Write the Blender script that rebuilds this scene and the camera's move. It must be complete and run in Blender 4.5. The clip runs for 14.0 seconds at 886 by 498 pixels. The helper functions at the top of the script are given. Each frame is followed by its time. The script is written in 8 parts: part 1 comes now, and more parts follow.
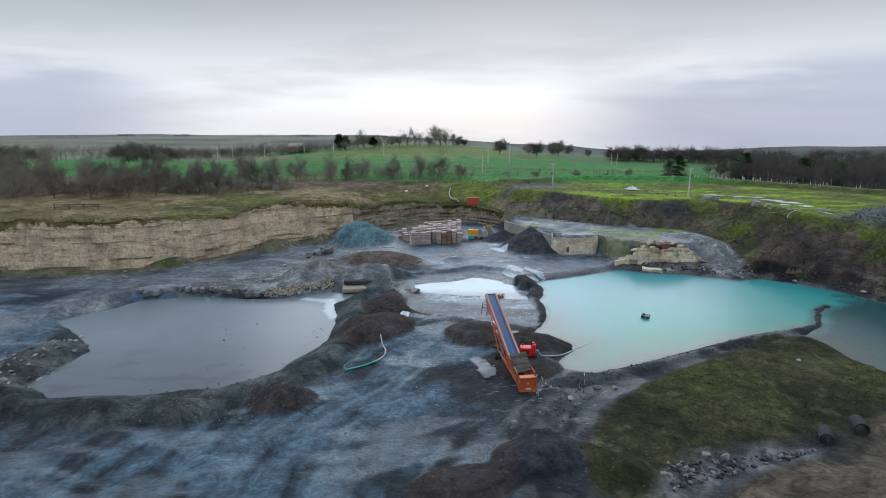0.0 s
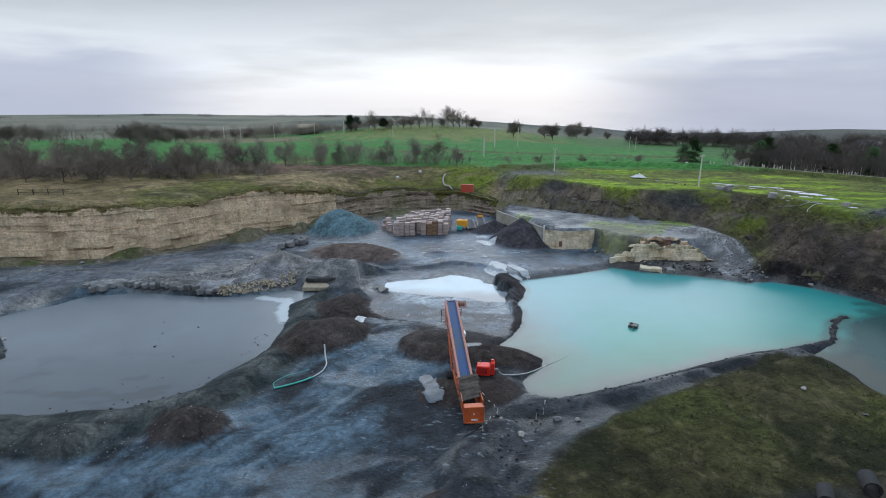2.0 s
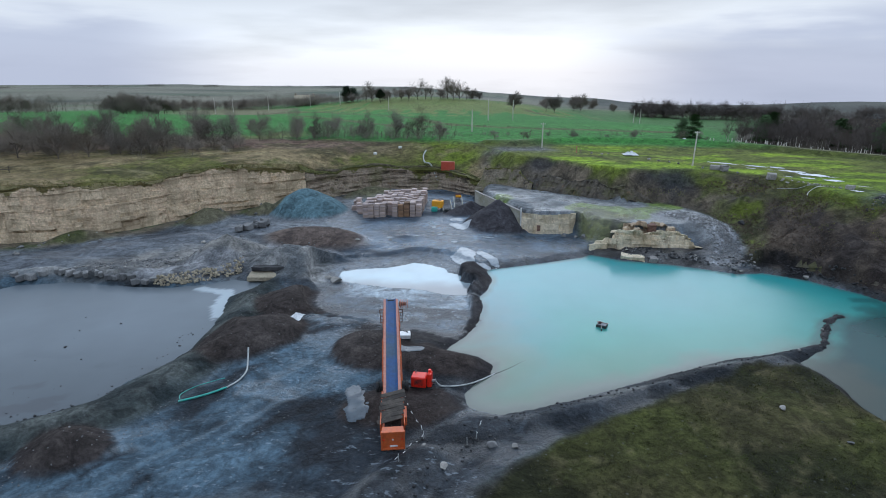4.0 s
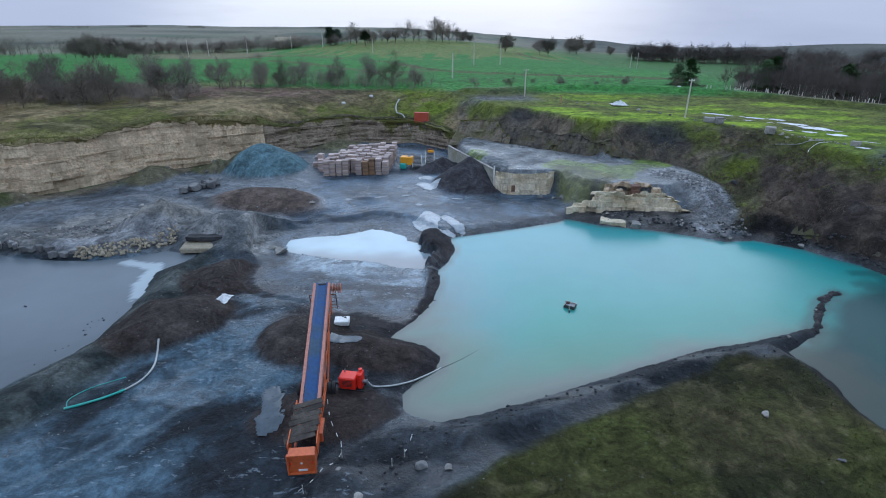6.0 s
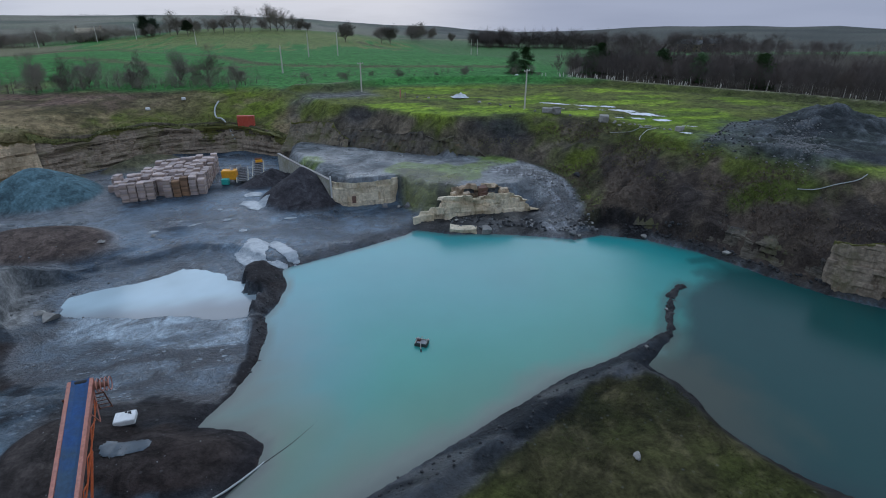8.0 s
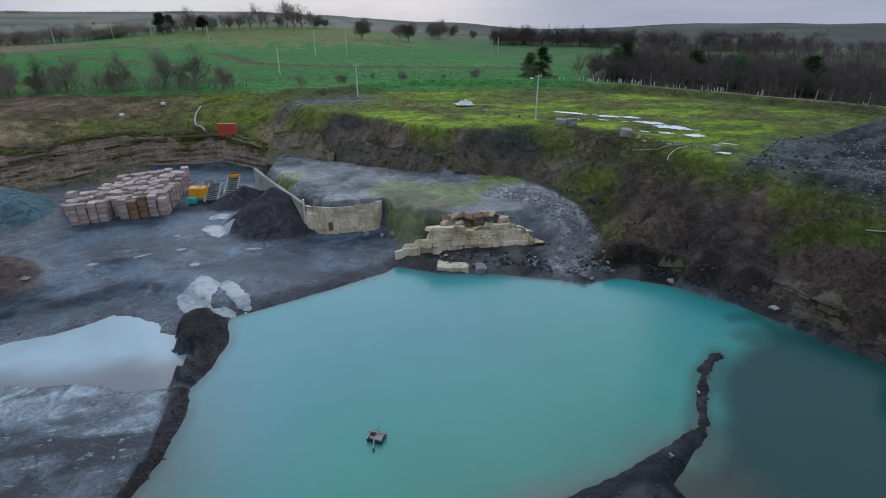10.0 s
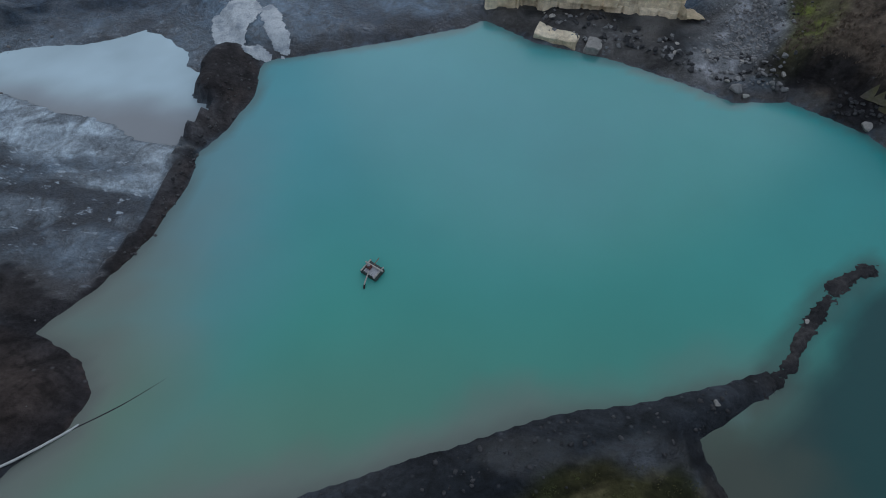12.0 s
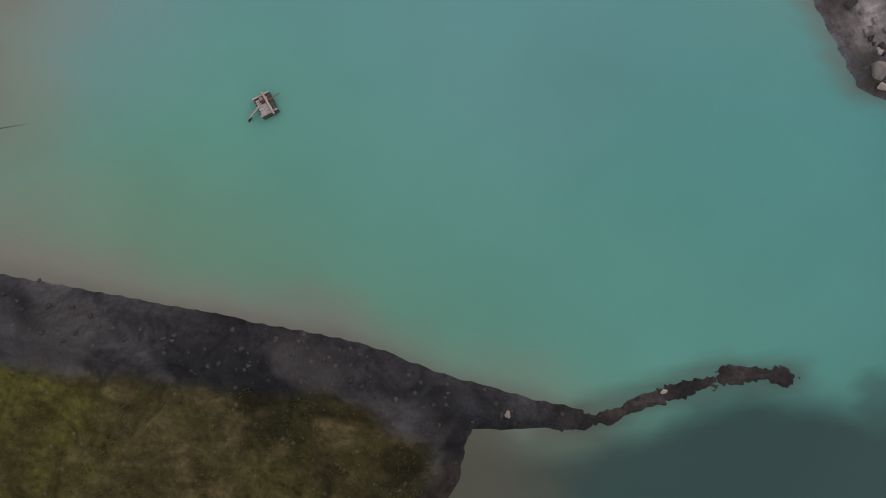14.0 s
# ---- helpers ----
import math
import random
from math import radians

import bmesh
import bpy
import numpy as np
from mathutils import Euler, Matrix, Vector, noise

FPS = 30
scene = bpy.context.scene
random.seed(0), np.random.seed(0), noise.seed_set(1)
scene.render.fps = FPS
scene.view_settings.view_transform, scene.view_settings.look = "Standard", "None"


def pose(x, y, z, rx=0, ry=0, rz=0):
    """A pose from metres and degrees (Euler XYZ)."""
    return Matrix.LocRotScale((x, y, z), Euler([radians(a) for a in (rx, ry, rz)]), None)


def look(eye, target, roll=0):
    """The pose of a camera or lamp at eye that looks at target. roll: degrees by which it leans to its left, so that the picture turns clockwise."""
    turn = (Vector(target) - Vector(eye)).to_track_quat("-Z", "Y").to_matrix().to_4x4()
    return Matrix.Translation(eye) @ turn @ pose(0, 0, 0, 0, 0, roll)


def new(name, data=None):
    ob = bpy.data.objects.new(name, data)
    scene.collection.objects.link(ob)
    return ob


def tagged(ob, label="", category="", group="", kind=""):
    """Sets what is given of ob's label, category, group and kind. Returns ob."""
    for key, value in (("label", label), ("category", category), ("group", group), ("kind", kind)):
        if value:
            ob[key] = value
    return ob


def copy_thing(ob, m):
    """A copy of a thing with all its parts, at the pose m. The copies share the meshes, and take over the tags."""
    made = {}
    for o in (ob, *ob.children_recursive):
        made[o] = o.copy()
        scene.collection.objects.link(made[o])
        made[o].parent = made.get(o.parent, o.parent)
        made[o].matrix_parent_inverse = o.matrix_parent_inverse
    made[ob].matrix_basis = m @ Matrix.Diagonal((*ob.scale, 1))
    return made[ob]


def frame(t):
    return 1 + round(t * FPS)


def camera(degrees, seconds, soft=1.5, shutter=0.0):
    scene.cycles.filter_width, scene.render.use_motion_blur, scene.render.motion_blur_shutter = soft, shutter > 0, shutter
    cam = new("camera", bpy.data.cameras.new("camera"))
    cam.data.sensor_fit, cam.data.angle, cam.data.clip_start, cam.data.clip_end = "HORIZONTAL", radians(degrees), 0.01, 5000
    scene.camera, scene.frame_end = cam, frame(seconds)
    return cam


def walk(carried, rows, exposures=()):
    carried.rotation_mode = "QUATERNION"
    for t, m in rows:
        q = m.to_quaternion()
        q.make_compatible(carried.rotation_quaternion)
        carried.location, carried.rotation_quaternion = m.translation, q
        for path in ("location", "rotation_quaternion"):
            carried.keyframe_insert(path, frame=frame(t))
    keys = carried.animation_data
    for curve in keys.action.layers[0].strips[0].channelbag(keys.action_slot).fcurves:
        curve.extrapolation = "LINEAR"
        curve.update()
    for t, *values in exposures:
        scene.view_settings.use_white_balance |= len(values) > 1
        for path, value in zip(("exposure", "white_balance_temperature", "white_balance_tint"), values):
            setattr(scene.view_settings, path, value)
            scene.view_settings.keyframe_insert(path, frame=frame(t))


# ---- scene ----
cam = camera(79.3, 14.0, 1.0)
METRES, EYE, TILT, LEAN, TURN = 93.75, 30.0, 0.0, 0.0, 0.0
ROWS = [
    (0.0, 0.0, 0.0, 0.0, -0.01, -13.45, 0.03),
    (0.5, 0.0237, 0.0283, 0.0001, 0.9, -13.41, -0.02),
    (1.0, 0.0457, 0.0543, 0.0003, 1.63, -13.62, -0.04),
    (1.5, 0.0674, 0.0782, 0.0007, 2.08, -14.27, -0.07),
    (2.0, 0.0882, 0.1015, 0.0015, 2.35, -15.4, -0.13),
    (2.5, 0.1089, 0.124, 0.0022, 2.61, -16.73, -0.16),
    (5.0, 0.1943, 0.2386, 0.0018, 3.49, -21.51, -0.26),
    (5.5, 0.2061, 0.264, 0.0013, 3.58, -23.92, -0.26),
    (6.0, 0.2173, 0.2888, 0.0007, 2.74, -23.89, -0.25),
    (6.5, 0.2289, 0.3144, 0.0007, -0.64, -23.85, -0.21),
    (7.0, 0.2405, 0.3404, 0.002, -5.93, -24.46, -0.2),
    (7.5, 0.2503, 0.3684, 0.0047, -12.64, -24.99, -0.24),
    (10.0, 0.3413, 0.5277, 0.0028, -10.0, -25.37, -0.21),
    (10.5, 0.3603, 0.5612, -0.0001, -7.34, -27.82, -0.23),
    (11.0, 0.3819, 0.5971, -0.0005, -3.8, -37.9, -0.17),
    (11.5, 0.4022, 0.6373, 0.0004, 0.95, -47.6, -0.23),
    (12.0, 0.4226, 0.6789, -0.0018, 8.47, -56.85, -0.16),
    (12.5, 0.4412, 0.7215, -0.003, 16.84, -66.12, -0.26),
    (13.0, 0.456, 0.7707, -0.0021, 25.29, -76.34, -0.14),
    (13.5, 0.4693, 0.8165, -0.0032, 31.13, -85.33, -0.07),
    (14.0, 0.4812, 0.8632, -0.0044, 36.48, -91.15, 0.58),
]
walk(cam, [(t, pose(0, 0, EYE, TILT, LEAN, TURN) @ pose(METRES * x, METRES * y, METRES * z, 90 + pitch, roll, yaw)) for t, x, y, z, yaw, pitch, roll in ROWS],
     [(0.0, 0.12, 6100, 10), (2.5, 0.12, 6000, 10), (5.0, 0.16, 5650, 10), (6.5, 0.02, 5420, 11), (7.5, -0.38, 5500, 11), (10.0, -0.24, 5950, 13), (11.0, -0.42, 5800, 13), (11.8, -0.46, 6000, 12), (12.5, -0.40, 6650, 14), (13.2, -0.24, 7400, 19), (14.0, 0.0, 8500, 30)])

# world: a low grey winter overcast, brighter towards the horizon
SUN_AZ, SUN_EL = 6.0, 31.0
world = bpy.data.worlds.new("overcast")
scene.world = world
world.use_nodes = True
wn, wl = world.node_tree.nodes, world.node_tree.links
wn.clear()


def wnode(kind, **values):
    n = wn.new(kind)
    for k, v in values.items():
        n.inputs[k].default_value = v
    return n


w_out, w_bg = wn.new("ShaderNodeOutputWorld"), wn.new("ShaderNodeBackground")
w_sky = wn.new("ShaderNodeTexSky")
w_sky.sky_type, w_sky.sun_disc = "NISHITA", False
w_sky.sun_elevation, w_sky.sun_rotation = radians(SUN_EL), radians(SUN_AZ)
w_skyscale = wn.new("ShaderNodeVectorMath")
w_skyscale.operation = "SCALE"
w_skyscale.inputs["Scale"].default_value = 0.10
wl.new(w_sky.outputs[0], w_skyscale.inputs[0])
w_co, w_sep = wn.new("ShaderNodeTexCoord"), wn.new("ShaderNodeSeparateXYZ")
wl.new(w_co.outputs["Generated"], w_sep.inputs[0])
w_ramp = wn.new("ShaderNodeValToRGB")
wl.new(w_sep.outputs["Z"], w_ramp.inputs[0])
for i, (at, col) in enumerate([(0.0, (0.80, 0.80, 0.82)), (0.05, (0.92, 0.93, 0.94)), (0.11, (0.66, 0.67, 0.68)), (0.20, (0.38, 0.39, 0.40)), (0.34, (0.78, 0.86, 0.95)), (1.0, (0.84, 0.96, 1.10))]):
    e = w_ramp.color_ramp.elements[i] if i < 2 else w_ramp.color_ramp.elements.new(at)
    e.position, e.color = at, (*col, 1)
# long flat cloud banks
w_map = wn.new("ShaderNodeMapping")
w_map.inputs["Scale"].default_value = (1.3, 1.3, 9.0)
wl.new(w_co.outputs["Generated"], w_map.inputs[0])
w_noise = wnode("ShaderNodeTexNoise", Scale=1.7, Detail=5.0, Roughness=0.5)
wl.new(w_map.outputs[0], w_noise.inputs["Vector"])
w_bank = wn.new("ShaderNodeMapRange")
for k, v in (("From Min", 0.47), ("From Max", 0.66), ("To Min", 0.0), ("To Max", 0.55)):
    w_bank.inputs[k].default_value = v
wl.new(w_noise.outputs["Fac"], w_bank.inputs["Value"])
w_mix = wn.new("ShaderNodeMix")
w_mix.data_type = "RGBA"

wl.new(w_bank.outputs[0], w_mix.inputs[0])
wl.new(w_ramp.outputs[0], w_mix.inputs[6])
w_mix.inputs[7].default_value = (0.43, 0.44, 0.46, 1)
w_mix2 = wn.new("ShaderNodeMix")
w_mix2.data_type = "RGBA"
w_mix2.inputs[0].default_value = 0.90
wl.new(w_skyscale.outputs[0], w_mix2.inputs[6])
wl.new(w_mix.outputs[2], w_mix2.inputs[7])
w_bg.inputs[1].default_value = 1.0


def wramp(value, a, b, c, d):
    n = wn.new("ShaderNodeMapRange")
    n.interpolation_type = "SMOOTHSTEP"
    for k, v in (("From Min", a), ("From Max", b), ("To Min", c), ("To Max", d)):
        n.inputs[k].default_value = v
    wl.new(value, n.inputs["Value"])
    return n.outputs[0]


def wmath(op, a, b):
    n = wn.new("ShaderNodeMath")
    n.operation = op
    wl.new(a, n.inputs[0])
    wl.new(b, n.inputs[1])
    return n.outputs[0]


# blue-grey banks lie low in the east and the west, and the sky is brightest between them
w_east, w_west = wramp(w_sep.outputs["X"], 0.12, 0.42, 0.0, 1.0), wramp(w_sep.outputs["X"], -0.35, -0.58, 0.0, 1.0)
w_wave = wramp(w_noise.outputs["Fac"], 0.35, 0.65, -0.022, 0.022)
w_low = wramp(wmath("ADD", w_sep.outputs["Z"], w_wave), 0.045, 0.095, 0.72, 0.0)
w_side = wmath("MULTIPLY", wmath("MAXIMUM", w_east, w_west), w_low)
w_mix3 = wn.new("ShaderNodeMix")
w_mix3.data_type = "RGBA"
wl.new(w_side, w_mix3.inputs[0])
wl.new(w_mix2.outputs[2], w_mix3.inputs[6])
w_mix3.inputs[7].default_value = (0.36, 0.39, 0.49, 1)
wl.new(w_mix3.outputs[2], w_bg.inputs[0])
wl.new(w_bg.outputs[0], w_out.inputs[0])

sun = new("sun", bpy.data.lights.new("sun", "SUN"))
sun.data.energy, sun.data.angle, sun.data.color = 0.98, radians(50), (0.96, 0.99, 1.0)
# the sky's rotation runs clockwise from +y
s_az, s_el = radians(SUN_AZ), radians(SUN_EL)
sun.matrix_world = look((math.sin(s_az) * math.cos(s_el) * 100, math.cos(s_az) * math.cos(s_el) * 100, math.sin(s_el) * 100), (0, 0, 0))


# ---- materials ----
def material(name, colour=(0.5, 0.5, 0.5), rough=0.8, metal=0.0, vary=0.25, scale=1.0, bump=0.3, second=None, attribute="", fleck=0.0, spec=0.4, moss=None, rand=0.0, bumpscale=None, rough_attribute="", strata=0.0, glint="", turf=None, swirl=0.0):
    """A surface with variation at two scales: broad stains and fine grain, with relief from the grain."""
    m = bpy.data.materials.new(name)
    m.use_nodes = True
    n, l = m.node_tree.nodes, m.node_tree.links
    p = n["Principled BSDF"]
    p.inputs["Roughness"].default_value, p.inputs["Metallic"].default_value = rough, metal
    p.inputs["Specular IOR Level"].default_value = spec
    co = n.new("ShaderNodeTexCoord")

    def tex(s, detail=4.0, r=0.6, stretch=None):
        t = n.new("ShaderNodeTexNoise")
        t.inputs["Scale"].default_value, t.inputs["Detail"].default_value, t.inputs["Roughness"].default_value = s, detail, r
        if stretch:
            mp = n.new("ShaderNodeMapping")
            mp.inputs["Scale"].default_value = stretch
            l.new(co.outputs["Object"], mp.inputs[0])
            l.new(mp.outputs[0], t.inputs["Vector"])
        else:
            l.new(co.outputs["Object"], t.inputs["Vector"])
        return t.outputs["Fac"]

    def ranged(v, a, b, c, d):
        r = n.new("ShaderNodeMapRange")
        for k, x in (("From Min", a), ("From Max", b), ("To Min", c), ("To Max", d)):
            r.inputs[k].default_value = x
        l.new(v, r.inputs["Value"])
        return r.outputs[0]

    def mix(f, a, b, blend="MIX"):
        x = n.new("ShaderNodeMix")
        x.data_type, x.blend_type = "RGBA", blend
        for s, v in ((0, f), (6, a), (7, b)):
            if hasattr(v, "links"):
                l.new(v, x.inputs[s])
            else:
                x.inputs[s].default_value = v if s == 0 else (*v[:3], 1)
        return x.outputs[2]

    if attribute:
        at = n.new("ShaderNodeAttribute")
        at.attribute_name = attribute
        base = at.outputs["Color"]
    else:
        base = mix(0.0, colour, colour)
    broad = tex(0.35 * scale, 5.0)
    fine = tex(3.1 * scale, 6.0, 0.65)
    if second:
        base = mix(ranged(broad, 0.42, 0.62, 0, 1), base, second)
    base = mix(1.0, base, mix(ranged(fine, 0.3, 0.7, 0, 1), (1 - vary,) * 3, (1 + vary,) * 3), "MULTIPLY")
    base = mix(1.0, base, mix(ranged(broad, 0.3, 0.7, 0, 1), (1 - vary * 0.7,) * 3, (1 + vary * 0.7,) * 3), "MULTIPLY")
    if strata:
        bed = tex(1.0, 4.0, 0.7, (0.45, 0.45, 3.0))
        base = mix(ranged(bed, 0.5, 0.72, 0, strata), base, mix(1.0, base, (0.30, 0.27, 0.25), "MULTIPLY"))
        stain = tex(1.0, 6.0, 0.75, (0.75, 0.75, 0.12))
        base = mix(ranged(stain, 0.50, 0.66, 0, min(0.75, strata * 1.3)), base, mix(1.0, base, (0.38, 0.34, 0.30), "MULTIPLY"))
    if swirl:
        sw = n.new("ShaderNodeTexNoise")
        sw.inputs["Scale"].default_value, sw.inputs["Detail"].default_value, sw.inputs["Roughness"].default_value, sw.inputs["Distortion"].default_value = 0.42, 7.0, 0.62, 1.8
        l.new(co.outputs["Object"], sw.inputs["Vector"])
        base = mix(1.0, base, mix(ranged(sw.outputs["Fac"], 0.36, 0.64, 0, 1), (1 - swirl,) * 3, (1 + swirl,) * 3), "MULTIPLY")
    if moss:
        patch = tex(0.16, 7.0, 0.70)
        base = mix(ranged(patch, 0.49, 0.60, 0, 0.7), base, moss)
        rust = tex(0.9, 4.0, 0.6)
        base = mix(ranged(rust, 0.62, 0.72, 0, 0.5), base, (0.24, 0.13, 0.07))
    if turf:
        ta = n.new("ShaderNodeAttribute")
        ta.attribute_name = "turf"
        blade = mix(ranged(fine, 0.35, 0.65, 0, 1), turf, (turf[0] * 1.6, turf[1] * 1.35, turf[2] * 1.5))
        edge = n.new("ShaderNodeMath")
        edge.operation = "ADD"
        l.new(ta.outputs["Fac"], edge.inputs[0])
        l.new(ranged(tex(0.9, 6.0, 0.7), 0.25, 0.75, -0.45, 0.45), edge.inputs[1])
        base = mix(ranged(edge.outputs[0], 0.42, 0.58, 0, 1), base, blade)
    if fleck:
        v = n.new("ShaderNodeTexVoronoi")
        v.inputs["Scale"].default_value = 1.6
        l.new(co.outputs["Object"], v.inputs["Vector"])
        spot = ranged(v.outputs["Distance"], 0.10, 0.22, fleck, 0)
        some = mix(1.0, mix(0.0, (1, 1, 1), (1, 1, 1)), v.outputs["Color"], "MULTIPLY")
        sp = n.new("ShaderNodeSeparateColor")
        l.new(some, sp.inputs[0])
        mul = n.new("ShaderNodeMath")
        mul.operation = "MULTIPLY"
        l.new(spot, mul.inputs[0])
        l.new(ranged(sp.outputs[0], 0.6, 0.8, 0, 1), mul.inputs[1])
        base = mix(mul.outputs[0], base, (0.33, 0.34, 0.36))
    if rand:
        oi = n.new("ShaderNodeObjectInfo")
        lo, hi = 1 - rand, 1 + rand
        base = mix(1.0, base, mix(oi.outputs["Random"], (lo, lo, lo), (hi, hi * 0.98, hi * 0.95)), "MULTIPLY")
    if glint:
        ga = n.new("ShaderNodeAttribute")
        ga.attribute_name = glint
        # pale spots put the glints of wet mud into the base colour
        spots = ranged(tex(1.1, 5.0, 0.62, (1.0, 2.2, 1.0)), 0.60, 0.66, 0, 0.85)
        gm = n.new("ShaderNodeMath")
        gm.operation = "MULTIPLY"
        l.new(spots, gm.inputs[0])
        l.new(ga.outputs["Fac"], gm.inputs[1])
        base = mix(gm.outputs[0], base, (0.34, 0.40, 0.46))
    l.new(base, p.inputs["Base Color"])
    if rough_attribute:
        ra = n.new("ShaderNodeAttribute")
        ra.attribute_name = rough_attribute
        l.new(ra.outputs["Fac"], p.inputs["Roughness"])
        l.new(ranged(ra.outputs["Fac"], 0.34, 0.6, 0.55, spec), p.inputs["Specular IOR Level"])
    elif vary:
        l.new(ranged(fine, 0.3, 0.7, max(0.02, rough - 0.1), min(1, rough + 0.1)), p.inputs["Roughness"])
    if bump:
        b = n.new("ShaderNodeBump")
        b.inputs["Strength"].default_value = bump
        b.inputs["Distance"].default_value = bumpscale if bumpscale else 0.1 / scale
        l.new(fine, b.inputs["Height"])
        l.new(b.outputs[0], p.inputs["Normal"])
    return m


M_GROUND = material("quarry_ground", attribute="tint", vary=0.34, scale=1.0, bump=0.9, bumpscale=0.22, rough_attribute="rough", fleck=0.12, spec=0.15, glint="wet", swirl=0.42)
M_ROCK = material("limestone", (0.76, 0.61, 0.42), 0.9, vary=0.34, scale=0.8, bump=0.9, second=(0.55, 0.42, 0.29), bumpscale=0.22, strata=0.46, moss=(0.33, 0.26, 0.17), turf=(0.125, 0.115, 0.042))
M_PALEROCK = material("pale_limestone", (0.86, 0.755, 0.565), 0.9, vary=0.22, scale=0.9, bump=0.8, second=(0.62, 0.50, 0.34), bumpscale=0.26, strata=0.42, moss=(0.40, 0.33, 0.21))
M_TANROCK = material("tan_limestone", (0.60, 0.49, 0.35), 0.9, vary=0.34, scale=0.9, bump=0.9, second=(0.36, 0.27, 0.19), bumpscale=0.22, strata=0.5, moss=(0.24, 0.19, 0.13))
M_STONE = material("loose_stone", (0.20, 0.205, 0.21), 0.9, vary=0.3, scale=1.5, bump=0.6, second=(0.13, 0.13, 0.135), rand=0.35)
M_YSTONE = material("yellow_stone", (0.36, 0.32, 0.24), 0.9, vary=0.3, scale=1.5, bump=0.6, second=(0.26, 0.23, 0.17), rand=0.3)
M_BLOCK = material("sawn_stone_block", (0.47, 0.395, 0.385), 0.85, vary=0.22, scale=1.2, bump=0.35, second=(0.34, 0.265, 0.225), rand=0.3, bumpscale=0.04)
M_ORANGE = material("orange_paint", (0.58, 0.13, 0.035), 0.45, vary=0.22, scale=1.4, bump=0.1, second=(0.42, 0.10, 0.04))
M_REDPINK = material("faded_orange_steel", (0.52, 0.22, 0.16), 0.6, vary=0.25, scale=1.5, bump=0.1, second=(0.40, 0.19, 0.15))
M_RED = material("red_paint", (0.72, 0.03, 0.015), 0.4, vary=0.12, scale=2.0, bump=0.05)
M_BELT = material("conveyor_belt", (0.016, 0.070, 0.215), 0.45, vary=0.25, scale=1.0, bump=0.2, second=(0.030, 0.065, 0.115))
M_BLACK = material("black_rubber", (0.02, 0.021, 0.023), 0.7, vary=0.2, scale=3.0, bump=0.2)
M_STEEL = material("worn_steel", (0.22, 0.22, 0.23), 0.5, 0.7, vary=0.25, scale=3.0, bump=0.1)
M_BOARD = material("weathered_board", (0.042, 0.036, 0.031), 0.85, vary=0.4, scale=2.0, bump=0.5, second=(0.066, 0.057, 0.049), rand=0.2)
M_WHITE = material("dirty_white_plastic", (0.80, 0.81, 0.81), 0.5, vary=0.1, scale=2.0, bump=0.05, second=(0.58, 0.58, 0.57))
M_GREENHOSE = material("green_hose", (0.05, 0.42, 0.36), 0.45, vary=0.15, scale=2.0, bump=0.1, second=(0.10, 0.38, 0.33))
M_GREYHOSE = material("pale_hose", (0.40, 0.42, 0.42), 0.55, vary=0.2, scale=2.0, bump=0.1)
M_YELLOW = material("yellow_paint", (0.80, 0.36, 0.02), 0.45, vary=0.15, scale=2.0, bump=0.05)
M_WOODPOLE = material("weathered_pole_wood", (0.62, 0.58, 0.52), 0.85, vary=0.2, scale=3.0, bump=0.2)
M_BARK = material("bare_bark", (0.125, 0.105, 0.088), 0.9, vary=0.3, scale=2.0, bump=0.4, rand=0.25)
M_TWIG = material("bare_twigs", (0.190, 0.168, 0.142), 0.9, vary=0.25, scale=0.6, bump=0.0, rand=0.25)
M_ROCKDULL = material("dull_limestone", (0.40, 0.325, 0.245), 0.9, vary=0.42, scale=0.7, bump=0.9, second=(0.23, 0.185, 0.14), bumpscale=0.15, strata=0.5, moss=(0.135, 0.125, 0.055), turf=(0.085, 0.092, 0.022))
M_PALESTONE = material("pale_stone", (0.33, 0.32, 0.30), 0.9, vary=0.25, scale=1.2, bump=0.5, second=(0.24, 0.235, 0.225), rand=0.25)
M_DARKSTONE = material("dark_wet_stone", (0.022, 0.023, 0.027), 0.75, vary=0.4, scale=1.5, bump=0.5, second=(0.045, 0.046, 0.05), rand=0.3)
M_GRASS = material("rough_dead_grass", (0.078, 0.074, 0.026), 0.9, vary=0.4, scale=0.5, bump=0.0, second=(0.052, 0.068, 0.016))
M_WHITEBARK = material("white_birch_bark", (0.46, 0.43, 0.38), 0.9, vary=0.35, scale=1.5, bump=0.2, rand=0.2)
M_DARKTWIG = material("dark_birch_twigs", (0.120, 0.096, 0.084), 0.9, vary=0.3, scale=0.5, bump=0.0, second=(0.080, 0.070, 0.064))
M_PALEBARK = material("birch_bark", (0.24, 0.22, 0.20), 0.9, vary=0.35, scale=1.0, bump=0.2, rand=0.2)
M_SCRUBROCK = material("earthy_rock", (0.235, 0.20, 0.145), 0.95, vary=0.5, scale=0.7, bump=1.0, second=(0.115, 0.10, 0.075), bumpscale=0.2, strata=0.35, moss=(0.12, 0.12, 0.045), turf=(0.085, 0.092, 0.022))
M_EARTHROCK = material("crumbling_shale", (0.130, 0.112, 0.085), 0.95, vary=0.5, scale=0.6, bump=1.0, second=(0.048, 0.045, 0.042), bumpscale=0.2, strata=0.25, moss=(0.085, 0.085, 0.03))
M_NEEDLE = material("evergreen_needles", (0.050, 0.100, 0.034), 0.8, vary=0.3, scale=0.8, bump=0.0, rand=0.2)
M_PINE = material("dark_pine_needles", (0.030, 0.052, 0.026), 0.8, vary=0.3, scale=0.8, bump=0.0, rand=0.2)
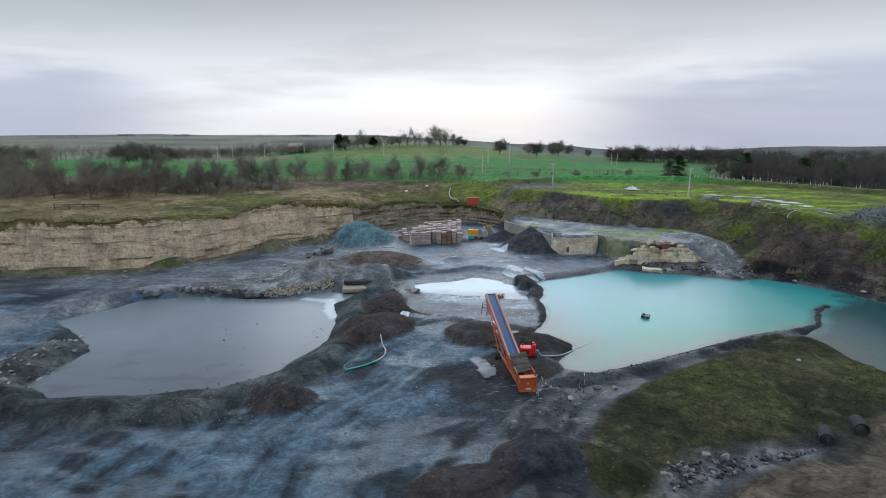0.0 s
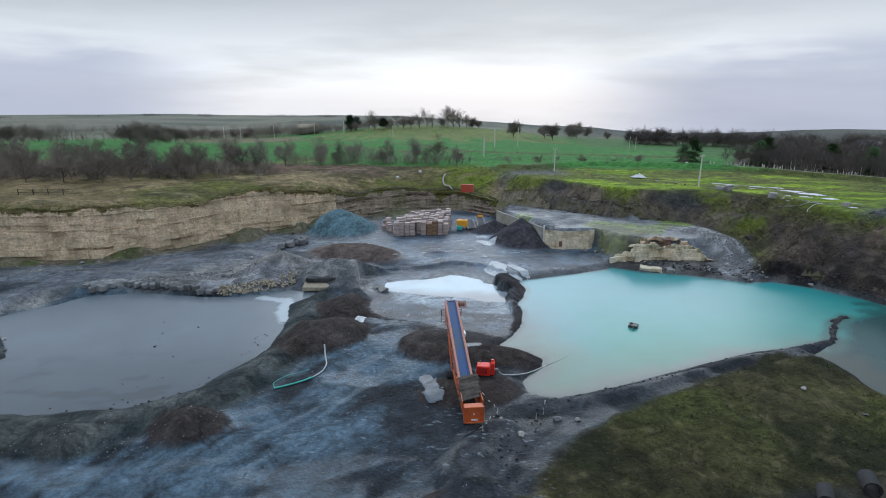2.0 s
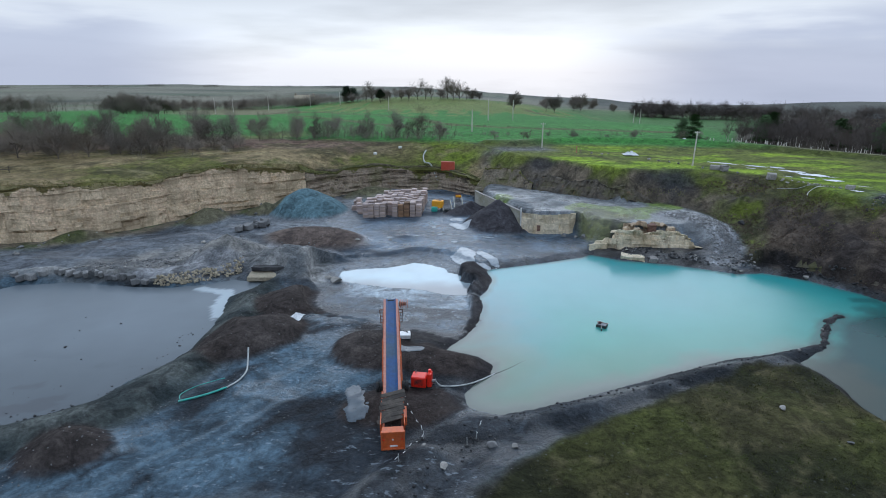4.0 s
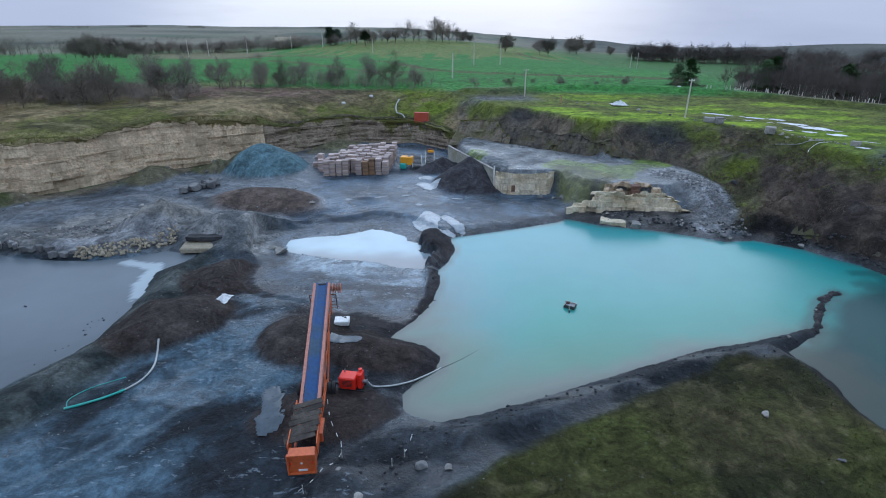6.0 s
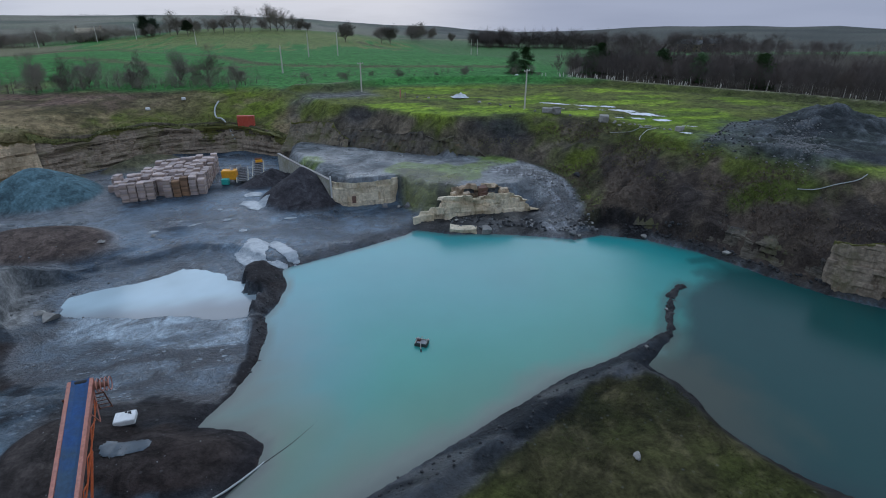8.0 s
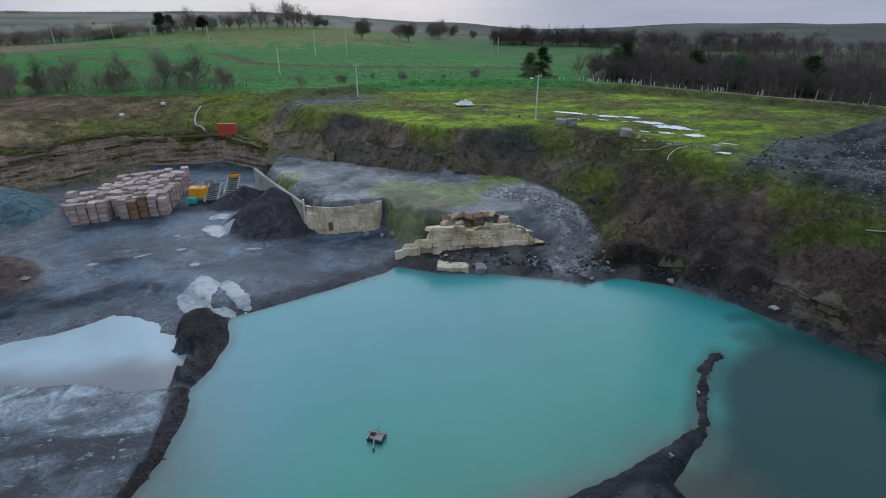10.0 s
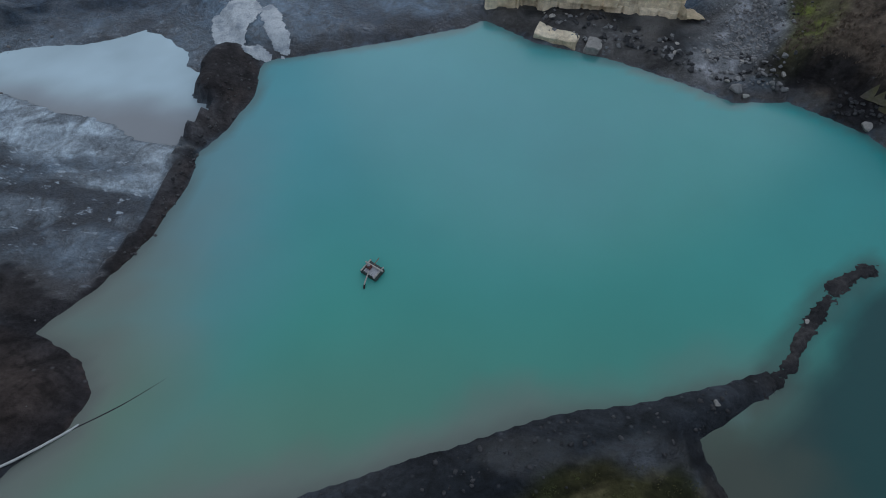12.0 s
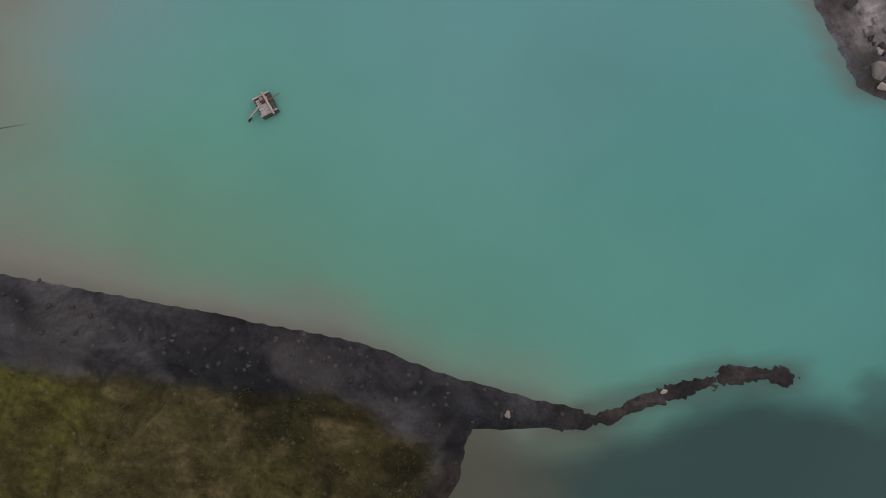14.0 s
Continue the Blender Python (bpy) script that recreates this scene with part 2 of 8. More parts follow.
M_CONCRETE = material("stained_concrete", (0.44, 0.43, 0.38), 0.85, vary=0.25, scale=1.0, bump=0.3, second=(0.27, 0.26, 0.19))
M_PALEGRASS = material("pale_dry_grass", (0.17, 0.15, 0.065), 0.9, vary=0.35, scale=0.4, bump=0.0, second=(0.11, 0.12, 0.03))
M_MUD = material("dark_wet_mud", (0.017, 0.018, 0.021), 0.7, vary=0.5, scale=1.2, bump=0.9, second=(0.036, 0.034, 0.035), bumpscale=0.15, spec=0.2)
M_SILT = material("milky_silt", (0.43, 0.47, 0.50), 0.40, vary=0.30, scale=2.4, bump=0.2, second=(0.17, 0.20, 0.23), spec=0.4)
M_TARP = material("crumpled_white_sheet", (0.62, 0.64, 0.66), 0.6, vary=0.15, scale=2.0, bump=0.3)


def water_material(name, rough, attribute="tint", bump=0.05, scale=0.7, spec=0.5):
    m = bpy.data.materials.new(name)
    m.use_nodes = True
    n, l = m.node_tree.nodes, m.node_tree.links
    p = n["Principled BSDF"]
    at = n.new("ShaderNodeAttribute")
    at.attribute_name = attribute
    co = n.new("ShaderNodeTexCoord")
    cloud = n.new("ShaderNodeTexNoise")
    cloud.inputs["Scale"].default_value, cloud.inputs["Detail"].default_value = 0.09, 4.0
    l.new(co.outputs["Object"], cloud.inputs["Vector"])
    r = n.new("ShaderNodeMapRange")
    for k, x in (("From Min", 0.3), ("From Max", 0.7), ("To Min", 0.94), ("To Max", 1.06)):
        r.inputs[k].default_value = x
    l.new(cloud.outputs["Fac"], r.inputs["Value"])
    s = n.new("ShaderNodeVectorMath")
    s.operation = "SCALE"
    l.new(at.outputs["Color"], s.inputs[0])
    l.new(r.outputs[0], s.inputs["Scale"])
    l.new(s.outputs[0], p.inputs["Base Color"])
    p.inputs["Roughness"].default_value, p.inputs["IOR"].default_value, p.inputs["Specular IOR Level"].default_value = rough, 1.33, spec
    w = n.new("ShaderNodeTexNoise")
    w.inputs["Scale"].default_value, w.inputs["Detail"].default_value = scale, 3.0
    l.new(co.outputs["Object"], w.inputs["Vector"])
    b = n.new("ShaderNodeBump")
    b.inputs["Strength"].default_value, b.inputs["Distance"].default_value = bump, 0.1
    l.new(w.outputs["Fac"], b.inputs["Height"])
    l.new(b.outputs[0], p.inputs["Normal"])
    return m


M_LAKE = water_material("turquoise_silty_water", 0.22, spec=0.5)
M_PUDDLE = water_material("sky_whitened_puddle_water", 0.12, bump=0.02)
M_MUDPOND = water_material("grey_mud_slurry", 0.24, bump=0.04, spec=0.45)


# ---- plan: numbers of the ground ----
W = -0.65          # lake level
POND = 0.0         # level of the grey slurry pond
rng = np.random.default_rng(7)
LATTICE = rng.random((256, 256))


def vnoise(x, y, scale, seed=0):
    """Smooth value noise from 0 to 1, cells of the given size in metres."""
    u, v = x / scale + 37.7 * seed + 500, y / scale + 91.3 * seed + 500
    i, j = np.floor(u).astype(int), np.floor(v).astype(int)
    fu, fv = u - i, v - j
    fu, fv = fu * fu * (3 - 2 * fu), fv * fv * (3 - 2 * fv)
    g = lambda a, b: LATTICE[a % 256, b % 256]
    return (g(i, j) * (1 - fu) + g(i + 1, j) * fu) * (1 - fv) + (g(i, j + 1) * (1 - fu) + g(i + 1, j + 1) * fu) * fv


def fbm(x, y, scale, octaves=4, seed=0, gain=0.5):
    total, amp, norm = 0, 1.0, 0
    for k in range(octaves):
        total = total + amp * vnoise(x, y, scale / 2 ** k, seed + k)
        norm += amp
        amp *= gain
    return total / norm


def smooth(a, b, v):
    t = np.clip((v - a) / (b - a), 0, 1)
    return t * t * (3 - 2 * t)


def outline(X, Y, poly):
    """Signed distance to a closed outline, negative inside."""
    d2, inside = np.full(X.shape, 1e18), np.zeros(X.shape, bool)
    for (ax, ay), (bx, by) in zip(poly, poly[1:] + poly[:1]):
        ex, ey = bx - ax, by - ay
        t = np.clip(((X - ax) * ex + (Y - ay) * ey) / (ex * ex + ey * ey + 1e-12), 0, 1)
        d2 = np.minimum(d2, (X - ax - t * ex) ** 2 + (Y - ay - t * ey) ** 2)
        cross = ((ay > Y) != (by > Y)) & (X < (bx - ax) * (Y - ay) / (by - ay + 1e-12) + ax)
        inside ^= cross
    return np.where(inside, -1, 1) * np.sqrt(d2)


def along(X, Y, line):
    """Distance to an open line."""
    d2 = np.full(X.shape, 1e18)
    for (ax, ay), (bx, by) in zip(line, line[1:]):
        ex, ey = bx - ax, by - ay
        t = np.clip(((X - ax) * ex + (Y - ay) * ey) / (ex * ex + ey * ey + 1e-12), 0, 1)
        d2 = np.minimum(d2, (X - ax - t * ex) ** 2 + (Y - ay - t * ey) ** 2)
    return np.sqrt(d2)


FOOT = [(-400, 100), (-90, 104.7), (-72, 104.7), (-62.5, 106.8), (-50, 116.5), (-43.5, 127.9), (-34, 134.5), (-15, 149.7), (-5.7, 156.5), (7.6, 156.5), (15, 150),
        (18, 143), (27, 141), (34, 137), (46, 127), (55, 126), (62, 119), (63, 111), (60, 103.5), (63, 102.6), (68.5, 99), (73.4, 94), (77, 86.5), (80.4, 80.7),
        (85, 76), (89, 66), (79, 55), (68, 51.5), (59, 52.5), (52, 53.5), (43, 49), (38, 44.5), (28, 41.5), (20, 37), (14, 30), (8, 10), (-20, -30), (-400, -30)]
LAKE = [(18.5, 100.8), (25.8, 103.6), (35.1, 108), (36.8, 109.5), (41.8, 106.8), (48.9, 105.2), (54.3, 103.2), (58.5, 101.3), (63, 102.2), (68.3, 99), (73.2, 94), (77, 86.3), (80.4, 80.7),
        (85, 75.5), (86, 66), (77, 57), (67, 53.5), (60, 55), (56.6, 58.4), (55.2, 61.2), (54.1, 63.8), (53.9, 67.5), (53.7, 70.2), (52.2, 73.0), (54.3, 74.4), (55.8, 75.4), (57.2, 76.3),
        (57.8, 77.0), (57.2, 77.5), (56, 77.1), (50.5, 74.7), (43.5, 72.7), (37.2, 69.6), (29, 65.6), (22.2, 62.5), (18.3, 61.2), (15.5, 62.2), (15.0, 64.5), (16.3, 66.6),
        (17.9, 68.3), (18.1, 70.4), (16.5, 72.2), (12.6, 73.5), (15, 77.1), (16.9, 81.5), (17.5, 86), (16.9, 89.2), (18.1, 92.0), (19.0, 96.0), (18.1, 99.6)]
PUDDLE = [(-4.6, 94.2), (-5.1, 98.0), (-2.9, 99.2), (1, 100), (4.9, 102.1), (6, 103), (9, 102.3), (11.3, 100.6), (11.8, 98.9), (14.3, 97.8), (13.8, 95.4), (15.6, 94.9), (16.1, 93.6), (15.1, 92.1), (15.7, 90.1), (14.3, 89.5), (11.6, 89.9), (7.1, 91.7), (2.6, 92.0), (-1.6, 93.0)]
SLURRY = [(-59.5, 77.5), (-55, 83), (-51.5, 88), (-45, 89.2), (-32.7, 88.2), (-28.3, 88.3), (-24, 89.8), (-20.4, 92.0), (-15.8, 91.2), (-16.4, 88.8), (-18.2, 85.6), (-16.8, 80), (-16.3, 71), (-18.2, 65), (-20.4, 60.2), (-26, 56.2), (-35, 54.5), (-44, 54.1), (-48.5, 57),
          (-48, 63.5), (-47.6, 66.5), (-50.6, 70), (-54, 73)]
BENCH = [(16.8, 138.5), (21, 131), (25, 124), (26, 121), (35.8, 121), (38.8, 114.5), (43.2, 113.6), (55.8, 113.4), (59, 109), (62.5, 111), (66, 116), (63, 128), (47, 140), (28, 148), (18, 148)]
MEADOW = [(11.5, 37), (14.0, 47.5), (20.2, 53.8), (28.8, 60.4), (37, 65.6), (44, 69.8), (50.5, 71.9), (51.8, 72.1), (52.9, 70), (53.0, 65), (53.6, 60.5), (55.5, 57.5), (52, 53.5), (39.8, 46.5), (28, 44.5), (19, 37)]
BENCH_TOP = [(14, 136), (18, 147), (26.3, 141.8), (32.5, 138.8), (41.2, 133.4), (49.1, 131.4), (56.4, 128.2), (61.5, 122), (64, 114), (60, 106), (44, 108), (30, 112)]
# heaps: centre, half-axes, turn, height, sharpness, tone (0 grey, 1 brown, 2 black, 3 blue-green grit, 4 gravel)
HEAPS = [
    (-21.4, 132.8, 9.4, 8.4, 0, 5.0, 1.5, 3), (20.9, 124.6, 7.6, 7.4, 0, 5.6, 1.2, 2), (15.2, 133.0, 6.0, 3.6, 15, 2.8, 1.2, 2),
    (-13.5, 112.0, 11.0, 7.0, -12, 2.2, 1.5, 7), (-24.5, 100.0, 7.6, 7.0, 20, 4.3, 1.2, 0), (-12.8, 97.6, 9.6, 7.4, -25, 3.1, 1.6, 0),
    (-8.4, 83.5, 5.4, 5.2, 20, 2.0, 1.6, 1), (-9.8, 72.8, 5.6, 6.8, -35, 2.3, 1.7, 1), (-17.2, 52.4, 4.2, 3.4, 0, 2.0, 1.5, 1), (-27.6, 50.0, 5.2, 3.2, 0, 1.7, 1.5, 6),
    (-36.8, 49.8, 6.8, 3.4, 0, 1.9, 1.5, 6), (4.3, 70.8, 5.0, 5.4, 10, 1.5, 1.8, 1), (12.0, 69.6, 6.6, 3.4, 0, 1.0, 2.2, 1), (9.5, 60.6, 6.2, 3.4, 10, 0.6, 2.0, 1),
    (-48.8, 61.0, 7.0, 8.5, 20, 2.6, 1.5, 6), (-58.0, 83.5, 4.0, 9.0, -30, 1.6, 1.6, 0), (8.5, 42.5, 4.6, 3.4, 15, 1.3, 1.5, 1), (2.0, 39.0, 5.0, 2.6, 10, 0.6, 1.6, 1),
    (111.5, 114.0, 12.0, 9.5, 0, 3.7, 1.2, 0), (97.0, 116.0, 8.0, 5.0, -25, 0.7, 1.4, 4), (124.0, 107.0, 12.0, 8.0, 0, 2.0, 1.3, 0), (93.0, 100.0, 10.0, 6.0, -20, 1.0, 1.6, 4),
    (-28.0, 93.4, 8.0, 3.6, 18, 1.3, 1.6, 4), (-30.0, 131.0, 5.0, 4.0, 30, 2.0, 1.5, 5), (-40.0, 124.0, 4.5, 6.0, 0, 2.6, 1.5, 5), (-24.0, 138.0, 8.0, 4.5, 40, 2.6, 1.4, 5), (-57.0, 108.8, 6.0, 3.0, 25, 1.8, 1.4, 5), (-78.0, 103.0, 9.0, 2.6, 0, 1.2, 1.4, 5), (-10.0, 149.0, 8.0, 4.0, 40, 2.2, 1.4, 5), (16.3, 97.6, 3.0, 4.4, 12, 0.6, 2.5, 7),
]
# banks: line, half-width, height, tone
BANKS = [
    ([(-16, 88), (-14.6, 79), (-14.2, 69), (-15.5, 62), (-19, 57), (-26, 53), (-36, 51.2), (-46, 52)], 3.2, 1.0, 6),
    ([(21, 59.5), (29, 63.8), (37, 67.9), (43.5, 71.2), (50.5, 73.6), (57, 76.6)], 2.2, 0.75, 8),
    ([(52.0, 72.4), (53.2, 70), (53.4, 67), (53.5, 64), (54.4, 61.5), (56, 58.4), (59.5, 54.6)], 0.9, 0.35, 1),
    ([(15.6, 78.6), (16.8, 82.5), (16.6, 86), (16.2, 88.6)], 0.9, 0.45, 7),
    ([(16.3, 90.6), (17.2, 93.0), (17.3, 96), (16.2, 99.6)], 1.2, 0.5, 7),
    ([(12, 53), (8, 48), (10, 44), (16, 41)], 2.6, 0.8, 0),
    ([(-60, 80), (-54, 90), (-44, 92.5), (-34, 92)], 2.4, 0.9, 0),
]
LANE_LINE = [(20, 174), (28, 173.5), (38, 178.1), (52, 181.4), (71, 178.5), (84, 175), (96, 169.9), (110, 159), (122, 147.5), (136, 133), (152, 112), (165, 90)]


# field boundaries beyond the rim
HEDGE_A = [(-150, 300), (-106, 308), (-109, 371), (-80, 372), (-35, 303), (-14, 277), (1, 241), (12, 226), (22, 221), (60, 212), (84, 208)]
HEDGE_B = [(54, 438), (66, 372), (100, 362), (160, 391), (183, 360)]
HEDGE_C = [(-62, 261), (-32, 243), (-11, 218), (12, 226)]
STUBBLE = [(-230, 440), (-198, 494), (-123, 452), (-97, 322), (-112, 300), (-150, 330)]
KNOLL_TURF = [(-80, 380), (-57, 383), (-13, 345), (20, 380), (62, 372), (80, 420), (110, 500), (60, 560), (-90, 560), (-110, 450)]


def far_height(X, Y):
    """Fields and hills beyond the rim."""
    D = np.hypot(X, Y)
    z = 10.4 + 0.8 * smooth(160, 185, Y)
    # the fields fall gently to a stream and rise again to the wooded knoll
    z = z - 10.5 * smooth(195, 490, Y + 30 * smooth(40, 140, X)) - 6.0 * smooth(45, 140, X) * smooth(215, 420, Y) - 1.5 * smooth(-60, -190, X) * smooth(250, 420, Y)
    z = z + 8.6 * np.exp(-(((X + 30) / 85) ** 2 + ((Y - 505) / 95) ** 2))
    z = z + 4.0 * smooth(60, 0, np.abs(Y - 0.45 * X - 300)) * smooth(10, -70, X) * 0.35
    # the land sinks to the valley beyond
    z = z - 95 * smooth(520, 1700, D) - 55 * smooth(100, 1500, X) * smooth(330, 1700, D)
    # distant moor
    z = z + smooth(1700, 4200, D) * (5 + 60 * (fbm(X, Y, 1300, 4, 5) - 0.3) + 10 * smooth(0, -2500, X))
    z = z - smooth(1700, 4200, D) * (40 * smooth(-700, 600, X) + 26 * smooth(700, 1700, X) - 26 * smooth(1900, 2700, X))
    z = z + smooth(420, 900, D) * 14 * (fbm(X, Y, 380, 3, 9) - 0.5)
    # low ridges across the western valley
    z = z + smooth(600, 1000, D) * smooth(4000, 3000, D) * smooth(200, -200, X) * 16 * (np.abs(fbm(X * 0.5, Y, 420, 4, 12) - 0.5) * 2 - 0.2)
    return z


def rim_height(X):
    return np.interp(X, [-90, -72, -60, -54, -49.5, -47.5, -41, -36, -26, -23.5, -18, -10, -5, 2, 9, 15, 20], [10.4, 10.5, 10.0, 9.6, 8.7, 9.3, 10.2, 10.2, 8.8, 7.4, 6.8, 7.6, 6.4, 6.6, 6.0, 5.0, 3.0])


def ground(X, Y):
    """Height, colour and roughness of the ground at each place."""
    n1, n2, n3 = fbm(X, Y, 9, 5, 1), fbm(X, Y, 2.4, 4, 2), fbm(X, Y, 40, 4, 3)
    wob = (fbm(X, Y, 5, 4, 11) - 0.5)
    foot = outline(X, Y, FOOT) + wob * 1.2
    floor = 0.42 + 0.5 * (n1 - 0.5) + 0.25 * (n2 - 0.5) + 0.35 * smooth(122, 150, Y) - 0.25 * smooth(14, 24, X) * smooth(95, 108, Y)
    # heaps and banks
    add = np.zeros_like(X)
    brown, black, grit, gravel, turf, olive, umber = (np.zeros_like(X) for _ in range(7))
    masks = {1: brown, 2: black, 3: grit, 4: gravel, 5: turf, 6: olive, 7: umber}
    for cx, cy, rx, ry, turn, high, sharp, kind in HEAPS:
        c, s = math.cos(radians(turn)), math.sin(radians(turn))
        u, v = ((X - cx) * c + (Y - cy) * s) / rx, (-(X - cx) * s + (Y - cy) * c) / ry
        r = np.hypot(u, v) * (1 + 0.45 * (n1 - 0.5) * (1 if kind in (0, 1, 4, 5) else 0.3))
        shape = np.clip(1 - r, 0, 1)
        shape = 1 - (1 - shape) ** sharp if sharp > 1.3 else shape ** 0.95 * (1 - 0.25 * (1 - shape) ** 6)
        rough_top = 1 + (0.5 * (n2 - 0.5) if kind in (0, 1, 4, 5) else 0.06 * (n2 - 0.5))
        add = np.maximum(add, high * shape * rough_top)
        if kind in masks:
            masks[kind][:] = np.maximum(masks[kind], smooth(1.05, 0.70, r) if kind == 7 else smooth(1.02, 0.88, r))
    for line, half, high, kind in BANKS:
        d = along(X, Y, line) + wob * 0.9
        shape = smooth(half, half * 0.25, d)
        add = np.maximum(add, high * shape * (0.8 + 0.5 * n2))
        if kind == 1:
            brown[:] = np.maximum(brown, 0.85 * smooth(half * 1.1, half * 0.7, d))
        elif kind == 7:
            umber[:] = np.maximum(umber, 0.9 * smooth(half * 1.1, half * 0.7, d))
        elif kind == 6:
            olive[:] = np.maximum(olive, smooth(half * 1.5, half * 0.8, d))
    z = floor + add
    # the walls of the pit: steep on the limestone side, a rough slope round the lake
    D = np.interp(X, [-30, 10, 40, 55, 70, 90], [20, 18, 9, 9, 17, 17])
    low = rim_height(X)
    west = smooth(22, 14, X)
    top = far_height(X, Y)
    east_slope = top * np.clip(foot / D, 0, 1) ** 0.85 + (2.6 * (n1 - 0.5) + 2.2 * (np.abs(fbm(X, Y, 6, 4, 15) - 0.5) * 2 - 0.25)) * smooth(0, 4, foot) * smooth(D * 1.05, D * 0.6, foot)
    south = smooth(75, 55, Y)
    east_slope = np.where(Y < 80, east_slope * (1 - south) + south * np.minimum(foot * 0.34, 9) , east_slope)
    setback = 1.2 + 1.4 * smooth(-18, -30, X)
    bank_slope = low * smooth(0, 1, foot - setback) + (top - low) * smooth(0, 1, (foot - setback) / (D - setback))
    wall = np.where(foot > 0, bank_slope * west + east_slope * (1 - west), 0)
    z = np.where(foot > 0, np.maximum(z * smooth(3, 0, foot), 0) + wall, z)
    z = np.where(foot > D, top + add + (0.35 + 1.1 * west) * (n1 - 0.5) * smooth(400, 200, np.hypot(X, Y)), z)
    # tipped spoil in lumps and ridges
    tip = smooth(2, -3, outline(X, Y, [(92, 112), (99, 121), (128, 118), (135, 96), (104, 90), (96, 96), (93, 104)]) + 4 * wob)
    z = z + tip * (0.0 + 1.0 * np.abs(fbm(X * 0.8 + Y * 0.5, Y * 1.3, 5, 4, 19) - 0.5) * 2 + 0.7 * (n2 - 0.5))
    # the bank that carries the lane along the plateau
    z = z + 1.1 * smooth(4.2, 0.6, along(X, Y, LANE_LINE) + 1.2 * wob) * smooth(2, 8, foot)
    # the grey bench above the lake
    bench = outline(X, Y, BENCH) + wob * 0.8
    run = np.interp(X, [18, 24, 26, 37, 38, 43, 45, 54, 57], [4.0, 3.0, 0.8, 0.8, 4.5, 4.5, 1.0, 1.0, 7.5])
    lift = smooth(run * 0.35, -run * 0.65, bench)
    bench_z = 4.2 + 0.5 * (n1 - 0.5) + 0.02 * (Y - 120)
    z = np.where(lift > 0, np.maximum(z, z * (1 - lift) + np.maximum(bench_z, z) * lift), z)
    # the shelf of dark rock at its foot
    shelf = outline(X, Y, [(41, 115), (43, 108), (50, 106.4), (57, 104.6), (62, 104.5), (62, 112), (56, 115)]) + wob
    z = np.maximum(z, np.where(shelf < 0.6, 0.35 * smooth(0.6, -0.6, shelf) + 0.5 * n2 * smooth(0.5, -1, shelf), -1e3))
    # water basins
    lake, pud, slu = outline(X, Y, LAKE) + wob * 0.7, outline(X, Y, PUDDLE) + wob * 1.3, outline(X, Y, SLURRY) + wob * 1.1
    z = np.where(lake < 0, W - np.minimum(0.05 - lake * 0.3, 2.5), np.minimum(z, np.where(lake < 8, W + 0.03 + np.where(z > 2, 1.2, 0.55) * lake, 1e9)))
    flat = np.minimum(pud, along(X, Y, [(0, 87), (8, 85), (14, 82)]) - 3.0)
    z = np.where((flat < 5) & (lake > 0) & (umber < 0.4), np.minimum(z, W + 0.12 + 0.05 * np.maximum(flat, 0) ** 1.5 + 0.28 * (n2 - 0.42) * smooth(-2, 1.5, pud)), z)
    z = np.where(pud < 0, np.minimum(z, W + 0.06 + 0.25 * pud), z)
    z = np.where(slu < 0, np.minimum(z, POND - 0.05 + 0.12 * slu + 0.25 * np.maximum(n2 - 0.68, 0)), np.where(slu < 4, np.minimum(z, np.maximum(POND + 0.04 + 0.5 * slu, POND + 0.04)), z))

    # ---- colour ----
    def rgb(a, b, f):
        return np.array(a)[None, :] * (1 - f[:, None]) + np.array(b)[None, :] * f[:, None]

    def over(col, c, f):
        return col * (1 - f[:, None]) + (np.array(c)[None, :] if np.ndim(c) == 1 else c) * f[:, None]

    warp = vnoise(X, Y, 14, 21) * 10
    streak = fbm(X * 0.35 + warp * 0.3, Y * 1.3 + warp, 3.0, 4, 23)
    col = rgb((0.014, 0.022, 0.031), (0.062, 0.100, 0.134), smooth(0.36, 0.64, n1))
    way = 10.0 * np.arctan2(Y - 20.0, X - 60.0)
    arc = np.hypot(X - 60.0, Y - 20.0)
    tracks = fbm(arc + 7.0 * fbm(X, Y, 16, 3, 25), way * 0.9 + 2.0 * n1, 1.5, 5, 26)
    yard_m = smooth(92, 80, Y) * smooth(-18, -8, X) * smooth(26, 16, X)
    yard_m = np.maximum(yard_m, 0.55 * smooth(56, 50, Y) * smooth(22, 34, Y))
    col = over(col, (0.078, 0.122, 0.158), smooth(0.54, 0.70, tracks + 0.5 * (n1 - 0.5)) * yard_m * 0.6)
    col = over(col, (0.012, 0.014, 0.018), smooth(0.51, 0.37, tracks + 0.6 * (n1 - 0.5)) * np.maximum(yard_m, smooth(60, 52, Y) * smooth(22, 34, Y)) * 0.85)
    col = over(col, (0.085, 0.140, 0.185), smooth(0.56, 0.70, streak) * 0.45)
    col = over(col, (0.032, 0.034, 0.040), smooth(0.62, 0.75, n3 + 0.4 * (n2 - 0.5)) * 0.6)
    col = over(col, (0.016, 0.018, 0.023), smooth(10.5, 5.0, np.hypot((X - 10) * 1.1, (Y - 51) * 0.8) + 6 * (n1 - 0.5)) * 0.85)
    col = over(col, rgb((0.040, 0.040, 0.022), (0.075, 0.068, 0.035), n1), smooth(30, 20, Y))
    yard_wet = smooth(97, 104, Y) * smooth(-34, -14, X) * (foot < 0)
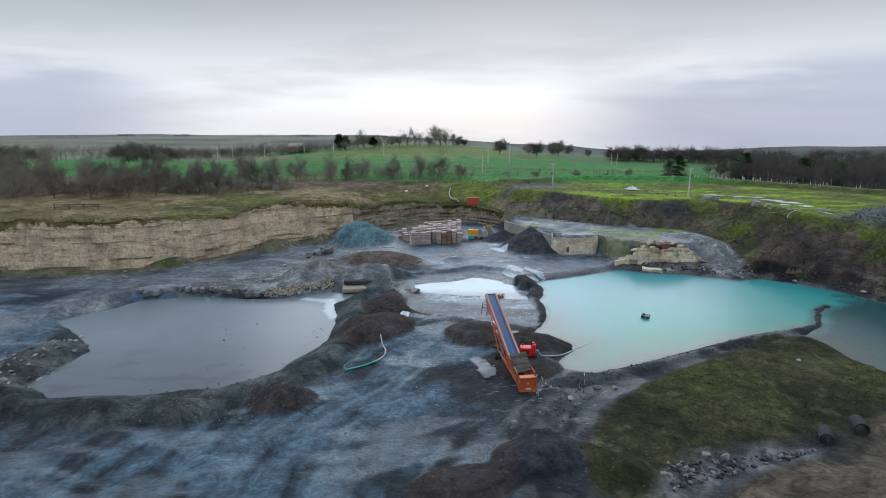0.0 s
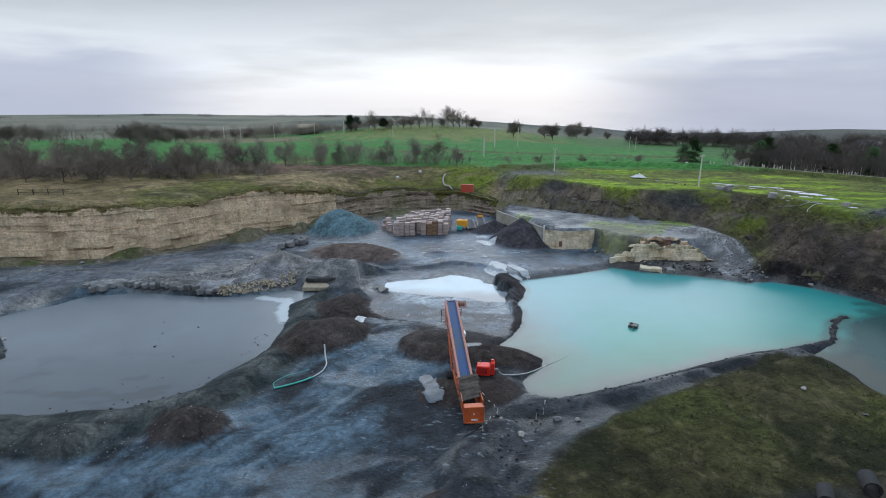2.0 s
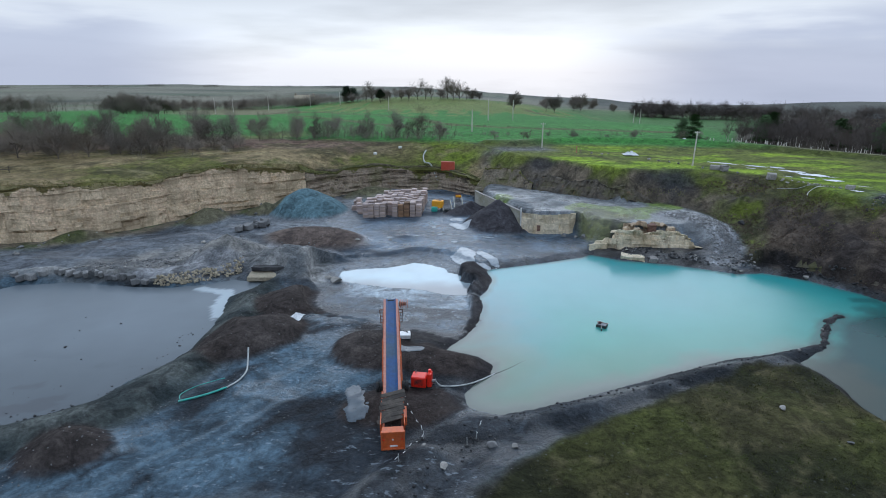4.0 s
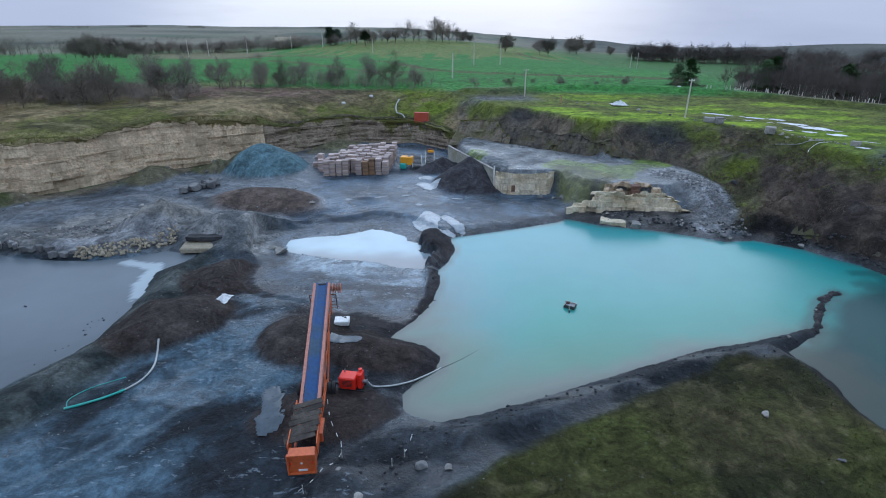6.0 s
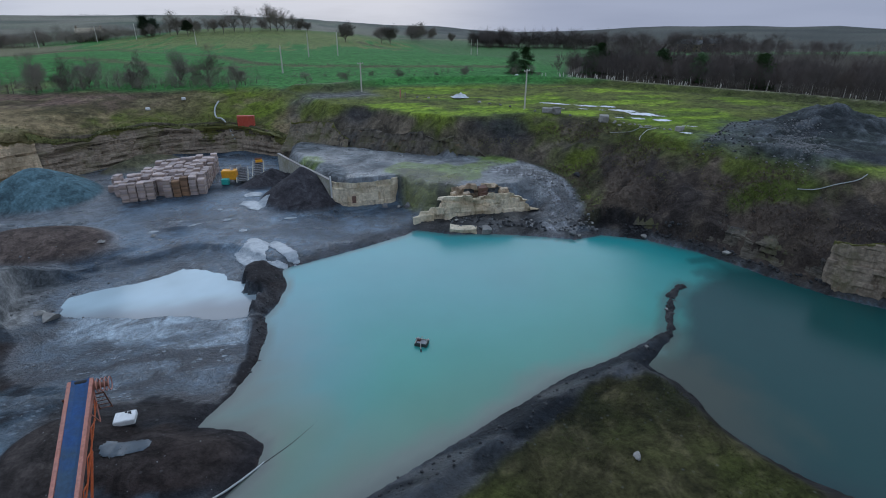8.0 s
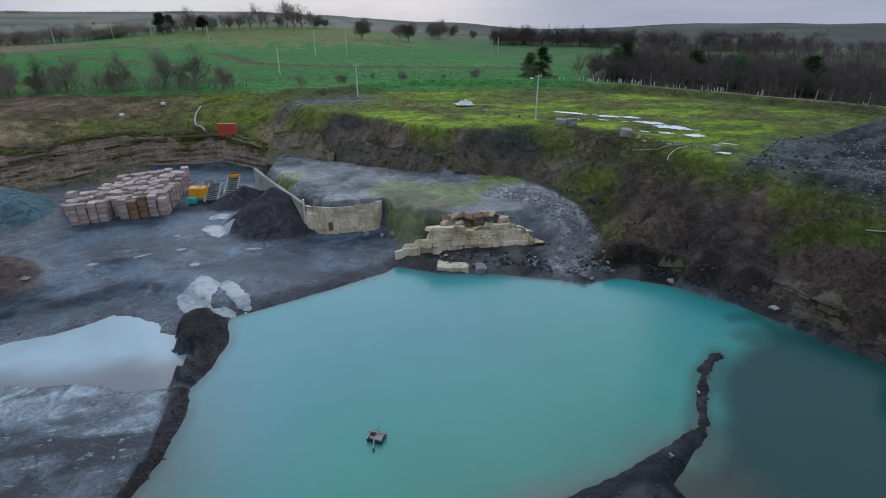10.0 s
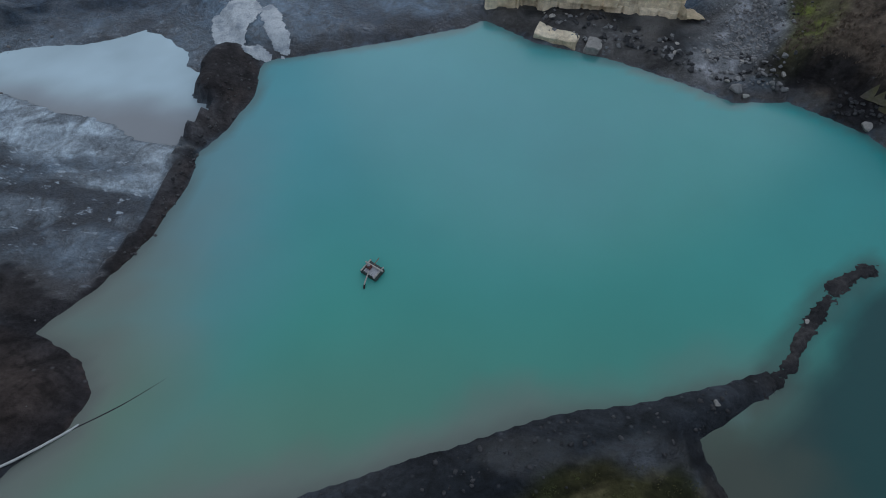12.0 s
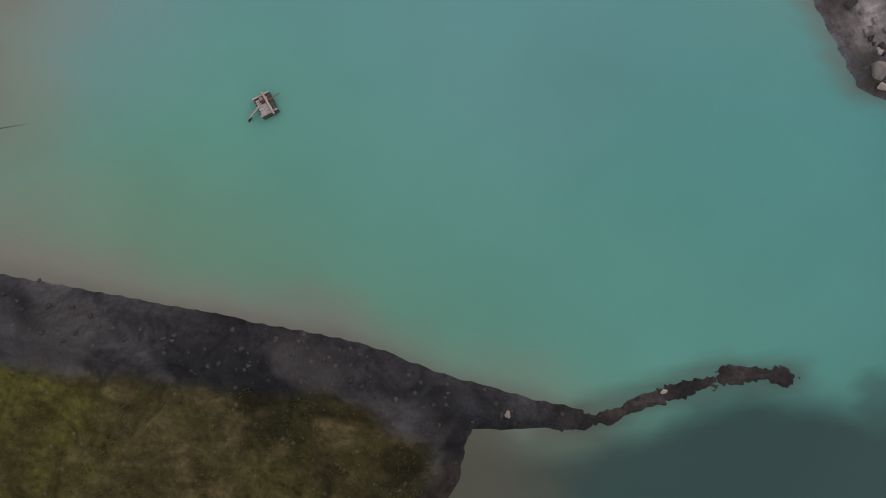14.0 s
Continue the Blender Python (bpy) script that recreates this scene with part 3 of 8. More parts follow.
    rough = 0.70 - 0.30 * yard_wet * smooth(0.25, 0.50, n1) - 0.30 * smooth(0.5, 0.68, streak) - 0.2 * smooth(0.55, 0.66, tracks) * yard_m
    # far yard mud lifted to blue-grey: distance haze put into its colour
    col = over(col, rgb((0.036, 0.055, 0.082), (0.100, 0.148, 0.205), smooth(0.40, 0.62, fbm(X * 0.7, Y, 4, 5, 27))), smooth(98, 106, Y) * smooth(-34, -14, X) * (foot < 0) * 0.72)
    col = over(col, rgb((0.058, 0.066, 0.076), (0.150, 0.158, 0.168), smooth(0.36, 0.66, n1)), smooth(-4, -16, X) * smooth(88, 94, Y) * (foot < 0) * 0.75)
    heapgrey = smooth(0.3, 1.2, add) * (foot < 0) * (1 - smooth(8, 12, X) * smooth(80, 76, Y))
    col = over(col, rgb((0.092, 0.100, 0.106), (0.285, 0.282, 0.270), smooth(0.38, 0.66, 0.5 * n2 + 0.5 * n1)), heapgrey * 0.9)
    crushed = smooth(3, -3, outline(X, Y, [(-50, 90), (-33, 91), (-22, 92), (-18, 100), (-24, 108), (-34, 106), (-46, 97)]) + 5 * wob) * (foot < -1)
    col = over(col, rgb((0.085, 0.088, 0.090), (0.235, 0.225, 0.205), smooth(0.36, 0.62, 0.6 * n2 + 0.4 * n1)), crushed * 0.75)
    col = over(col, rgb((0.024, 0.031, 0.031), (0.060, 0.070, 0.066), smooth(0.4, 0.66, n2)), olive * 0.9)
    col = over(col, rgb((0.024, 0.019, 0.018), (0.054, 0.042, 0.037), n2), brown * 0.94)
    col = over(col, rgb((0.026, 0.022, 0.022), (0.054, 0.044, 0.041), smooth(0.3, 0.7, n2)), umber * 0.92)
    col = over(col, rgb((0.066, 0.050, 0.044), (0.120, 0.092, 0.078), smooth(0.3, 0.7, n2)), umber * smooth(101, 104, Y) * 0.92)
    quay = smooth(4.3, 3.1, along(X, Y, [(10, 38), (10.5, 45), (13, 52), (17, 57), (21, 59.2), (29, 63.4), (37, 67.9), (43.5, 71.2), (50.5, 73.6), (57.5, 76.7)]) + 1.5 * wob)
    col = over(col, rgb((0.011, 0.014, 0.018), (0.036, 0.042, 0.050), smooth(0.34, 0.70, 0.6 * n2 + 0.4 * n1)), quay * 0.95)
    heath = np.maximum(smooth(30, 37, X) * smooth(66, 61, Y) * (foot < 4), 0.9 * smooth(3.0, 1.4, outline(X, Y, MEADOW)) * smooth(5, 11, X) * (1 - quay))
    col = over(col, rgb((0.018, 0.017, 0.012), (0.040, 0.036, 0.022), n2), heath * 0.95)
    col = over(col, rgb((0.046, 0.044, 0.050), (0.060, 0.057, 0.064), n2), black)
    col = over(col, rgb((0.078, 0.135, 0.160), (0.096, 0.160, 0.185), n2), grit)
    col = over(col, rgb((0.12, 0.125, 0.135), (0.22, 0.225, 0.235), smooth(0.4, 0.6, n2)), gravel * 0.9)
    col = over(col, rgb((0.07, 0.075, 0.03), (0.10, 0.085, 0.05), n1), turf * 0.9)
    rough = np.maximum(rough, 0.9 * np.maximum(brown, np.maximum(black, np.maximum(gravel, np.maximum(heapgrey, np.maximum(olive, np.maximum(umber, np.maximum(grit, heath))))))))
    wet = smooth(4.5, 0, flat) * (lake > 0.3)
    flats = smooth(1.5, -1.5, outline(X, Y, [(-3, 93.5), (7, 92.2), (12.2, 90), (15.7, 89.4), (16.2, 85), (15.2, 82.2), (13, 80.2), (10, 79.8), (6.5, 77.4), (4, 79), (1, 83), (-2, 88)]) + 3 * wob) * (lake > 0.8)
    flats, wet = flats * (1 - umber), wet * (1 - umber)
    peat = smooth(0.8, -0.8, outline(X, Y, [(2.5, 78.6), (6.5, 77.0), (10, 79.2), (13, 79.6), (15.6, 82.6), (17.2, 80), (15, 76), (12.6, 73.2), (6, 73), (1, 75)]) + 2.5 * wob)
    col = over(col, rgb((0.018, 0.016, 0.017), (0.040, 0.035, 0.034), n2), peat * 0.9)
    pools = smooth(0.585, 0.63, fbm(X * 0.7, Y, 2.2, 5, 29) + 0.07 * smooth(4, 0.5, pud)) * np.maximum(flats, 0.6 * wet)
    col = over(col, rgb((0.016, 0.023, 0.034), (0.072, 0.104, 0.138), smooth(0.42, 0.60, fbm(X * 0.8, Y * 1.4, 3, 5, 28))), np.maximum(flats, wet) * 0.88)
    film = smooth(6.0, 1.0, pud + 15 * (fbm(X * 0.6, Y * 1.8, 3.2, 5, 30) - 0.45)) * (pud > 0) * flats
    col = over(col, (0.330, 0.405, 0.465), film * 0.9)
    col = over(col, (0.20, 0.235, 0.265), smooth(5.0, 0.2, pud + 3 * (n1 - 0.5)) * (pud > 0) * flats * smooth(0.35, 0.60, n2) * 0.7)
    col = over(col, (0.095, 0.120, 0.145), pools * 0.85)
    rough = np.where(np.maximum(flats, wet) > 0.2, 0.36 - 0.22 * np.maximum(pools, film), rough)
    col = over(col, (0.42, 0.46, 0.50), smooth(0.70, 0.76, n2 + 0.3 * (n1 - 0.5)) * smooth(9, 2, np.abs(X - 5)) * smooth(12, 3, np.abs(Y - 112)) * 0.8)
    # parts of the floor where glints are painted in
    glint_mask = np.maximum(smooth(0.40, 0.60, n1) * smooth(94, 84, Y) * smooth(-18, -6, X) * smooth(20, 14, X) * smooth(36, 48, Y), 0.7 * smooth(0.45, 0.6, n1) * smooth(100, 106, Y) * smooth(128, 120, Y) * smooth(-12, -4, X)) * (1 - brown) * (1 - black)
    glint_mask = np.clip(np.maximum(0.45 * glint_mask, np.maximum(0.5 * wet, flats)) * (1 - umber) * (foot < -1), 0, 1)
    # banks by the water are dark and damp
    shore = smooth(2.5, 0.2, lake) * (lake > 0) * (foot < 0)
    col = over(col, (0.024, 0.023, 0.026), shore * 0.8 * (1 - 0.7 * umber) * (1 - 0.75 * quay))
    rim_w = smooth(1.8, 0.2, lake) * (lake > 0) * smooth(54, 60, X) * (Y > 76)
    # grey track under the cliff
    track = smooth(5.5, 3.0, along(X, Y, [(-66, 74), (-63, 84), (-58, 95), (-50, 103), (-38, 111), (-28, 118)]) + 2 * wob) * (foot < -2)
    col = over(col, (0.115, 0.128, 0.146), track * 0.8)
    # verge at the cliff's foot
    verge = smooth(-5.5, -2.0, foot) * (foot < 0.8) * smooth(-16, -28, X) * smooth(90, 100, Y)
    col = over(col, rgb((0.075, 0.090, 0.030), (0.15, 0.125, 0.085), smooth(0.4, 0.6, n2)), verge * 0.85)
    # meadow in the pit
    mead = smooth(0.5, -0.7, outline(X, Y, MEADOW) + wob * 3.5)
    tuft = fbm(X, Y, 1.3, 3, 31)
    field_c = rgb((0.019, 0.021, 0.009), (0.048, 0.045, 0.019), smooth(0.35, 0.65, n1))
    field_c = over(field_c, (0.050, 0.056, 0.015), smooth(0.46, 0.62, fbm(X, Y, 11, 4, 33)) * smooth(45, 62, Y))
    field_c = over(field_c, (0.11, 0.095, 0.050), smooth(0.60, 0.72, tuft) * 0.45)
    col = over(col, field_c, mead)
    stones = smooth(1.5, -1, outline(X, Y, [(18, 37.5), (23, 43), (30, 44), (34, 43.5), (29, 40)]) + wob * 3)
    col = over(col, rgb((0.07, 0.072, 0.078), (0.20, 0.20, 0.21), smooth(0.45, 0.6, n2)), stones * 0.85)
    # slopes of the pit
    rise = smooth(0.0, 1.5, foot)
    steep_c = rgb((0.058, 0.047, 0.037), (0.115, 0.090, 0.066), smooth(0.4, 0.62, n2))
    steep_c = over(steep_c, (0.036, 0.034, 0.034), smooth(0.50, 0.64, n1) * 0.7)
    ribs = fbm(0.53 * X - 0.85 * Y + 2.5 * n1, foot * 0.22, 2.2, 4, 17)
    steep_c = over(steep_c, (0.120, 0.098, 0.074), smooth(0.56, 0.68, ribs) * 0.5)
    steep_c = over(steep_c, (0.022, 0.020, 0.019), smooth(0.45, 0.34, ribs) * 0.7)
    green = smooth(0.53, 0.66, n3 * 0.5 + n1 * 0.5 + 0.13 * smooth(6, 10, z) - 0.12 * smooth(60, 68, X) * smooth(10.2, 8, z))
    steep_c = over(steep_c, rgb((0.036, 0.044, 0.010), (0.085, 0.108, 0.014), n2), green * (0.55 + 0.45 * smooth(0.40, 0.58, ribs)) * 0.85)
    steep_c = over(steep_c, rgb((0.075, 0.066, 0.050), (0.165, 0.138, 0.100), smooth(0.38, 0.62, 0.5 * ribs + 0.5 * n2)), smooth(118, 132, Y + 10 * wob) * 0.6)
    brow = smooth(0.55, 0.95, foot / D + 0.9 * wob) * smooth(0.40, 0.56, fbm(X, Y, 7, 5, 18))
    steep_c = over(steep_c, rgb((0.060, 0.078, 0.012), (0.115, 0.145, 0.018), n2), brow * 0.85)
    steep_c = over(steep_c, (0.042, 0.033, 0.030), smooth(64, 70, X + 8 * wob) * smooth(0.85, 0.5, foot / D) * 0.55)
    col = over(col, steep_c, rise * smooth(-1, 1, foot))
    col = over(col, rgb((0.020, 0.019, 0.019), (0.055, 0.048, 0.042), n2), rim_w * 0.9)
    # undercut hollow at the shore: its shade is painted black on the ground
    hollow_shade = smooth(1.7, 0.7, along(X, Y, [(62.4, 102.9), (64.2, 104.0), (66.4, 103.4), (68.2, 100.6)]) + 1.5 * wob)
    col = over(col, (0.012, 0.012, 0.014), hollow_shade * 0.9)
    gully = smooth(3.4, 1.2, along(X, Y, [(60.5, 104), (64, 111), (66, 117), (70, 122)]) + 4 * wob)
    col = over(col, rgb((0.050, 0.066, 0.012), (0.105, 0.130, 0.018), n2), gully * rise * (0.35 + 0.65 * smooth(0.42, 0.58, n2)) * 0.85)
    grass_w = rgb((0.125, 0.100, 0.046), (0.215, 0.165, 0.088), smooth(0.38, 0.62, n1))
    grass_w = over(grass_w, (0.095, 0.112, 0.018), smooth(0.46, 0.60, n3 + 0.3 * (n2 - 0.5)) * smooth(-130, -10, X))
    grass_w = over(grass_w, (0.150, 0.098, 0.080), smooth(158, 168, Y + 10 * wob - 0.25 * np.minimum(X + 40, 0)) * smooth(14, -20, X) * 0.85)
    bright = smooth(0.46, 0.58, n3 * 0.4 + n1 * 0.6) * smooth(-10, 2, X) * smooth(157, 159, Y)
    grass_w = over(grass_w, rgb((0.085, 0.120, 0.012), (0.135, 0.185, 0.018), n2), bright * 0.8)
    grass_w = over(grass_w, (0.055, 0.050, 0.022), smooth(0.54, 0.68, fbm(X, Y, 7, 5, 37)) * 0.7)
    grass_w = over(grass_w, (0.22, 0.19, 0.10), smooth(0.60, 0.72, fbm(X, Y * 2, 5, 4, 38)) * 0.5)
    col = over(col, grass_w, smooth(2.2, 3.0, foot) * west)
    dark_top = smooth(7, 2, along(X, Y, [(34, 152), (42, 157), (50, 146), (58, 134)]) + 5 * wob) * smooth(12, 9, z) 
    col = over(col, rgb((0.020, 0.023, 0.029), (0.058, 0.058, 0.062), n2), dark_top * 0.85 * (foot > 0))
    # plateau: bright turf
    plat = smooth(9.3, 10.1, z) * smooth(-1.5, 1.5, foot - D + 3 * wob) * (1 - west) * smooth(130, 90, X - 0.4 * (Y - 120)) * (Y > 80)
    turf_c = rgb((0.115, 0.185, 0.014), (0.225, 0.320, 0.026), smooth(0.35, 0.65, fbm(X * 0.35, Y * 1.7, 4, 5, 41)))
    turf_c = over(turf_c, (0.090, 0.115, 0.028), smooth(0.50, 0.72, fbm(X, Y * 2.5, 12, 5, 43)) * 0.7)
    turf_c = over(turf_c, (0.095, 0.088, 0.034), smooth(0.50, 0.64, fbm(X * 0.8, Y * 1.6, 9, 5, 45)) * 0.7)
    turf_c = over(turf_c, (0.035, 0.052, 0.012), smooth(0.60, 0.72, fbm(X, Y, 1.8, 4, 46)) * 0.6)
    col = over(col, turf_c, plat)
    yard = smooth(3, -3, outline(X, Y, [(20, 160), (38, 163), (36, 176), (22, 174)]) + 6 * wob)
    col = over(col, (0.12, 0.12, 0.125), yard * 0.9)
    lane_d = along(X, Y, LANE_LINE)
    lane = smooth(9, 4, lane_d + 3 * wob)
    col = over(col, rgb((0.040, 0.050, 0.016), (0.085, 0.090, 0.030), n2), lane * 0.85 * (foot > 5))
    col = over(col, rgb((0.150, 0.150, 0.085), (0.220, 0.205, 0.140), n2), smooth(0.9, 0.5, lane_d + 0.8 * wob) * (foot > 5))
    # grey tops: bench, gravel apron
    bt = smooth(0.5, -1.0, bench) * smooth(6.2, 5.4, z) * smooth(0.8, -0.6, outline(X, Y, BENCH_TOP) + 1.5 * wob)
    bench_c = rgb((0.118, 0.130, 0.140), (0.225, 0.238, 0.245), smooth(0.35, 0.7, 0.5 * n2 + 0.5 * n1))
    bench_c = over(bench_c, (0.125, 0.185, 0.020), smooth(0.60, 0.69, n1 + 0.30 * smooth(4, 1, along(X, Y, [(37, 125.2), (40, 123.4), (43.7, 122.1), (46.9, 119.2)])) + 0.24 * smooth(4, 1, along(X, Y, [(44, 135.5), (51, 131.5), (56.2, 126.8)]))) * 0.8)
    col = over(col, bench_c, bt)
    sill = smooth(0.8, -0.8, outline(X, Y, [(36.8, 109), (44, 106.4), (58, 102.4), (63, 104), (59, 111.5), (43, 112.5), (38, 111.5)]) + 1.2 * wob)
    col = over(col, rgb((0.020, 0.019, 0.018), (0.060, 0.055, 0.050), smooth(0.35, 0.7, n2)), sill * 0.9)
    scree = smooth(3.2, 1.2, along(X, Y, [(54, 121), (60, 117), (61.5, 111), (57.5, 105.5)]) + 2 * wob)
    col = over(col, rgb((0.13, 0.14, 0.15), (0.27, 0.28, 0.30), smooth(0.4, 0.6, n2)), scree * 0.9)
    notch = smooth(0.8, -0.8, outline(X, Y, [(36.2, 124.5), (36.4, 117), (38.2, 112.6), (43.4, 113), (46.8, 118.6), (41.5, 123.2)]) + wob)
    col = over(col, rgb((0.040, 0.040, 0.018), (0.105, 0.115, 0.026), smooth(0.35, 0.65, n2)), notch * 0.9)
    apron = smooth(3, -2, outline(X, Y, [(82, 110), (96, 122), (128, 118), (135, 96), (104, 90), (92, 95), (87, 99.5), (86, 103)]) + 6 * wob)
    col = over(col, rgb((0.030, 0.035, 0.045), (0.110, 0.120, 0.140), smooth(0.36, 0.70, 0.6 * n2 + 0.4 * n1)), apron * 0.92)
    patch = smooth(2.6, 0.8, along(X, Y, [(81, 96.5), (84, 96.5), (87, 94)]) + 4 * wob)
    col = over(col, rgb((0.040, 0.055, 0.010), (0.075, 0.100, 0.016), n2), patch * (foot > 0.5) * 0.9)
    # fields beyond
    out = smooth(172, 180, Y + 4 * wob + 0.06 * X) * smooth(3, 20, foot)
    leaf = rgb((0.040, 0.150, 0.034), (0.066, 0.200, 0.046), fbm(X, Y * 2.5, 60, 3, 51))
    knoll = smooth(3.0, -3.0, 40 * wob + outline(X, Y, KNOLL_TURF) * 0.25)
    leaf = over(leaf, rgb((0.120, 0.165, 0.048), (0.185, 0.190, 0.070), fbm(X, Y * 2, 30, 4, 52)), knoll * 0.9)
    strip = smooth(3.0, -3.0, outline(X, Y, STUBBLE) * 0.5 + 12 * wob)
    leaf = over(leaf, rgb((0.150, 0.128, 0.080), (0.215, 0.180, 0.115), fbm(X, Y * 3, 14, 4, 53)), strip * 0.85)
    leaf = over(leaf, (0.140, 0.165, 0.055), smooth(9, 3, along(X, Y, [(-70, 176), (-52, 180), (-44, 186)]) + 8 * wob) * 0.85)
    leaf = over(leaf, (0.070, 0.135, 0.050), smooth(90, 110, X) * 0.7)
    verge = np.minimum(along(X, Y, HEDGE_A), np.minimum(along(X, Y, HEDGE_B), along(X, Y, HEDGE_C)))
    leaf = over(leaf, rgb((0.060, 0.062, 0.030), (0.130, 0.125, 0.060), n2), smooth(4.5, 1.5, verge + 5 * wob) * 0.9)
    moor = rgb((0.070, 0.088, 0.056), (0.150, 0.150, 0.100), smooth(0.38, 0.62, fbm(X, Y, 260, 4, 61)))
    moor = over(moor, (0.080, 0.150, 0.058), smooth(0.50, 0.56, fbm(X, Y * 1.4, 210, 3, 63)) * 0.8)
    moor = over(moor, (0.030, 0.034, 0.030), smooth(0.58, 0.62, fbm(X, Y * 1.6, 150, 4, 65)) * 0.85)
    moor = over(moor, (0.200, 0.190, 0.150), smooth(0.56, 0.62, fbm(X, Y * 1.8, 420, 4, 67)) * 0.75)
    moor = over(moor, rgb((0.085, 0.098, 0.082), (0.200, 0.190, 0.150), smooth(0.38, 0.62, fbm(X, Y * 1.5, 320, 5, 69))), smooth(1900, 3200, np.hypot(X, Y)) * 0.75)
    moor = over(moor, rgb((0.040, 0.046, 0.046), (0.085, 0.088, 0.080), smooth(0.4, 0.6, fbm(X, Y * 1.5, 180, 4, 70))), smooth(150, 900, X) * 0.75)
    leaf = over(leaf, moor, smooth(470, 560, np.hypot(X, Y) + 60 * (n3 - 0.5)))
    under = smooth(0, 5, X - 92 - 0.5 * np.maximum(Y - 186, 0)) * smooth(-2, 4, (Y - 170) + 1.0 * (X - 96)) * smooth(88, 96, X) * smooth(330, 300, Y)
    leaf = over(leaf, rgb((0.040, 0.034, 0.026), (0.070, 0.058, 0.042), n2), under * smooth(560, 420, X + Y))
    col = over(col, leaf, out)
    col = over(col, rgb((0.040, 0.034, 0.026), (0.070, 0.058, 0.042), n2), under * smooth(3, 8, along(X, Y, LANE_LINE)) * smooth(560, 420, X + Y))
    rough = np.where(foot > 1, 0.95, rough)
    rough = np.maximum(rough, 0.95 * mead)
    return z, np.clip(col, 0.004, 0.9), np.clip(rough, 0.15, 1), glint_mask


def mesh_grid(name, xs, ys, zz, mat, colour=None, rough=None, keep=None):
    """One sheet of quads over a grid of places."""
    nx, ny = len(xs), len(ys)
    X, Y = np.meshgrid(xs, ys)
    co = np.stack([X.ravel(), Y.ravel(), zz.ravel()], 1)
    idx = np.arange(nx * ny).reshape(ny, nx)
    quads = np.stack([idx[:-1, :-1], idx[:-1, 1:], idx[1:, 1:], idx[1:, :-1]], -1).reshape(-1, 4)
    if keep is not None:
        quads = quads[keep.ravel()[quads].any(1)]
    me = bpy.data.meshes.new(name)
    me.vertices.add(len(co))
    me.vertices.foreach_set("co", co.ravel())
    me.loops.add(quads.size)
    me.loops.foreach_set("vertex_index", quads.ravel())
    me.polygons.add(len(quads))
    me.polygons.foreach_set("loop_start", np.arange(0, quads.size, 4))
    me.polygons.foreach_set("use_smooth", np.ones(len(quads), bool))
    me.update(calc_edges=True)
    if colour is not None:
        at = me.color_attributes.new("tint", "FLOAT_COLOR", "POINT")
        at.data.foreach_set("color", np.concatenate([colour, np.ones((len(colour), 1))], 1).ravel())
    if rough is not None:
        me.attributes.new("rough", "FLOAT", "POINT").data.foreach_set("value", rough.ravel())
    me.materials.append(mat)
    return new(name, me)


def stretched(a, b, step, lo, hi, grow=1.13):
    mid = list(np.arange(a, b + 1e-6, step))
    left, right, s = [], [], step
    v = a
    while v > lo:
        s *= grow
        v -= s
        left.append(v)
    v, s = b, step
    while v < hi:
        s *= grow
        v += s
        right.append(v)
    return np.array(left[::-1] + mid + right)


gx, gy = stretched(-95, 122, 0.5, -4300, 4300), stretched(30, 186, 0.5, -900, 4300, 1.09)
GX, GY = np.meshgrid(gx, gy)
gz, gcol, grough, glint_amount = ground(GX.ravel(), GY.ravel())
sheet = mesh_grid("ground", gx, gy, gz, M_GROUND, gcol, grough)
# this attribute tells the material where to paint its glints
sheet.data.attributes.new("wet", "FLOAT", "POINT").data.foreach_set("value", glint_amount)
tagged(sheet, "dark quarry floor rising to green fields and distant moor", "ground", kind="structure")


def height(x, y):
    i, j = np.searchsorted(gx, x) - 1, np.searchsorted(gy, y) - 1
    u, v = (x - gx[i]) / (gx[i + 1] - gx[i]), (y - gy[j]) / (gy[j + 1] - gy[j])
    g = gz.reshape(len(gy), len(gx))
    return float((g[j, i] * (1 - u) + g[j, i + 1] * u) * (1 - v) + (g[j + 1, i] * (1 - u) + g[j + 1, i + 1] * u) * v)


# ---- water ----
def water(name, poly, level, mat, paint, label, step=0.8):
    px, py = [p[0] for p in poly], [p[1] for p in poly]
    xs, ys = np.arange(min(px) - 3, max(px) + 3, step), np.arange(min(py) - 3, max(py) + 3, step)
    X, Y = np.meshgrid(xs, ys)
    d = outline(X.ravel(), Y.ravel(), poly)
    ob = mesh_grid(name, xs, ys, np.full(X.size, level), mat, paint(X.ravel(), Y.ravel(), d), keep=(d < 2.0) if poly is not PUDDLE else (d < 1.2) & (outline(X.ravel(), Y.ravel(), LAKE) > 0.9))
    return tagged(ob, label, "water", kind="structure")


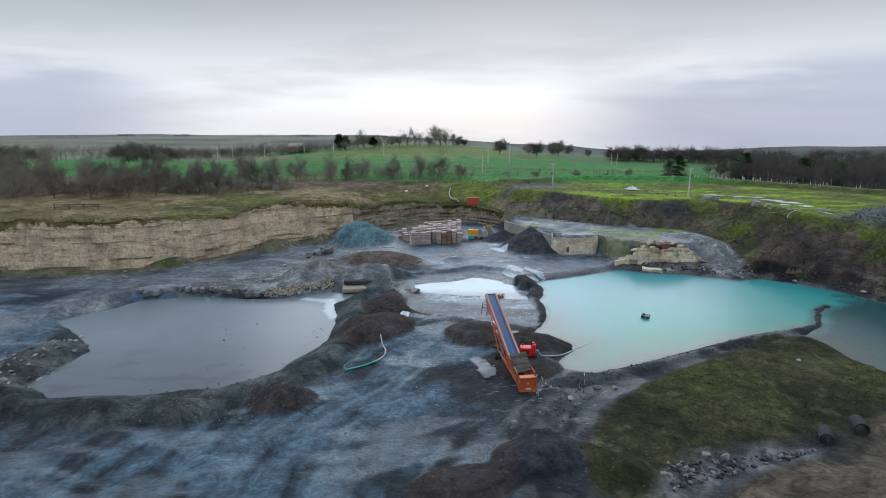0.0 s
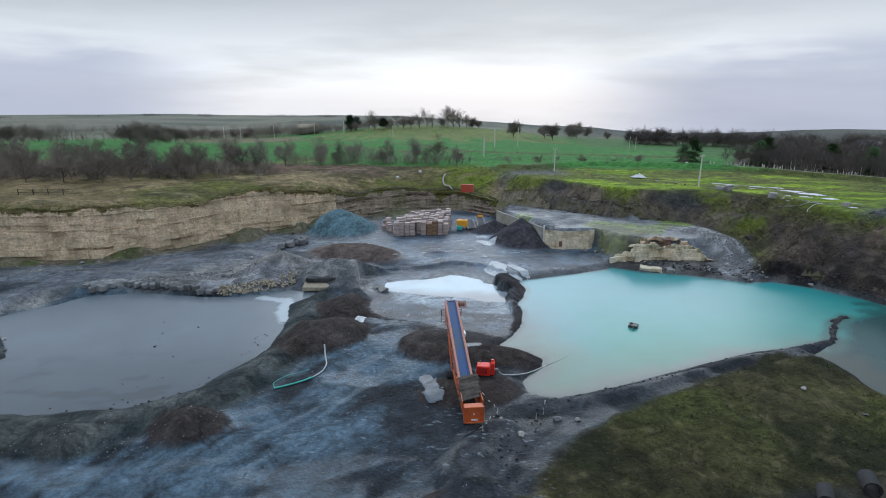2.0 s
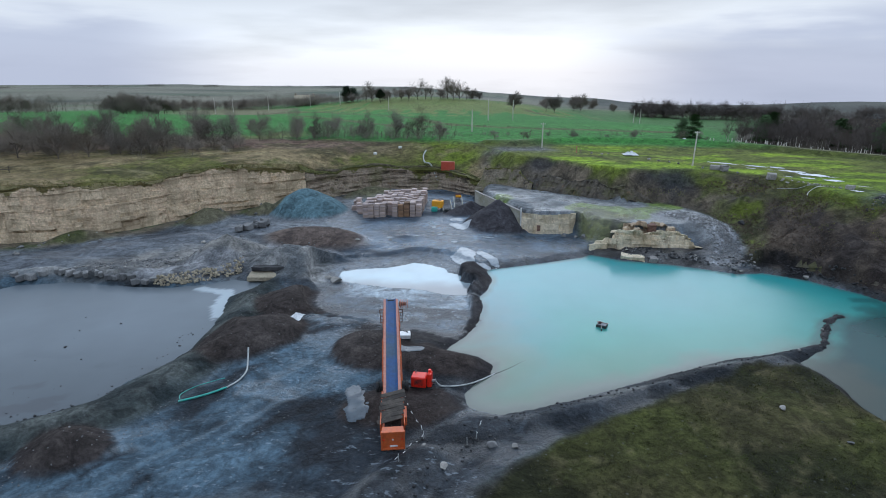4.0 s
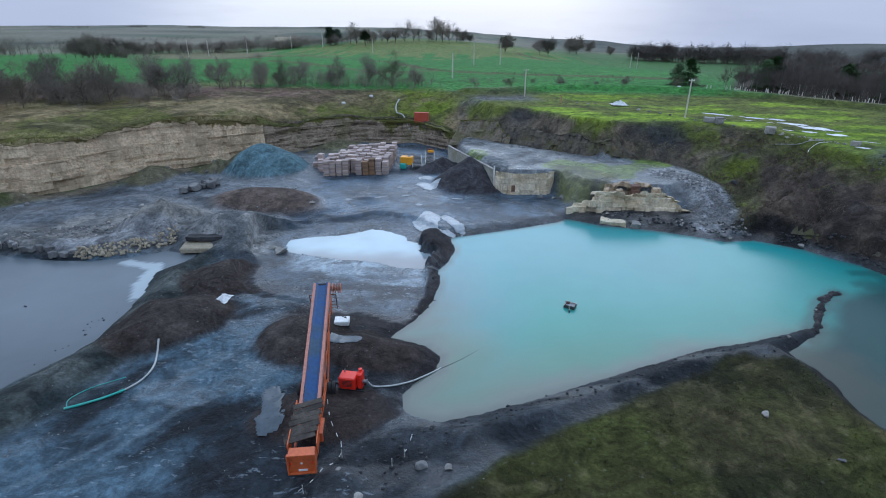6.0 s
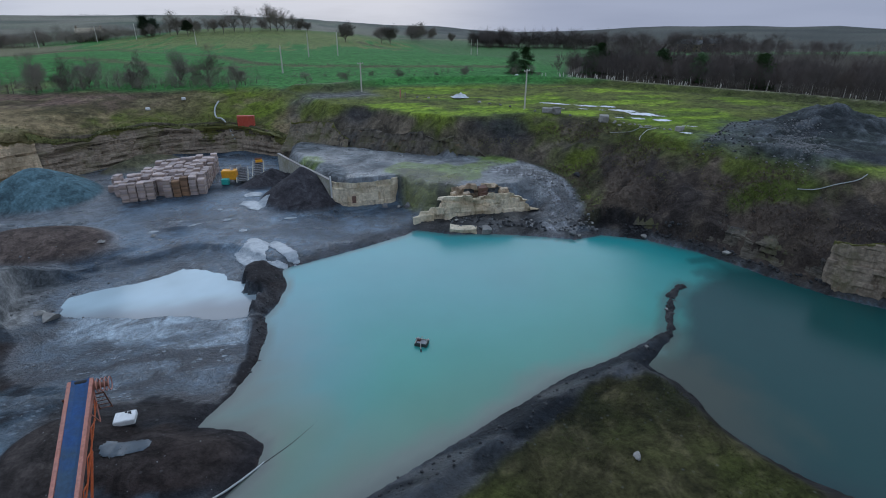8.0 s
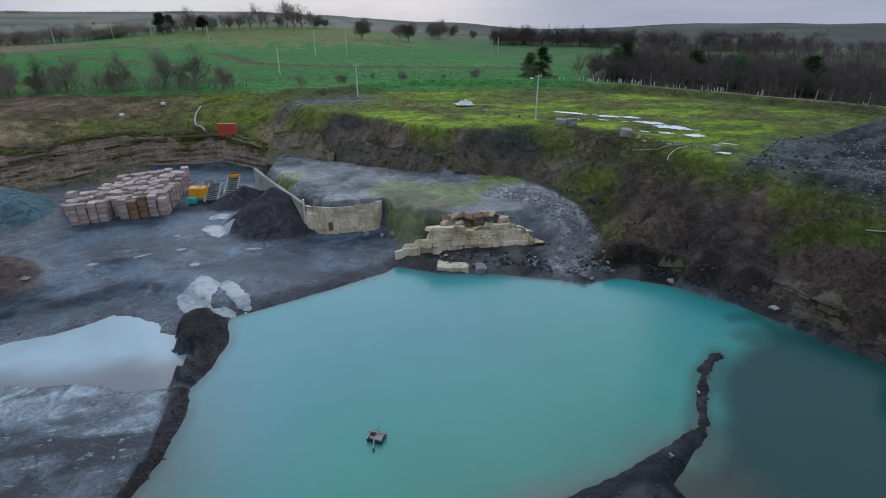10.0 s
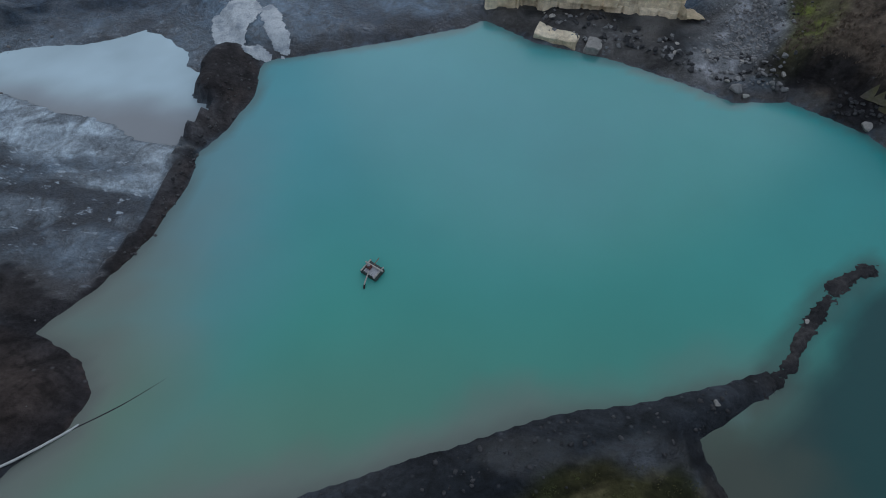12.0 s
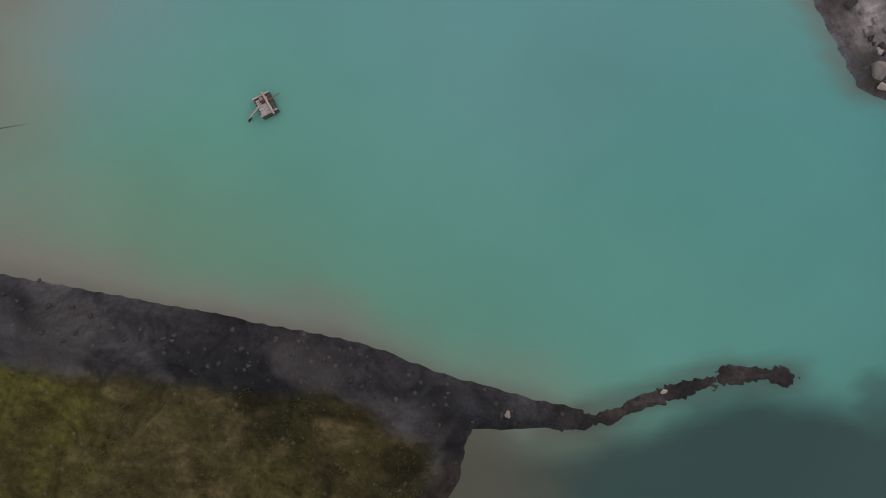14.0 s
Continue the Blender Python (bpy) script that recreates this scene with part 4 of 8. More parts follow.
def lake_paint(X, Y, d):
    n, m = fbm(X, Y, 14, 4, 71), fbm(X, Y, 4.5, 4, 72)
    # bluer to the north, with the sky's reflection mixed into the base
    g = smooth(66, 104, Y)[:, None]
    col = (np.array((0.052, 0.238, 0.186))[None, :] * (1 - g) + np.array((0.028, 0.230, 0.234))[None, :] * g) * (1.04 + 0.13 * n[:, None])

    def blend(c, f):
        return col * (1 - f[:, None]) + np.array(c)[None, :] * f[:, None]

    # milky water off the western shore, with bluish sky reflection put into its colour
    col = blend((0.120, 0.272, 0.325), smooth(26, 4, np.hypot((X - 12) / 0.8, (Y - 76) / 1.7) + 12 * (n - 0.5)) * 0.9)
    col = blend((0.185, 0.232, 0.225), smooth(-8.5, -0.5, d + 7 * (m - 0.5)) * smooth(34, 20, X) * smooth(98, 88, Y) * 0.62)
    # more of the sky's blue reflection, painted off the north-western shore
    col = blend((0.105, 0.300, 0.355), smooth(34, 8, np.hypot((X - 20) / 1.2, (Y - 98) / 0.75) + 14 * (n - 0.5)) * 0.55)
    # stirred silt along the southern bank
    col = blend((0.120, 0.190, 0.125), smooth(-11, -0.5, d + 3 * (n - 0.5)) * smooth(84, 70, Y) * (0.30 + 0.45 * smooth(46, 22, X)))
    col = blend((0.150, 0.168, 0.150), smooth(-3.6, -0.5, d + 4.5 * (m - 0.5)) * smooth(86, 76, Y) * (0.35 + 0.5 * smooth(52, 40, X)))
    col = blend((0.098, 0.108, 0.098), smooth(-1.1, 0.0, d + 1.0 * (m - 0.5)) * 0.6)
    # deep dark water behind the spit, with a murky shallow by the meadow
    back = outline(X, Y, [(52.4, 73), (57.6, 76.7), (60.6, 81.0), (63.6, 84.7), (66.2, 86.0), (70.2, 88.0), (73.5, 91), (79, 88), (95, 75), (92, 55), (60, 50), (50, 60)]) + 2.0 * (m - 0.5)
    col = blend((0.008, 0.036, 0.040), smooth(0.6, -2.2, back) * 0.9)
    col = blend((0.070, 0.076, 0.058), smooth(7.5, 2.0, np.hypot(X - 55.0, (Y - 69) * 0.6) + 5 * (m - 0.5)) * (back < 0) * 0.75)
    # sunken end of the spit
    col = blend((0.012, 0.040, 0.045), smooth(1.5, 0.6, np.minimum(np.hypot((X - 70.2) / 1.5, Y - 88.3), np.hypot((X - 72) / 1.4, (Y - 91.6) / 0.7)) + 2.4 * (m - 0.5)) * 0.5)
    col = blend((0.040, 0.062, 0.058), smooth(1.5, 0.5, along(X, Y, [(57.4, 77.2), (59.3, 79.9), (62.2, 83.9), (65.4, 86.3)]) + 1.3 * (m - 0.5)) * 0.6)
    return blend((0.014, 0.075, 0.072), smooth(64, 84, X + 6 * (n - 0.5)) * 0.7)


def puddle_paint(X, Y, d):
    n = fbm(X, Y, 5, 4, 73)
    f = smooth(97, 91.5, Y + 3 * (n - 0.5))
    # milky water made whiter: the sky's reflection is put into its colour
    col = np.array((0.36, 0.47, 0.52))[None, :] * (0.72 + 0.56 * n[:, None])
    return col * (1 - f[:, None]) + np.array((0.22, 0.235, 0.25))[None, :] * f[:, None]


def slurry_paint(X, Y, d):
    n = fbm(X, Y, 8, 4, 75)
    # paler to the back left, where reflected sky is put into the colour
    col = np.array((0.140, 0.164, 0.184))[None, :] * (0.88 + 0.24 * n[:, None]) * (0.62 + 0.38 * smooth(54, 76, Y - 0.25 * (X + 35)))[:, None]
    f = smooth(0.60, 0.72, fbm(X * 0.5, Y, 2.0, 4, 76)) * smooth(72, 58, Y) * 0.6
    col = col * (1 - f[:, None]) + np.array((0.07, 0.075, 0.085))[None, :] * f[:, None]
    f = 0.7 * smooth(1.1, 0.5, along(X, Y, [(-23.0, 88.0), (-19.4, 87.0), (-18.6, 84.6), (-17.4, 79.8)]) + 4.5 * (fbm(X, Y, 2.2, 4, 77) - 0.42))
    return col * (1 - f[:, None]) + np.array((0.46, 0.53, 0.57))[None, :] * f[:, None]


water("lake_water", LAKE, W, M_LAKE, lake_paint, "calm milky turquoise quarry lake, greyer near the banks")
water("puddle_water", PUDDLE, W + 0.06, M_PUDDLE, puddle_paint, "shallow milky puddle on the quarry floor, whitened with painted sky reflection", 0.5)
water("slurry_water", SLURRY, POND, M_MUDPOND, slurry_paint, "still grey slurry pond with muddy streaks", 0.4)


# ---- building blocks ----
def mesh_of(name, verts, faces, mat, smooth_faces=False):
    me = bpy.data.meshes.new(name)
    me.from_pydata([tuple(v) for v in verts], [], faces)
    me.materials.append(mat)
    if smooth_faces:
        me.polygons.foreach_set("use_smooth", np.ones(len(me.polygons), bool))
    me.update()
    return me


def finish(bm, name, mat):
    me = bpy.data.meshes.new(name)
    bmesh.ops.recalc_face_normals(bm, faces=bm.faces)
    bm.to_mesh(me)
    bm.free()
    me.materials.append(mat)
    return me


def part(name, bm, mat, parent, label=""):
    me = finish(bm, name, mat) if isinstance(bm, bmesh.types.BMesh) else bm
    ob = new(name, me)
    ob.parent = parent
    if label:
        tagged(ob, label)
    return ob


def thing(name, m, label, category, group=""):
    ob = new(name)
    ob.matrix_basis = m
    ob.empty_display_size = 0.3
    return tagged(ob, label, category, group)


def box(bm, sx, sy, sz, m=None, bevel=0.02):
    """A bevelled box, its base at z 0, added to bm."""
    made = bmesh.ops.create_cube(bm, size=1.0, matrix=(m or Matrix()) @ Matrix.Translation((0, 0, sz / 2)) @ Matrix.Diagonal((sx, sy, sz, 1)))
    if bevel:
        edges = list({e for v in made["verts"] for e in v.link_edges})
        bmesh.ops.bevel(bm, geom=edges, offset=min(bevel, sx * 0.4, sy * 0.4, sz * 0.4), segments=1, affect="EDGES")
    return bm


def rod(bm, a, b, r, sides=8, r2=None):
    a, b = Vector(a), Vector(b)
    m = Matrix.Translation((a + b) / 2) @ (b - a).to_track_quat("Z", "Y").to_matrix().to_4x4()
    bmesh.ops.create_cone(bm, cap_ends=True, segments=sides, radius1=r, radius2=r if r2 is None else r2, depth=(b - a).length, matrix=m)
    return bm


def beam(bm, a, b, w, h, bevel=0.01):
    a, b = Vector(a), Vector(b)
    m = Matrix.Translation(a) @ (b - a).to_track_quat("Y", "Z").to_matrix().to_4x4()
    made = bmesh.ops.create_cube(bm, size=1.0, matrix=m @ Matrix.Translation((0, (b - a).length / 2, 0)) @ Matrix.Diagonal((w, (b - a).length, h, 1)))
    if bevel:
        bmesh.ops.bevel(bm, geom=list({e for v in made["verts"] for e in v.link_edges}), offset=bevel, segments=1, affect="EDGES")
    return bm


def tube(name, points, r, mat, sides=8):
    """A bent hose through the points, as a mesh."""
    pts = [Vector(p) for p in points]
    fine = []
    for i in range(len(pts) - 1):
        p0, p1, p2, p3 = pts[max(i - 1, 0)], pts[i], pts[i + 1], pts[min(i + 2, len(pts) - 1)]
        for k in range(8):
            t = k / 8
            fine.append(0.5 * ((2 * p1) + (p2 - p0) * t + (2 * p0 - 5 * p1 + 4 * p2 - p3) * t * t + (3 * p1 - p0 - 3 * p2 + p3) * t ** 3))
    fine.append(pts[-1])
    verts, faces = [], []
    for i, p in enumerate(fine):
        d = (fine[min(i + 1, len(fine) - 1)] - fine[max(i - 1, 0)]).normalized()
        u = d.cross(Vector((0, 0, 1))).normalized()
        v = u.cross(d)
        for k in range(sides):
            a = 2 * math.pi * k / sides
            verts.append(p + r * (math.cos(a) * u + math.sin(a) * v))
    for i in range(len(fine) - 1):
        for k in range(sides):
            a, b = i * sides + k, i * sides + (k + 1) % sides
            faces.append((a, b, b + sides, a + sides))
    faces += [tuple(range(sides)), tuple((len(fine) - 1) * sides + k for k in range(sides))]
    return mesh_of(name, verts, faces, mat, True)


def rock_mesh(seed, mat, flat=0.75, sub=2, name="stone"):
    r = random.Random(seed)
    bm = bmesh.new()
    bmesh.ops.create_icosphere(bm, subdivisions=sub, radius=0.5)
    cuts = [(Vector((r.uniform(-1, 1), r.uniform(-1, 1), r.uniform(-0.6, 1))).normalized(), r.uniform(0.18, 0.36)) for _ in range(8)]
    for v in bm.verts:
        for n, d in cuts:
            over = v.co.dot(n) - d
            if over > 0:
                v.co -= n * over
        v.co.z = max(v.co.z * flat, -0.18)
        v.co += Vector((r.uniform(-1, 1), r.uniform(-1, 1), r.uniform(-1, 1))) * 0.015
    return finish(bm, name, mat)


def joined(name, mat, pieces):
    """One mesh from many copies: pieces of (verts array, faces array, matrix)."""
    V, F, base = [], [], 0
    for verts, faces, m in pieces:
        a = np.array(m)
        V.append(verts @ a[:3, :3].T + a[:3, 3])
        F.append(faces + base)
        base += len(verts)
    V, F = np.concatenate(V), np.concatenate(F)
    me = bpy.data.meshes.new(name)
    me.vertices.add(len(V))
    me.vertices.foreach_set("co", V.ravel())
    me.loops.add(F.size)
    me.loops.foreach_set("vertex_index", F.ravel().astype(np.int32))
    me.polygons.add(len(F))
    me.polygons.foreach_set("loop_start", np.arange(0, F.size, 3))
    me.update(calc_edges=True)
    me.materials.append(mat)
    return me


def arrays(me):
    """Vertices and triangles of a mesh."""
    me.calc_loop_triangles()
    v, f = np.empty(len(me.vertices) * 3), np.empty(len(me.loop_triangles) * 3, np.int32)
    me.vertices.foreach_get("co", v)
    me.loop_triangles.foreach_get("vertices", f)
    return v.reshape(-1, 3), f.reshape(-1, 3)


# ---- rock faces ----
LIPS = {}


def cliff(name, line, low, high, mat, label, level=0.5, lean=0.12, relief=0.45, bed=(0.35, 0.85), block=(0.7, 2.6), bulge=0.8, seed=0, step=0.4, cap=2.5, side=1, ragged=1.5, broad=6.0, rise=1.2, panel=0.0):
    """A bedded rock face along a line: beds of uneven thickness, each broken into blocks that stand proud or sit back, and a ledge that runs back into the hill."""
    r = random.Random(seed)
    pts = [Vector((*p, 0)) for p in line]
    run, cols = 0.0, []
    for a, b in zip(pts, pts[1:]):
        n = max(1, int((b - a).length / step))
        for k in range(n):
            cols.append((run + (b - a).length * k / n, a.lerp(b, k / n)))
        run += (b - a).length
    cols.append((run, pts[-1]))
    # direction into the hill, smoothed
    back = []
    for i in range(len(cols)):
        d = (cols[min(i + 4, len(cols) - 1)][1] - cols[max(i - 4, 0)][1]).normalized()
        back.append(Vector((-d.y, d.x, 0)) * side)
    zmin = min(low(p) for _, p in cols) - 0.3
    zmax = max(high(p) for _, p in cols) + 0.3
    beds, z = [], zmin
    while z < zmax:
        h = r.uniform(*bed)
        beds.append((z, z + h))
        z += h
    S, Zs = [s for s, _ in cols], []
    bulges = [bulge * (fbm(np.array([s]), np.array([seed * 13.0]), broad, 4, 80)[0] - 0.5) * 2 for s in S]
    bulges = [0.5 * b + 0.5 * math.floor(b * 2.2) / 2.2 for b in bulges]
    tops = [high(p) + ragged * (fbm(np.array([s]), np.array([seed * 7.0]), 4.0, 4, 81)[0] - 0.5) for s, p in cols]
    rows, verts = [], []
    Sa = np.array(S)
    panels, left = [0.0] * len(S), 0
    for z0, z1 in beds:
        # joints that run through several beds and part whole panels of rock
        if left == 0:
            left, edge, cur = r.randint(2, 5), -1.0, 0.0
            panels = []
            for s in S:
                if s >= edge:
                    edge, cur = s + r.uniform(1.6, 6.0) * (0.4 + 0.6 * min(1.0, broad / 6)), r.uniform(-1, 1) * panel
                panels.append(cur)
        left -= 1
        proud, split = r.random() < 0.45, r.random() < 0.5
        # broken into blocks along the bed
        offs, edge, cur, joint = [], -1.0, 0.0, False
        bedset = r.uniform(-1, 1) * level * relief
        for s in S:
            joint = s >= edge
            if joint:
                edge, cur = s + r.uniform(*block), r.uniform(-0.5, 0.5) * relief + (-0.5 * relief if r.random() < 0.12 else 0)
            offs.append((cur if split or panel == 0 else 0.3 * cur) + bedset - (0.10 + 0.2 * relief if joint and (split or panel == 0) else 0))
        offs = [o + q for o, q in zip(offs, panels)]
        for zz, rec in ((z0 + 0.02, -(0.2 if proud or panel == 0 else 0.03) * level * relief / 0.45), (z0 + 0.08, 0), (z1 - 0.05, 0)):
            row = []
            rough = 1.2 * relief * (fbm(Sa, np.full(len(Sa), zz * 1.4 + seed * 31), 2.6, 4, 83) - 0.5)
            for (s, p), bk, o, bu, t, ro in zip(cols, back, offs, bulges, tops, rough):
                zc = min(max(zz, low(p) - 0.3), t)
                q = p + bk * ((zc - zmin) * lean - o - rec - ro - bu * 0.6)
                row.append(len(verts))
                verts.append((q.x, q.y, zc))
            rows.append(row)
    row = []
    for (s, p), bk, t in zip(cols, back, tops):
        q = p + bk * ((t - zmin) * lean + cap)
        row.append(len(verts))
        verts.append((q.x, q.y, height(q.x, q.y) - 0.06 if rise > 0.5 else min(max(height(q.x, q.y) + 0.04, t - 0.35 * cap), t + rise)))
    rows.append(row)
    faces = []
    for a, b in zip(rows, rows[1:]):
        for i in range(len(a) - 1):
            q = (a[i], a[i + 1], b[i + 1], b[i])
            if max(verts[k][2] for k in q) - min(verts[k][2] for k in q) > 1e-4 or b is rows[-1]:
                faces.append(q)
    me = mesh_of(name, verts, faces, mat, False)
    wide = len(cols)
    LIPS[name] = [(verts[k - wide], verts[k]) for k in range(len(verts) - wide, len(verts))]
    hang = 0.25 + 18.0 * np.maximum(0.0, fbm(Sa, np.full(wide, seed * 3.0), 9.0, 5, 85) - 0.50)
    turf = [1.0 if k >= len(verts) - wide else min(1.0, max(0.0, 1.0 - (tops[k % wide] - v[2]) / hang[k % wide])) for k, v in enumerate(verts)]
    me.attributes.new("turf", "FLOAT", "POINT").data.foreach_set("value", turf)
    return tagged(new(name, me), label, "cliff", kind="structure")


def taper(p, a, b, x0, x1):
    return a + (b - a) * min(1, max(0, (p - x0) / (x1 - x0)))


CLIFF_W = [(-130, 103.5), (-90, 104.7), (-72, 104.7), (-62.5, 106.8), (-50.0, 116.5), (-43.5, 127.9), (-34, 134.5), (-24, 142)]
CLIFF_C = [(-24, 142), (-15, 149.7), (-5.7, 156.5), (7.6, 156.8), (14, 151.5), (19, 148.5)]
cliff("cliff_west", CLIFF_W, lambda p: 0.2, lambda p: float(rim_height(p.x)) - 0.1, M_ROCK, "tall buff limestone quarry face with level beds and rusty stains", seed=1, bulge=2.4, relief=0.40, bed=(0.25, 1.1), block=(0.8, 3.6), cap=2.6, ragged=2.2, broad=7.0, level=0.30, panel=0.42)
cliff("cliff_north", CLIFF_C, lambda p: 0.2, lambda p: float(rim_height(p.x)) - 0.2, M_ROCKDULL, "broken grey-brown limestone face partly hidden by turf", seed=2, relief=0.45, lean=0.22, bed=(0.2, 0.6), cap=2.6, panel=0.45, ragged=2.0)
cliff("cliff_corner", [(16, 147.6), (20.4, 144.2), (25.7, 140.6), (28.6, 139.2)], lambda p: 3.0, lambda p: 8.1 - 0.5 * max(0.0, p.x - 24), M_SCRUBROCK, "crumbling brown limestone face with turf hanging over it", seed=9, relief=0.5, lean=0.80, bulge=1.8, broad=3.0, ragged=1.6, level=0.15, block=(0.4, 1.4), bed=(0.4, 1.2), cap=1.8)
cliff("cliff_bench", [(26.2, 140.6), (28.6, 139.0), (32.0, 137.2), (40.4, 131.8), (48.5, 129.6), (55.6, 126.4)], lambda p: 3.4, lambda p: min(7.6 - 0.045 * abs(p.x - 34), 3.6 + 0.6 * (54 - p.x)), M_EARTHROCK, "dark crumbling shale face above the grey bench", seed=3, relief=0.7, lean=0.90, bulge=1.6, broad=3.0, ragged=2.4, level=0.05, block=(0.4, 1.0), bed=(0.4, 1.4), cap=0.8, rise=0.3)
cliff("cliff_wall", [(25.0, 120.8), (26.0, 119.8), (29, 119.5), (32, 119.6), (34.6, 119.7), (35.8, 120.6), (36.4, 122.2)], lambda p: taper(p.x, 0.1, -0.9, 26, 34), lambda p: 4.05, M_PALEROCK, "pale cut limestone face at the edge of the bench", seed=4, relief=0.26, bed=(0.9, 1.7), bulge=0.35, lean=0.03, cap=0.9, level=0.12, block=(0.9, 3.2), broad=2.2, ragged=0.5, rise=-0.1, step=0.25, panel=0.16)
cliff("cliff_ledge", [(36.7, 110.2), (38.5, 110.3), (41.0, 110.4), (44, 110.5), (48, 110.3), (51, 110.2), (53.5, 110.2), (55.6, 110.6), (57.4, 111.4)], lambda p: -0.6,
      lambda p: float(np.interp(p.x, [36.7, 37.8, 37.9, 39.4, 39.5, 41.0, 41.1, 42.4, 42.5, 46.0, 46.1, 52.6, 52.7, 54.6, 54.7, 57.4], [0.9, 1.0, 1.5, 1.6, 2.1, 2.3, 2.9, 3.0, 2.5, 2.3, 1.9, 2.1, 2.4, 1.9, 1.1, 0.5])), M_PALEROCK,
      "stepped cream limestone ledge with level beds over the lake", level=0.4, seed=5, relief=0.46, bed=(0.5, 1.3), bulge=1.2, lean=0.07, cap=1.4, ragged=0.6, broad=2.0, rise=-0.1, block=(0.8, 3.2), step=0.16, panel=0.42)
cliff("cliff_middle", [(41.2, 111.0), (42.0, 111.1), (44, 111.1), (48, 110.9), (51, 110.9), (53.6, 111.0), (55.2, 111.7)], lambda p: 1.2,
      lambda p: float(np.interp(p.x, [41.2, 41.4, 45.8, 45.9, 48.6, 48.7, 52.6, 52.7, 53.8, 53.9, 55.2], [3.2, 3.7, 3.6, 3.1, 3.3, 3.7, 3.4, 2.9, 2.8, 2.3, 2.0])), M_PALEROCK,
      "cream limestone bed broken by upright joints above the ledge", level=0.6, seed=15, relief=0.55, bed=(0.35, 0.8), bulge=0.9, lean=0.06, cap=2.2, ragged=0.6, broad=1.6, rise=-0.1, block=(0.5, 1.8), step=0.16, panel=0.45)
cliff("cliff_upper", [(43.2, 113.6), (44.0, 113.4), (47, 113.2), (50, 113.3), (51.6, 113.5), (52.6, 114.2)], lambda p: 2.6,
      lambda p: float(np.interp(p.x, [43.2, 44.4, 44.5, 45.7, 45.8, 47.0, 47.1, 48.2, 48.3, 49.4, 49.5, 50.6, 50.7, 52.6], [4.0, 4.3, 3.9, 4.6, 4.8, 4.7, 3.8, 4.0, 4.8, 4.7, 4.2, 4.4, 4.0, 3.5])), M_TANROCK,
      "weathered brown limestone bed broken into blocks above the ledge", seed=12, relief=0.75, bed=(0.5, 1.0), bulge=0.9, lean=0.04, cap=1.4, ragged=0.5, broad=1.4, rise=-0.1, block=(0.6, 1.4), step=0.16, panel=0.4, level=0.8)
cliff("cliff_shore", [(66.5, 101.0), (69, 99.3), (74, 94.2), (77.6, 86.8), (80.6, 81.4)], lambda p: -0.9, lambda p: taper(p.x, 0.7, 2.3, 67, 77), M_EARTHROCK, "dark layered rock along the far lake shore", seed=7, relief=0.34, lean=0.66, bulge=1.0, side=1, level=0.5, block=(0.5, 2.2), broad=3.0, cap=1.6, bed=(0.2, 0.7), ragged=1.0, panel=0.3)
cliff("cliff_east", [(80.4, 82.2), (81.0, 80.2), (84.0, 77.2), (89, 73.5), (95, 70)], lambda p: -0.9, lambda p: taper(p.x, 5.2, 6.4, 80, 83), M_ROCKDULL, "stained grey-buff rock face above the lake", seed=8, relief=0.4, lean=0.10, bulge=0.9, bed=(0.5, 1.4), cap=1.6, level=0.2, block=(0.6, 2.4))

M_REDROCK = material("iron_stained_rock", (0.20, 0.115, 0.085), 0.9, vary=0.35, scale=1.2, bump=0.6, second=(0.13, 0.085, 0.070), bumpscale=0.1)


def rough_block(sx, sy, sz, seed, mat):
    """A split block of stone with uneven faces and chipped edges."""
    bm = bmesh.new()
    bmesh.ops.create_cube(bm, size=1.0, matrix=Matrix.Translation((0, 0, sz / 2)) @ Matrix.Diagonal((sx, sy, sz, 1)))
    bmesh.ops.bevel(bm, geom=bm.edges[:], offset=0.06, segments=1, affect="EDGES")
    bmesh.ops.subdivide_edges(bm, edges=[e for e in bm.edges if e.calc_length() > 0.5], cuts=3, use_grid_fill=True)
    for v in bm.verts:
        q = v.co * 1.5 + Vector((seed * 7.3, seed * 3.1, 0))
        v.co += Vector((noise.noise(q), noise.noise(q + Vector((9, 0, 4))), 0.6 * noise.noise(q + Vector((0, 7, 8))))) * 0.24
    return finish(bm, "ledge_block", mat)


# broken blocks of the upper bed
for k, (x, y, sx, sy, sz, turn) in enumerate(((45.4, 112.6, 1.0, 0.8, 0.6, 8), (48.0, 112.7, 1.3, 0.9, 1.4, 4), (47.9, 112.2, 0.7, 0.6, 0.7, -14), (51.4, 112.7, 1.2, 0.9, 0.9, 5), (43.4, 112.8, 0.8, 0.7, 0.7, 33))):
    ob = new("ledge_block", rough_block(sx * 1.08, sy, sz, k + 1, M_REDROCK if k in (1, 2) else M_TANROCK))
    ob.matrix_basis = pose(x, y, 3.0, 4, -3, turn)
    tagged(ob, "brown-stained broken limestone block on the ledge", "rock", "blocks on the limestone ledge")

# a rust-brown plate added in place of a small dark opening
door = new("iron_door", finish(box(bmesh.new(), 0.62, 0.16, 1.15, None, 0.02), "iron_door", M_REDROCK))
door.matrix_basis = pose(28.65, 119.42, 0.7)
tagged(door, "rust-brown plate standing for a small opening in the pale rock face", "door")

for x, y, sx in ((43.6, 107.5, 3.9), (46.9, 106.6, 1.3)):
    ob = new("shore_slab", rough_block(sx, 1.5, 1.1, int(sx * 3), M_PALESTONE if sx < 2 else M_PALEROCK))
    ob.matrix_basis = pose(x, y, W - 0.3, 4, 2, -14)
    tagged(ob, "pale flat limestone slab at the water's edge", "rock", "slabs at the water's edge")

